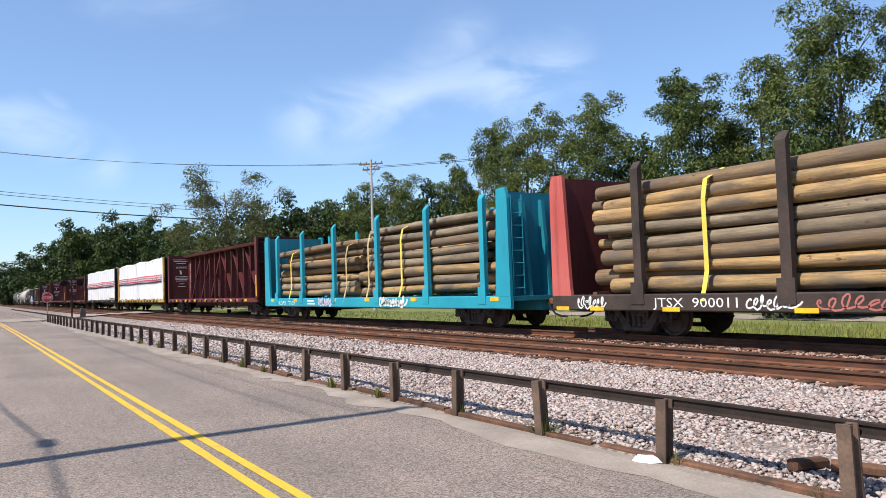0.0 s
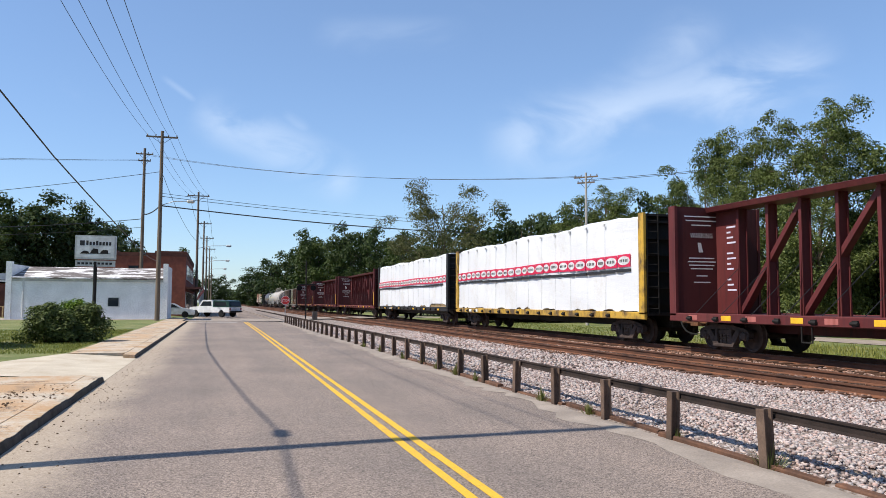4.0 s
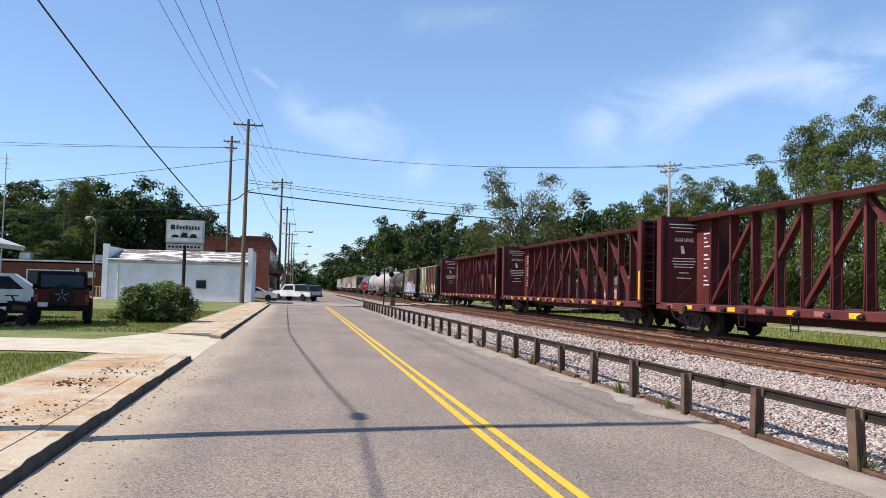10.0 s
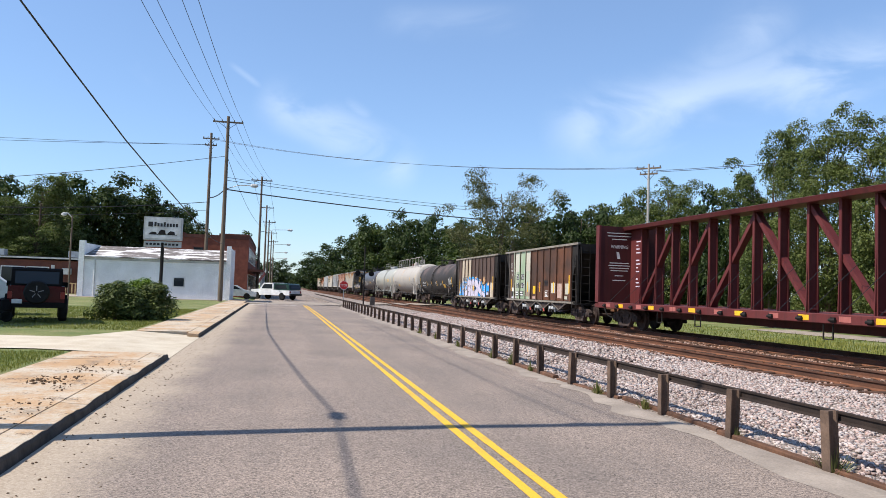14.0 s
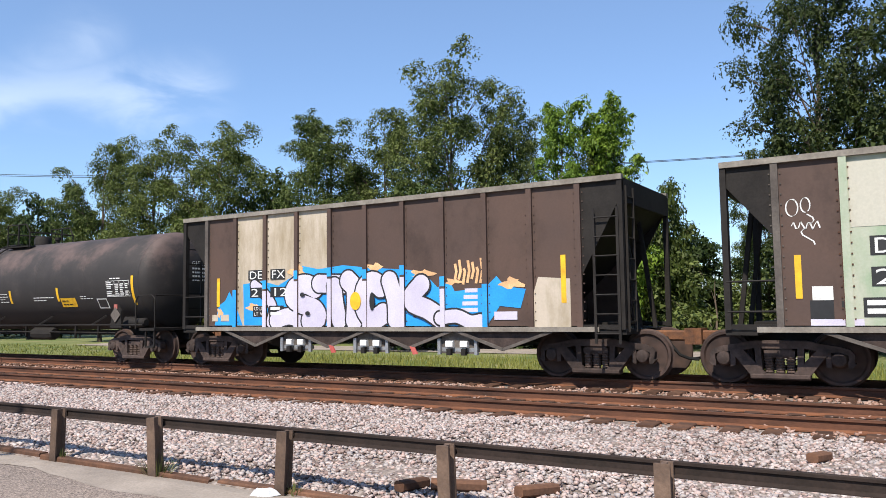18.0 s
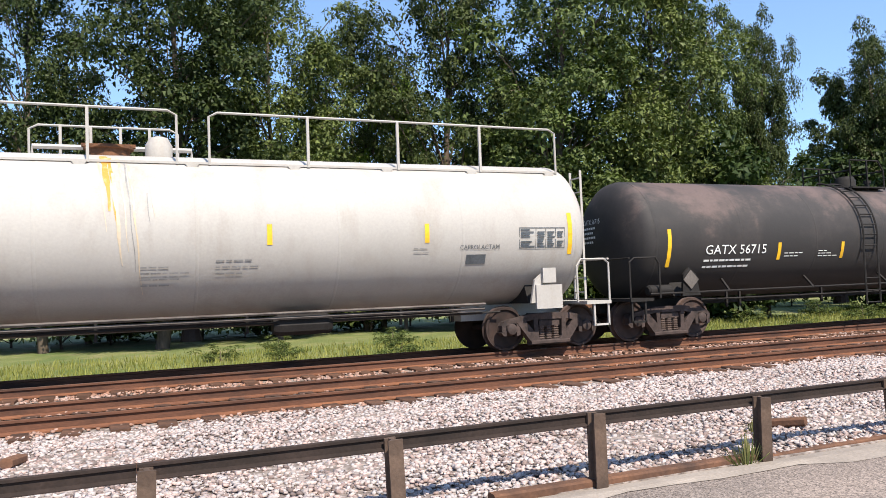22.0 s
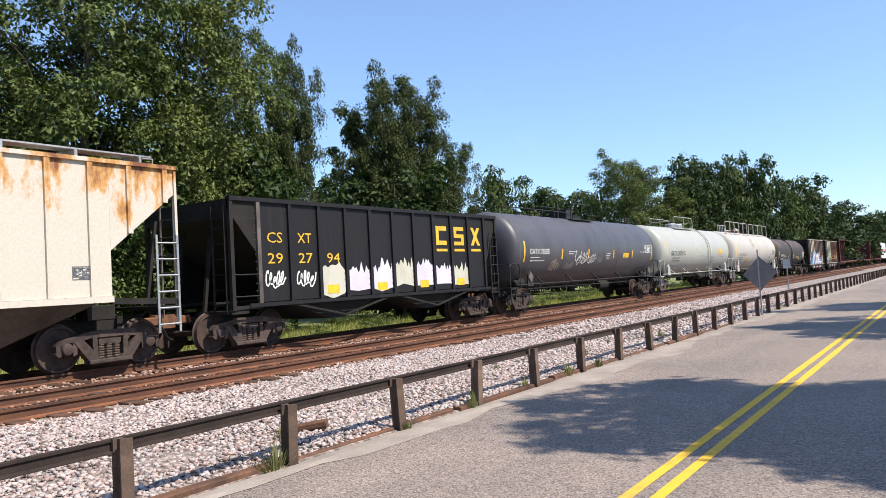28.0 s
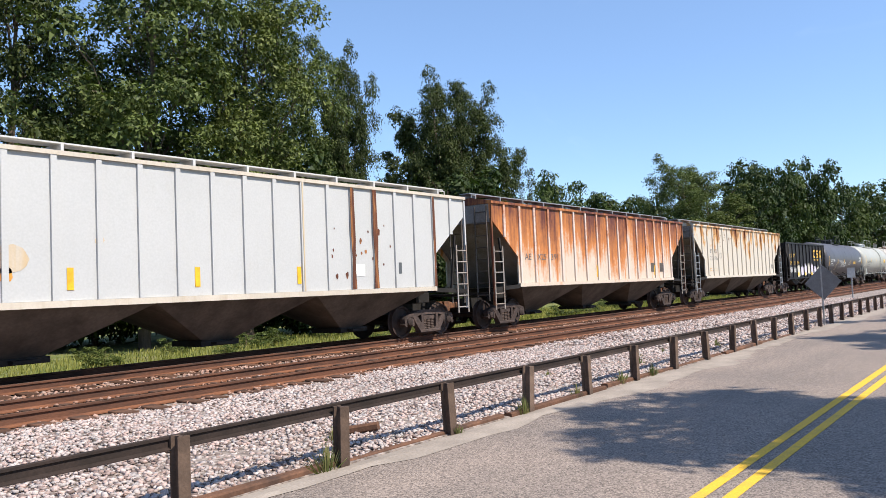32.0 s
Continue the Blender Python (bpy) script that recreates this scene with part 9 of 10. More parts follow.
part("splice_case", Geo().lathe([(-0.3, 0.03), (-0.22, 0.09), (0.22, 0.09), (0.3, 0.03)], "x", (-9.4, -6.4, 9.3), 8), WIRE, w, "black splice case on the cable")
part("end_clamp", Geo().lathe([(-0.15, 0.02), (-0.08, 0.07), (0.08, 0.07), (0.15, 0.02)], "x", (-44.75, -3.75, 4.2), 8), WIRE, w)
wire("thin tail of the service cable", (-44.8, -3.75, 4.2), on_pole(POLE_A, 4.95), 0.05, 0.018, 6)
POLE_S = utility_pole(9.0, -9.2, 12.6, (), 0.13)
wire("thin slanting guy wire", on_pole(POLE_A, 12.4), (-60.0, -24.0, 8.0), 0.2, 0.02)
wire("thin slanting guy wire", on_pole(POLE_C, 9.0), on_pole(POLE_A, 12.5), 0.8, 0.02)


def street_light(x, y, z, reach, label="cobra-head street light on a bracket arm"):
    s = thing("street_light", label, "street light", (x, y, z))
    part("arm", Geo().tube([(0, 0, 0), (0.1, reach * 0.5, 0.35), (0.1, reach, 0.4)], 0.035, 6), GALV, s)
    part("lamp_head", Geo().lathe([(0, 0.06), (0.1, 0.14), (0.5, 0.16), (0.65, 0.05)], "y", (0.1, reach, 0.38), 10), SIGN_GREY, s)


street_light(-100.0, -2.3, 8.2, 3.4)
street_light(-124.0, -1.9, 7.6, 3.2)
street_light(-150.0, -1.8, 7.4, 3.0)
street_light(-178.0, -1.5, 7.2, 3.0)
street_light(-67.8, -4.5, 9.6, 2.0)

# shop sign on a single post, drawn with plain shapes
x, y, z = at_bearing(-97.85, 44)[0], at_bearing(-97.85, 44)[1], 0.1
s = thing("shop_sign", "pale lightbox shop sign on a dark post", "sign", (x, y, z))
part("post", Geo().tube([(0, 0, 0), (0, 0, 3.6)], 0.09, 10), STEEL_DARK, s, "dark round post")
part("cabinet", Geo().cbox(-0.14, 0.14, -0.98, 0.98, 3.72, 4.95), SIGN_GREY, s, "grey sign cabinet")
part("face", Geo().box(0.14, 0.15, -0.9, 0.9, 3.8, 4.88), SIGN_FACE, s, "white sign face")
g = Geo().box(0.15, 0.155, -0.75, -0.52, 4.42, 4.68)
for k in range(8):
    g.box(0.15, 0.155, -0.45 + k * 0.155, -0.45 + k * 0.155 + 0.11, 4.44, 4.62 + (0.06 if k in (0, 3) else 0))
part("emblem", g, INK, s, "dark plain emblem shapes")
g = Geo().box(0.15, 0.155, -0.72, 0.72, 4.0, 4.03)
for k, hh in ((-0.5, 0.10), (-0.05, 0.22), (0.42, 0.16)):
    g.prism_x([(k - 0.2, 4.03), (k + 0.2, 4.03), (k + 0.16, 4.03 + hh), (k - 0.05, 4.06 + hh), (k - 0.16, 4.03 + hh * 0.5)], 0.15, 0.156)
part("picture", g, STEEL_DARK, s, "dark silhouettes of machines")
part("lower_board", Geo().box(-0.06, 0.06, -0.95, 0.95, 3.35, 3.66), SIGN_GREY, s, "narrow board under the cabinet")
g = Geo()
for k in range(9):
    g.box(0.06, 0.065, -0.85 + k * 0.19, -0.72 + k * 0.19, 3.45, 3.56)
part("lower_bars", g, INK, s)
l = thing("yard_light", "slim yard light post with a bracket lamp", "light post", (*at_bearing(-103.6, 38), 0.12))
part("post", Geo().tube([(0, 0, 0), (0, 0, 4.3)], 0.038, 8), POLE_WOOD, l)
part("lamp_head", Geo().lathe([(4.25, 0.04), (4.3, 0.11), (4.38, 0.10), (4.42, 0.03)], "z", (0, -0.35, 0), 10).tube([(0, 0, 4.2), (0, -0.2, 4.4), (0, -0.35, 4.4)], 0.025, 5), SIGN_GREY, l)


# vehicles
def wheel(parent, x, y, r, w=0.22, rim=ALLOY):
    t = part("wheel", Geo().lathe([(-w / 2, r * 0.62), (-w / 2, r * 0.92), (-w * 0.3, r), (w * 0.3, r), (w / 2, r * 0.92), (w / 2, r * 0.62)], "y", (0, 0, 0), 20), TYRE, parent, "black tyre", (x, y, r), 40)
    g = Geo().lathe([(-w * 0.42, r * 0.62), (-w * 0.42, r * 0.1), (w * 0.42, r * 0.1), (w * 0.42, r * 0.62)], "y", (0, 0, 0), 14)
    part("rim", g, rim, t)
    return t


def jeep():
    j = thing("off_road_car", "dark red boxy off-road car with black hardtop, seen parked on grass", "car", (*at_bearing(-105.42, 31.6), 0.14), rz=180 + 15)
    part("body", Geo().prism_y([(-2.0, 0.55), (-2.0, 1.21), (1.0, 1.21), (1.05, 1.10), (2.05, 1.02), (2.1, 0.6), (1.75, 0.5), (-1.8, 0.5)], -0.86, 0.86), CAR_RED, j, "dark red body")
    part("hardtop", Geo().prism_y([(-1.98, 1.22), (-1.90, 1.76), (-1.8, 1.82), (0.35, 1.82), (0.8, 1.22)], -0.77, 0.77), CAR_BLACK, j, "black hardtop")
    part("rear_window", Geo().prism_y([(-1.985, 1.28), (-1.925, 1.70), (-1.94, 1.70), (-2.0, 1.28)], -0.66, 0.66), GLASS, j)
    for s in (-1, 1):
        part("side_window", Geo().prism_y([(-1.75, 1.28), (-1.7, 1.7), (0.25, 1.7), (0.55, 1.28)], min(s * 0.772, s * 0.78), max(s * 0.772, s * 0.78)), TINTED, j)
        part("tail_light", Geo().cbox(-2.06, -1.98, min(s * 0.72, s * 0.86), max(s * 0.72, s * 0.86), 0.78, 1.02), LAMP_RED, j, "red tail light")
        for x in (-1.3, 1.35):
            part("fender", Geo().prism_y([(x - 0.6, 0.62), (x - 0.42, 0.92), (x + 0.42, 0.92), (x + 0.6, 0.62), (x + 0.5, 0.62), (x + 0.36, 0.84), (x - 0.36, 0.84), (x - 0.5, 0.62)], min(s * 0.84, s * 0.94), max(s * 0.84, s * 0.94)), CAR_BLACK, j, "black flared fender")
            wheel(j, x, s * 0.84, 0.41, 0.26)
        part("mirror", Geo().cbox(0.55, 0.68, min(s * 0.8, s * 1.0), max(s * 0.8, s * 1.0), 1.15, 1.35), CAR_BLACK, j)
    part("bumper", Geo().cbox(-2.2, -2.0, -0.9, 0.9, 0.48, 0.66, 0.04), CAR_BLACK, j, "black rear bumper")
    sp = part("spare_wheel", Geo().lathe([(-0.13, 0.24), (-0.13, 0.35), (-0.06, 0.395), (0.10, 0.395), (0.13, 0.32)], "x", (-2.14, 0.0, 1.0), 22), TYRE, j, "spare wheel on the tailgate", smooth=40)
    g = Geo().lathe([(-0.10, 0.25), (-0.10, 0.06)], "x", (-2.14, 0, 1.0), 20)
    for k in range(5):
        a = k * 1.2566
        g.bar((-2.25, 0.05 * math.sin(a), 1.0 + 0.05 * math.cos(a)), (-2.24, 0.22 * math.sin(a), 1.0 + 0.22 * math.cos(a)), 0.06, 0.03)
    part("wheel_disc", g, SIGN_BACK, sp)
    part("plate", Geo().box(-2.215, -2.205, 0.42, 0.72, 0.62, 0.76), SIGN_FACE, j)
    return j


jeep()


def car_body(v, prof, half, paint, roof=None):
    g = Geo()
    n = len(prof)
    rows = [(-half, 0.96), (-half * 0.97, 1.0), (half * 0.97, 1.0), (half, 0.96)]
    return part("body", Geo().prism_y(prof, -half, half), paint, v, "painted body")


van = thing("minivan", "white minivan parked behind the lawn", "van", (*at_bearing(-109.6, 36.5), 0.14), rz=90 + 14)
car_body(van, [(-2.5, 0.35), (-2.52, 0.95), (-2.35, 1.1), (-2.2, 1.72), (-2.0, 1.78), (0.9, 1.74), (1.75, 1.12), (2.45, 0.95), (2.52, 0.5), (2.4, 0.32)], 0.95, CAR_WHITE)
for s in (-1, 1):
    for x0, x1 in ((-2.0, -0.95), (-0.85, 0.15), (0.25, 1.3)):
        part("side_window", Geo().prism_y([(x0, 1.12), (x0 + 0.05, 1.62), (min(x1, 0.75), 1.62), (x1, 1.12)], min(s * 0.951, s * 0.96), max(s * 0.951, s * 0.96)), GLASS, van)
    for x in (-1.5, 1.55):
        wheel(van, x, s * 0.86, 0.34)
    part("handle", Geo().box(-0.2, 0.0, min(s * 0.95, s * 0.97), max(s * 0.95, s * 0.97), 0.98, 1.02), ALLOY, van)
    part("trim_strip", Geo().box(-2.4, 2.3, min(s * 0.95, s * 0.96), max(s * 0.95, s * 0.96), 0.6, 0.66), SIGN_GREY, van)
mower = thing("lawn_tractor", "black and red riding mower on the grass", "mower", (*at_bearing(-108.6, 29.5), 0.14), rz=80)
part("hood", Geo().prism_y([(0.1, 0.4), (0.15, 0.8), (0.8, 0.75), (0.9, 0.4)], -0.25, 0.25), CAR_BLACK, mower)
part("hood_side", Geo().prism_y([(0.3, 0.5), (0.35, 0.68), (0.75, 0.65), (0.8, 0.5)], -0.265, 0.265), CAR_RED, mower, "red hood side panel")
part("deck", Geo().cbox(-0.5, 0.3, -0.5, 0.5, 0.12, 0.3, 0.05), CAR_BLACK, mower)
part("seat", Geo().cbox(-0.5, -0.1, -0.22, 0.22, 0.6, 0.72, 0.04).box(-0.55, -0.45, -0.22, 0.22, 0.7, 1.05), CAR_BLACK, mower)
part("steering_wheel", Geo().lathe([(0.95, 0.2), (0.98, 0.2)], "z", (0.15, 0, 0), 14).bar((0.15, 0, 0.95), (0.3, 0, 0.7), 0.04), CAR_BLACK, mower)
for s in (-1, 1):
    wheel(mower, -0.45, s * 0.38, 0.26, 0.22)
    wheel(mower, 0.7, s * 0.35, 0.18, 0.15)
sedan = thing("sedan", "white sedan on the cross street", "car", (-83.5, -4.35, 0.05), rz=90)
car_body(sedan, [(-2.35, 0.35), (-2.38, 0.85), (-2.2, 0.98), (-1.6, 1.02), (-1.0, 1.40), (-0.6, 1.45), (0.35, 1.42), (1.1, 1.0), (2.1, 0.82), (2.36, 0.62), (2.32, 0.32)], 0.9, CAR_WHITE)
for s in (-1, 1):
    part("side_window", Geo().prism_y([(-1.4, 1.02), (-0.95, 1.34), (0.25, 1.35), (0.85, 1.02)], min(s * 0.901, s * 0.91), max(s * 0.901, s * 0.91)), GLASS, sedan)
    for x in (-1.4, 1.42):
        wheel(sedan, x, s * 0.82, 0.33)
    part("headlight", Geo().cbox(2.1, 2.33, min(s * 0.55, s * 0.88), max(s * 0.55, s * 0.88), 0.62, 0.74), ALLOY, sedan)
truck = thing("pickup_truck", "white pickup truck with a dark green bed cap", "pickup", (-88.5, -0.05, 0.02), rz=228)
car_body(truck, [(-2.85, 0.55), (-2.85, 1.05), (-0.55, 1.08), (-0.55, 1.75), (-0.4, 1.85), (0.9, 1.82), (1.45, 1.15), (2.7, 1.05), (2.85, 0.6), (2.7, 0.45)], 0.97, CAR_WHITE)
part("bed_cap", Geo().prism_y([(-2.85, 1.09), (-2.65, 1.72), (-2.5, 1.78), (-0.62, 1.82), (-0.58, 1.10)], -0.94, 0.94), CAP_GREEN, truck, "dark green fibreglass bed cap")
for s in (-1, 1):
    part("cap_window", Geo().prism_y([(-2.45, 1.2), (-2.3, 1.62), (-0.8, 1.66), (-0.75, 1.2)], min(s * 0.941, s * 0.95), max(s * 0.941, s * 0.95)), GLASS, truck)
    part("cab_window", Geo().prism_y([(-0.4, 1.2), (-0.35, 1.7), (0.8, 1.68), (1.2, 1.2)], min(s * 0.971, s * 0.98), max(s * 0.971, s * 0.98)), GLASS, truck)
    part("tail_light", Geo().box(-2.88, -2.84, min(s * 0.78, s * 0.95), max(s * 0.78, s * 0.95), 0.75, 1.0), LAMP_RED, truck)
    for x in (-1.75, 1.85):
        wheel(truck, x, s * 0.86, 0.40, 0.26)
part("cap_rear_window", Geo().prism_y([(-2.87, 1.2), (-2.73, 1.64), (-2.74, 1.64), (-2.88, 1.2)], -0.75, 0.75), GLASS, truck)
part("bumper", Geo().cbox(-3.0, -2.86, -0.95, 0.95, 0.5, 0.68, 0.03), STEEL_DARK, truck)

# signs by the tracks
s = thing("stop_sign", "red octagonal stop sign on a steel post", "road sign", (-66.0, 5.58, 0.0))
part("post", Geo().box(-0.06, -0.02, -0.03, 0.03, 0, 2.2), GALV, s)
oct8 = [(0.39 * math.cos(a), 1.80 + 0.39 * math.sin(a)) for a in np.linspace(math.pi / 8, 2 * math.pi + math.pi / 8, 8, endpoint=False)]
pl = part("plate", Geo().prism_x([(-a, c) for a, c in oct8], -0.02, 0.0), SIGN_FACE, s, "octagonal plate")
part("red_face", Geo().prism_x([(-a * 0.93, 1.80 + (c - 1.80) * 0.93) for a, c in oct8], 0.0, 0.004), SIGN_RED, pl)
lettering("letters", "STOP", 0.30, SIGN_FACE, pl, 0.008, -0.29, 1.69, 0.58, "+x")
s = thing("crossing_signal", "dark level crossing mast with small equipment box", "crossing signal", (-69.0, 7.6, 0.05))
part("mast", Geo().tube([(0, 0, 0), (0, 0, 5.2)], 0.06, 8), STEEL_DARK, s)
part("lamp_bar", Geo().box(-0.06, 0.06, -0.8, 0.8, 3.1, 3.2), STEEL_DARK, s)
for k in (-0.6, 0.6):
    part("signal_lamp", Geo().lathe([(0.05, 0.22), (0.25, 0.24), (0.26, 0.1)], "x", (0, k, 2.85), 14), CAR_BLACK, s)
part("control_box", Geo().cbox(-0.2, 0.2, 0.6, 1.0, 0.0, 0.8, 0.03), DUSTY_STEEL, s, "grey equipment box")
s = thing("diamond_sign", "leaning diamond road sign seen from its bare back", "road sign", (*at_bearing(78.55, 27.8), -0.03))
part("post", Geo().bar((0, 0, -0.1), (-0.16, -0.02, 2.15), 0.05, 0.04), GALV, s, "leaning steel channel post")
g = Geo()
c = Vector((-0.10, -0.05, 1.36))
u, v2 = Vector((-0.15, 0.98, 0.0)), Vector((-0.07, 0.0, 1.0))
q = [c + u * 0.54 - v2 * 0.03, c + v2 * 0.56, c - u * 0.54 + v2 * 0.03, c - v2 * 0.56]
n2 = Vector((-0.02, 0, 0))
g.add(q + [p + n2 for p in q], [(0, 1, 2, 3), (7, 6, 5, 4), (0, 4, 5, 1), (1, 5, 6, 2), (2, 6, 7, 3), (3, 7, 4, 0)])
part("plate", g, SIGN_BACK, s, "bare grey back of the plate")
s = thing("marker_post", "small white marker on a thin post by the track", "marker", (48.0, 8.2, 0.1))
part("post", Geo().box(-0.03, 0.03, -0.03, 0.03, 0, 1.7), GALV, s)
part("plate", Geo().box(-0.04, -0.03, -0.2, 0.2, 1.2, 1.75), SIGN_GREY, s)


# ---- small growth and litter ----
def blades(name, n, spots, height, width, material, label, category, seed, ground):
    """Grass blades: thin bent triangles pairs standing on the ground."""
    r = np.random.default_rng(seed)
    p = spots(r, n)
    h = height[0] + (height[1] - height[0]) * r.random(n) ** 1.5
    a = r.random(n) * 6.283
    lean = (r.random(n) - 0.3) * 0.7 * h
    d = np.stack([np.cos(a), np.sin(a)], 1)
    side = np.stack([-d[:, 1], d[:, 0]], 1) * width
    z = ground(p[:, 0], p[:, 1])
    v = np.zeros((n, 4, 3))
    v[:, 0, :2], v[:, 1, :2] = p - side, p + side
    v[:, 0, 2] = v[:, 1, 2] = z - 0.02
    v[:, 2, :2], v[:, 2, 2] = p + d * (lean * 0.35)[:, None] + side * 0.7, z + h * 0.6
    v[:, 3, :2], v[:, 3, 2] = p + d * lean[:, None], z + h
    f = np.array([(0, 1, 2), (0, 2, 3)])[None] + (np.arange(n) * 4)[:, None, None]
    ob = new(name, big_mesh(name, v.reshape(-1, 3), f.reshape(-1, 3), material))
    return tagged(ob, label, category, kind="stuff")


def in_box(x0, x1, y0, y1):
    return lambda r, n: np.stack([x0 + (x1 - x0) * r.random(n), y0 + (y1 - y0) * r.random(n)], 1)


north = lambda x, y: np.interp(y, [17.5, 26, 40], [-0.38, -0.30, -0.25])
blades("tall_grass", 40000, in_box(-34, 34, 18.6, 27.0), (0.06, 0.3), 0.012, BLADE, "tall sunlit grass beyond the tracks", "grass", 21, north)
blades("tall_grass", 16000, in_box(34, 75, 18.6, 30.0), (0.12, 0.4), 0.026, BLADE, "tall sunlit grass beyond the tracks", "grass", 22, north)
blades("tall_grass", 14000, in_box(-90, -34, 18.6, 30.0), (0.05, 0.16), 0.022, BLADE, "short sunlit grass beyond the tracks", "grass", 23, north)
flat = lambda x, y: 0 * x + 0.115
blades("lawn_grass", 34000, lambda r, n: np.stack([-46 + 20.5 * r.random(n), -4.3 - 10 * r.random(n) ** 1.3], 1), (0.02, 0.065), 0.010, BLADE, "short green lawn grass", "grass", 24, flat)
blades("lawn_grass", 30000, lambda r, n: np.stack([-17.6 + 8.0 * r.random(n), -4.25 - 4.5 * r.random(n)], 1), (0.015, 0.05), 0.005, BLADE, "short green lawn grass", "grass", 25, flat)


def weed(x, y, z, s, seed, spread=1.0):
    rs = np.random.default_rng(seed)
    n = int(70 * s / 0.3)
    a, rr = rs.random(n) * 6.283, rs.random(n)
    tip = np.stack([np.cos(a) * rr * s * 0.8 * spread, np.sin(a) * rr * s * 0.5, s * (0.35 + 0.6 * rs.random(n)) * (1.1 - 0.6 * rr)], 1)
    base = np.stack([np.cos(a) * rr * s * 0.35 * spread, np.sin(a) * rr * s * 0.2, np.zeros(n) - 0.02], 1)
    w = np.stack([-np.sin(a), np.cos(a), 0 * a], 1) * 0.007
    v = np.stack([base - w, base + w, (base * 0.4 + tip * 0.6) + w + np.array([0, 0, 0.03 * s]), tip], 1)
    f = np.array([(0, 1, 2), (0, 2, 3)])[None] + (np.arange(n) * 4)[:, None, None]
    ob = tagged(new("weed_tuft", big_mesh("weed_tuft", v.reshape(-1, 3), f.reshape(-1, 3), WEED)), "dry green weed tuft at the fence foot", "weed", "weeds along the fence")
    ob.location = (x, y, z)


rs = np.random.default_rng(77)
for i, (x, s) in enumerate(((-6.9, 0.34), (-10.9, 0.26), (-12.6, 0.30), (-16.2, 0.25), (-17.6, 0.35), (-19.3, 0.30), (-21.0, 0.32), (-23.0, 0.3), (-26.5, 0.3), (-5.0, 0.16), (-3.6, 0.14), (5.25, 0.34), (7.3, 0.15), (8.8, 0.28), (10.4, 0.22), (12.0, 0.3), (13.2, 0.25), (-29.5, 0.3), (-8.6, 0.2))):
    weed(x, 5.42 + 0.14 * rs.random(), -0.03, s, i + 100, 1.2)
for i in range(10):
    weed(6.0 + 1.5 * i + rs.random(), 5.9 + 1.3 * rs.random(), 0.0, 0.16 + 0.12 * rs.random(), i + 200)

# timbers half buried along the fence foot, litter and loose wood
for i in range(16):
    x = -22 + i * 2.9
    t = tagged(part("edge_timber", Geo().cbox(-1.4, 1.4, -0.06, 0.06, -0.06, 0.07, 0.015), TIE_WOOD), "old weathered timber half buried along the fence foot", "timber", "timbers along the fence")
    t.matrix_basis = pose(x, 5.57 + 0.03 * math.sin(i * 2.1), -0.058 + 0.015 * math.sin(i * 3.7), 3 * math.sin(i), 0.6 * math.sin(i * 1.7), 0.7 * math.sin(i * 2.9))
g = Geo()
rr = np.random.default_rng(3)
pts = [(0.26 * math.cos(a) * (0.7 + 0.5 * rr.random()), 0.12 * math.sin(a) * (0.7 + 0.5 * rr.random())) for a in np.linspace(0, 6.283, 11, endpoint=False)]
g.add([(x, y, 0) for x, y in pts] + [(x * 0.7, y * 0.7, 0.05 + 0.03 * rr.random()) for x, y in pts] + [(0.02, 0, 0.06)], [(i, (i + 1) % 11, 11 + (i + 1) % 11, 11 + i) for i in range(11)] + [(11 + i, 11 + (i + 1) % 11, 22) for i in range(11)])
o = tagged(part("plastic_bag", g, BAG, smooth=30), "crumpled white plastic bag by a fence post", "litter")
o.matrix_basis = pose(-5.2, 5.36, -0.02, 0, 0, 10) @ Matrix.Diagonal((0.6, 0.7, 0.75, 1))
for x, y, l, a, tilt in ((6.62, 6.30, 0.36, 118, 8), (-3.6, 6.15, 0.5, 30, 3), (-2.9, 6.3, 0.42, 65, 4), (-1.6, 5.95, 0.55, -12, 2), (0.3, 7.6, 0.3, 40, 5), (-0.9, 8.6, 0.3, 70, 3), (13.5, 7.4, 0.7, 12, 2), (-4.0, 6.0, 0.35, 80, 3)):
    t = tagged(part("wood_scrap", Geo().cbox(-l / 2, l / 2, -0.06, 0.06, 0, 0.09, 0.02), TIE_WOOD), "dark broken piece of tie wood on the ballast", "wood scrap", "wood scraps")
    t.matrix_basis = pose(x, y, float(bed_height(np.array(x), np.array(y))) + 0.02, 0, tilt, a)
for i in range(4):
    x, y = -10.5 - 4.5 * rs.random(), -2.75 - 0.8 * rs.random()
    scatter_stones("mud_clods", 22, (x - 0.35, x + 0.35, y - 0.12, y + 0.12), lambda a, b: 0 * a + 0.13, (0.01, 0.05), MUD, "dried mud clods on the pavement", "mud", 300 + i)


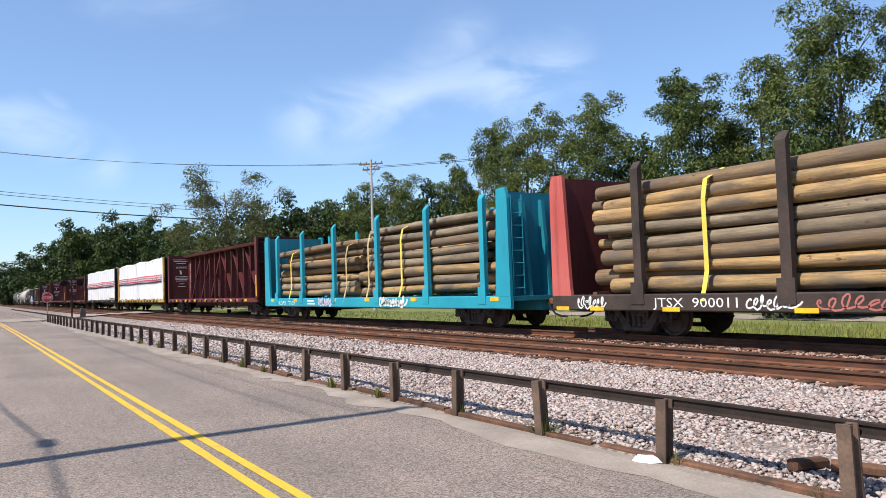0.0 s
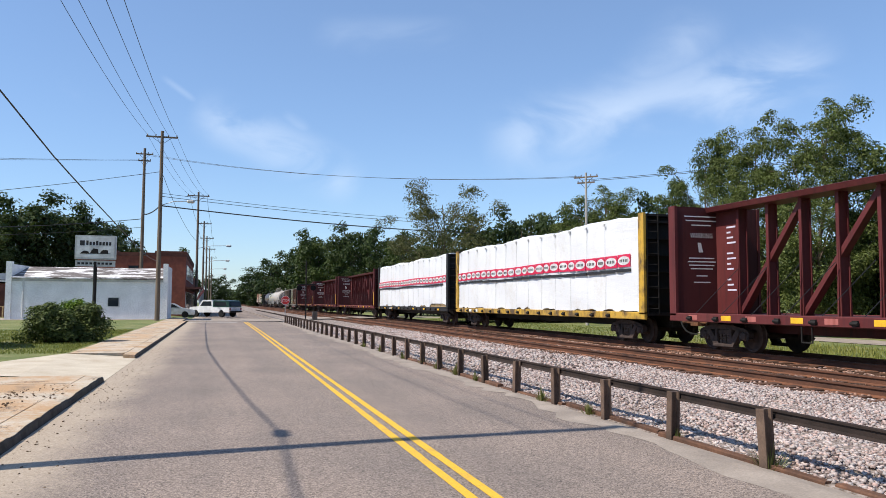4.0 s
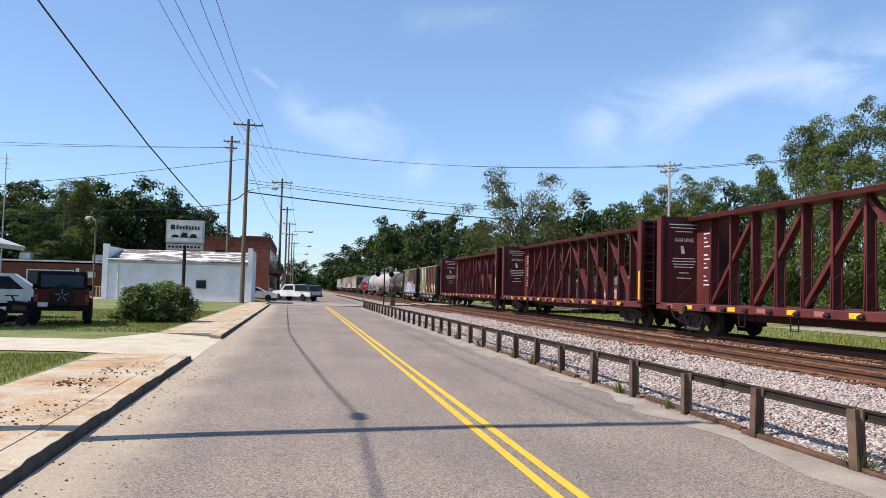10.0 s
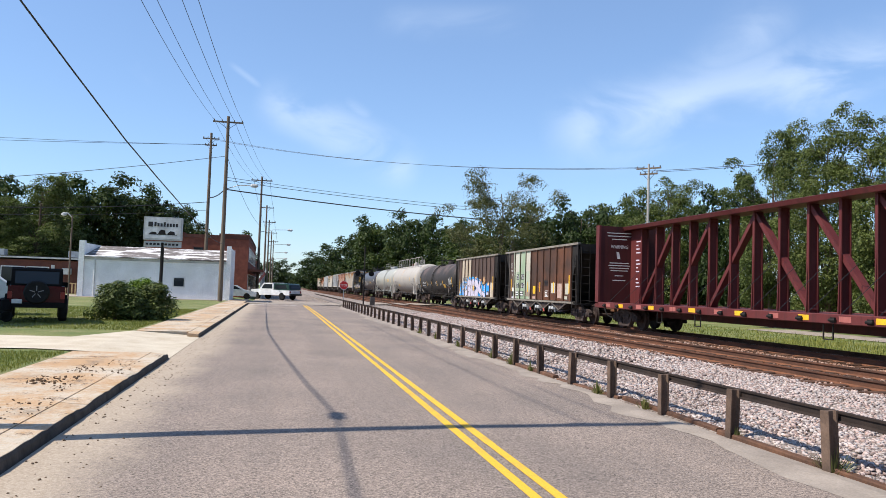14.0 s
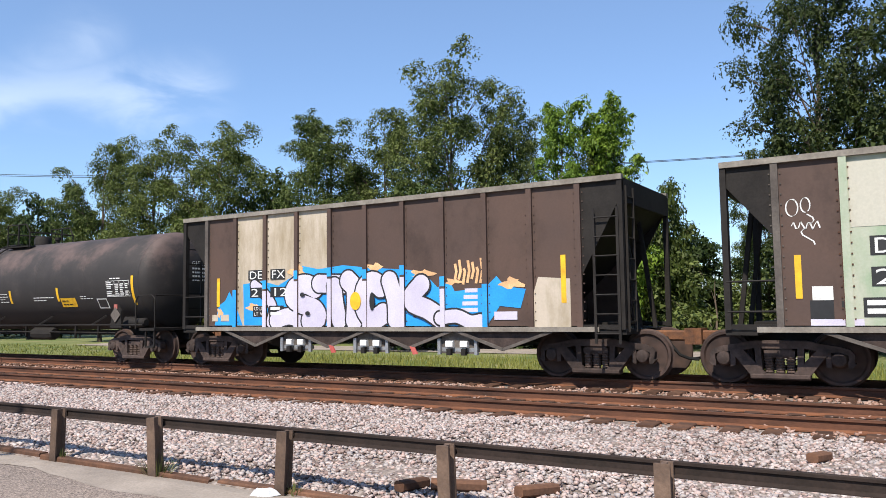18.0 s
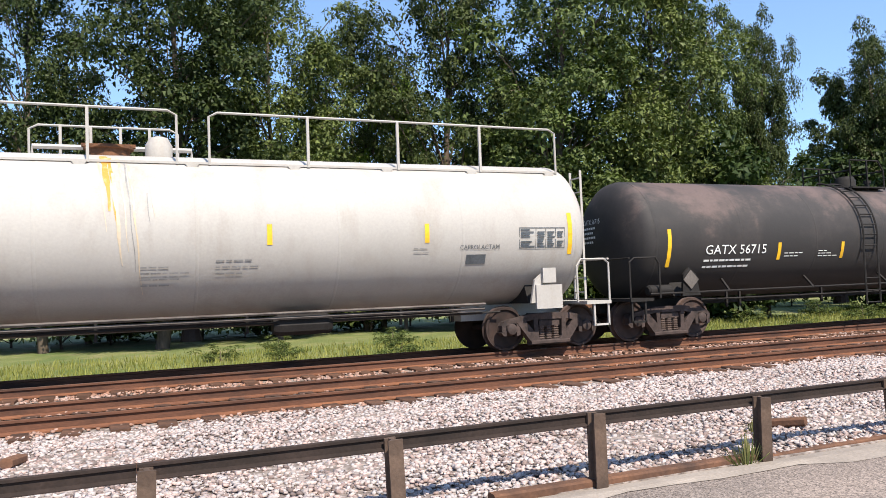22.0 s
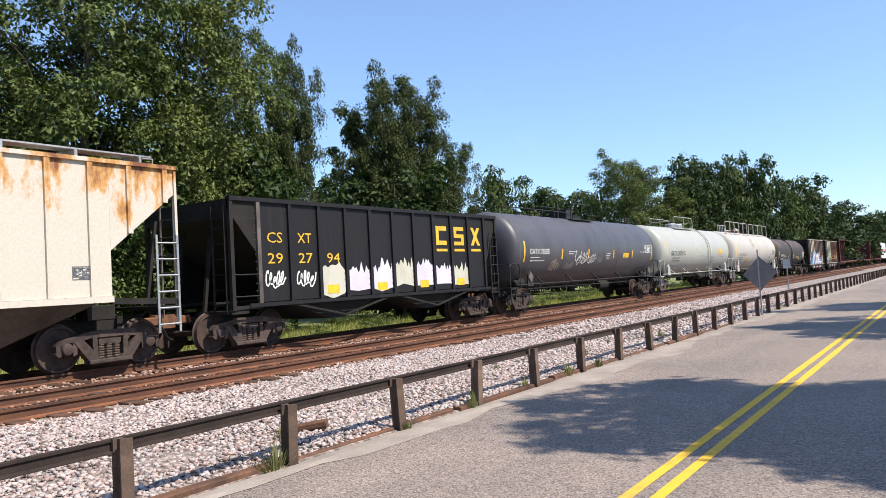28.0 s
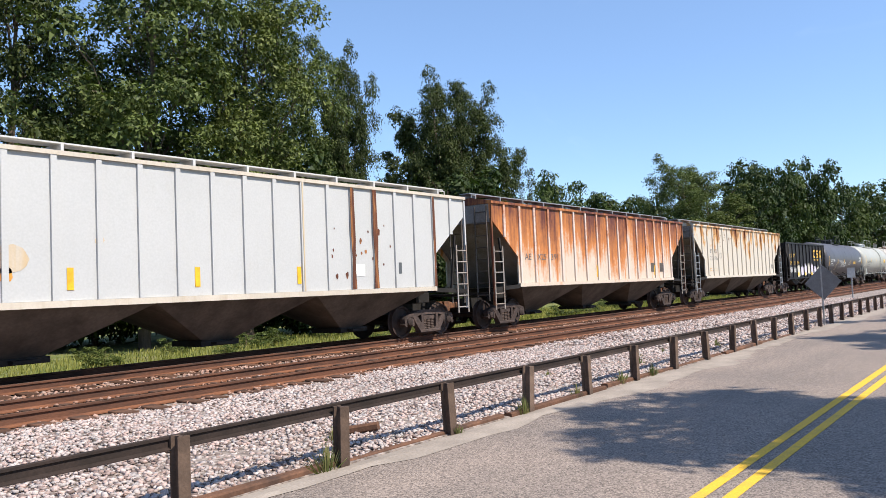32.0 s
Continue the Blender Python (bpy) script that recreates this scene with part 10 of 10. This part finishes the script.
def bush(x, y, w, h, seed, leaf, label):
    rs = np.random.default_rng(seed)
    b = thing("bush", label, "bush", (x, y, 0.12))
    stems, centres, radii = Geo(), [], []
    for k in range(60):
        a, r, z = rs.random() * 6.283, rs.random() ** 0.5, rs.random()
        r *= math.sqrt(max(0.05, 1 - (z * 0.95) ** 2.4))
        c = (w * r * math.cos(a), w * r * math.sin(a), 0.12 + z * h * 0.9)
        centres.append(c)
        radii.append(0.24 + 0.16 * rs.random())
        if k % 3 == 0:
            stems.tube([(0.1 * math.cos(a), 0.1 * math.sin(a), 0), (c[0] * 0.5, c[1] * 0.5, c[2] * 0.7), c], 0.025, 5, 0.008)
    part("stems", stems, BARK, b)
    v, f = leaf_cloud(centres, radii, 190, 0.055, rs, 0.9)
    ob = new("foliage", big_mesh("foliage", v, f, leaf))
    ob.parent = b


bush(*at_bearing(-100.5, 32.5), 0.92, 1.35, 1, LEAF, "rounded dark green bush on the lawn")
bush(*at_bearing(-98.3, 33.2), 0.85, 1.3, 2, LEAF, "rounded green bush beside the sign post")
bush(*at_bearing(-99.1, 33.6), 0.7, 1.65, 3, LEAF_LIGHT, "light green shoots rising behind the bushes")
# pale gravel yard beyond the grass
g = Geo().add([(-46, 30.2, -0.258), (-3.5, 30.2, -0.258), (-5.0, 33.6, -0.244), (-46, 33.6, -0.244)], [(0, 1, 2, 3)])
tagged(part("gravel_yard", g, CONCRETE_EDGE), "pale gravel yard beyond the grass", "yard", kind="structure")


# ---- what moves: the train rolls past, its wheelsets turn ----
def rolled(t):
    """Metres that the train has gone since the start."""
    return 10.133 * t + 0.01684 * t * t


def motions():
    beats = [2.0 * i for i in range(17)]
    for car, middle in TRAIN:
        walk(car, [(t, pose(middle + rolled(t), T2_Y, RAIL_Z)) for t in beats])
    turns = [i / 30.0 for i in range(961)]
    for wheels, x in WHEELS:
        walk(wheels, [(t, Matrix.LocRotScale((x, 0, 0.46), Euler((0, rolled(t) / 0.455, 0)), None)) for t in turns])


motions()
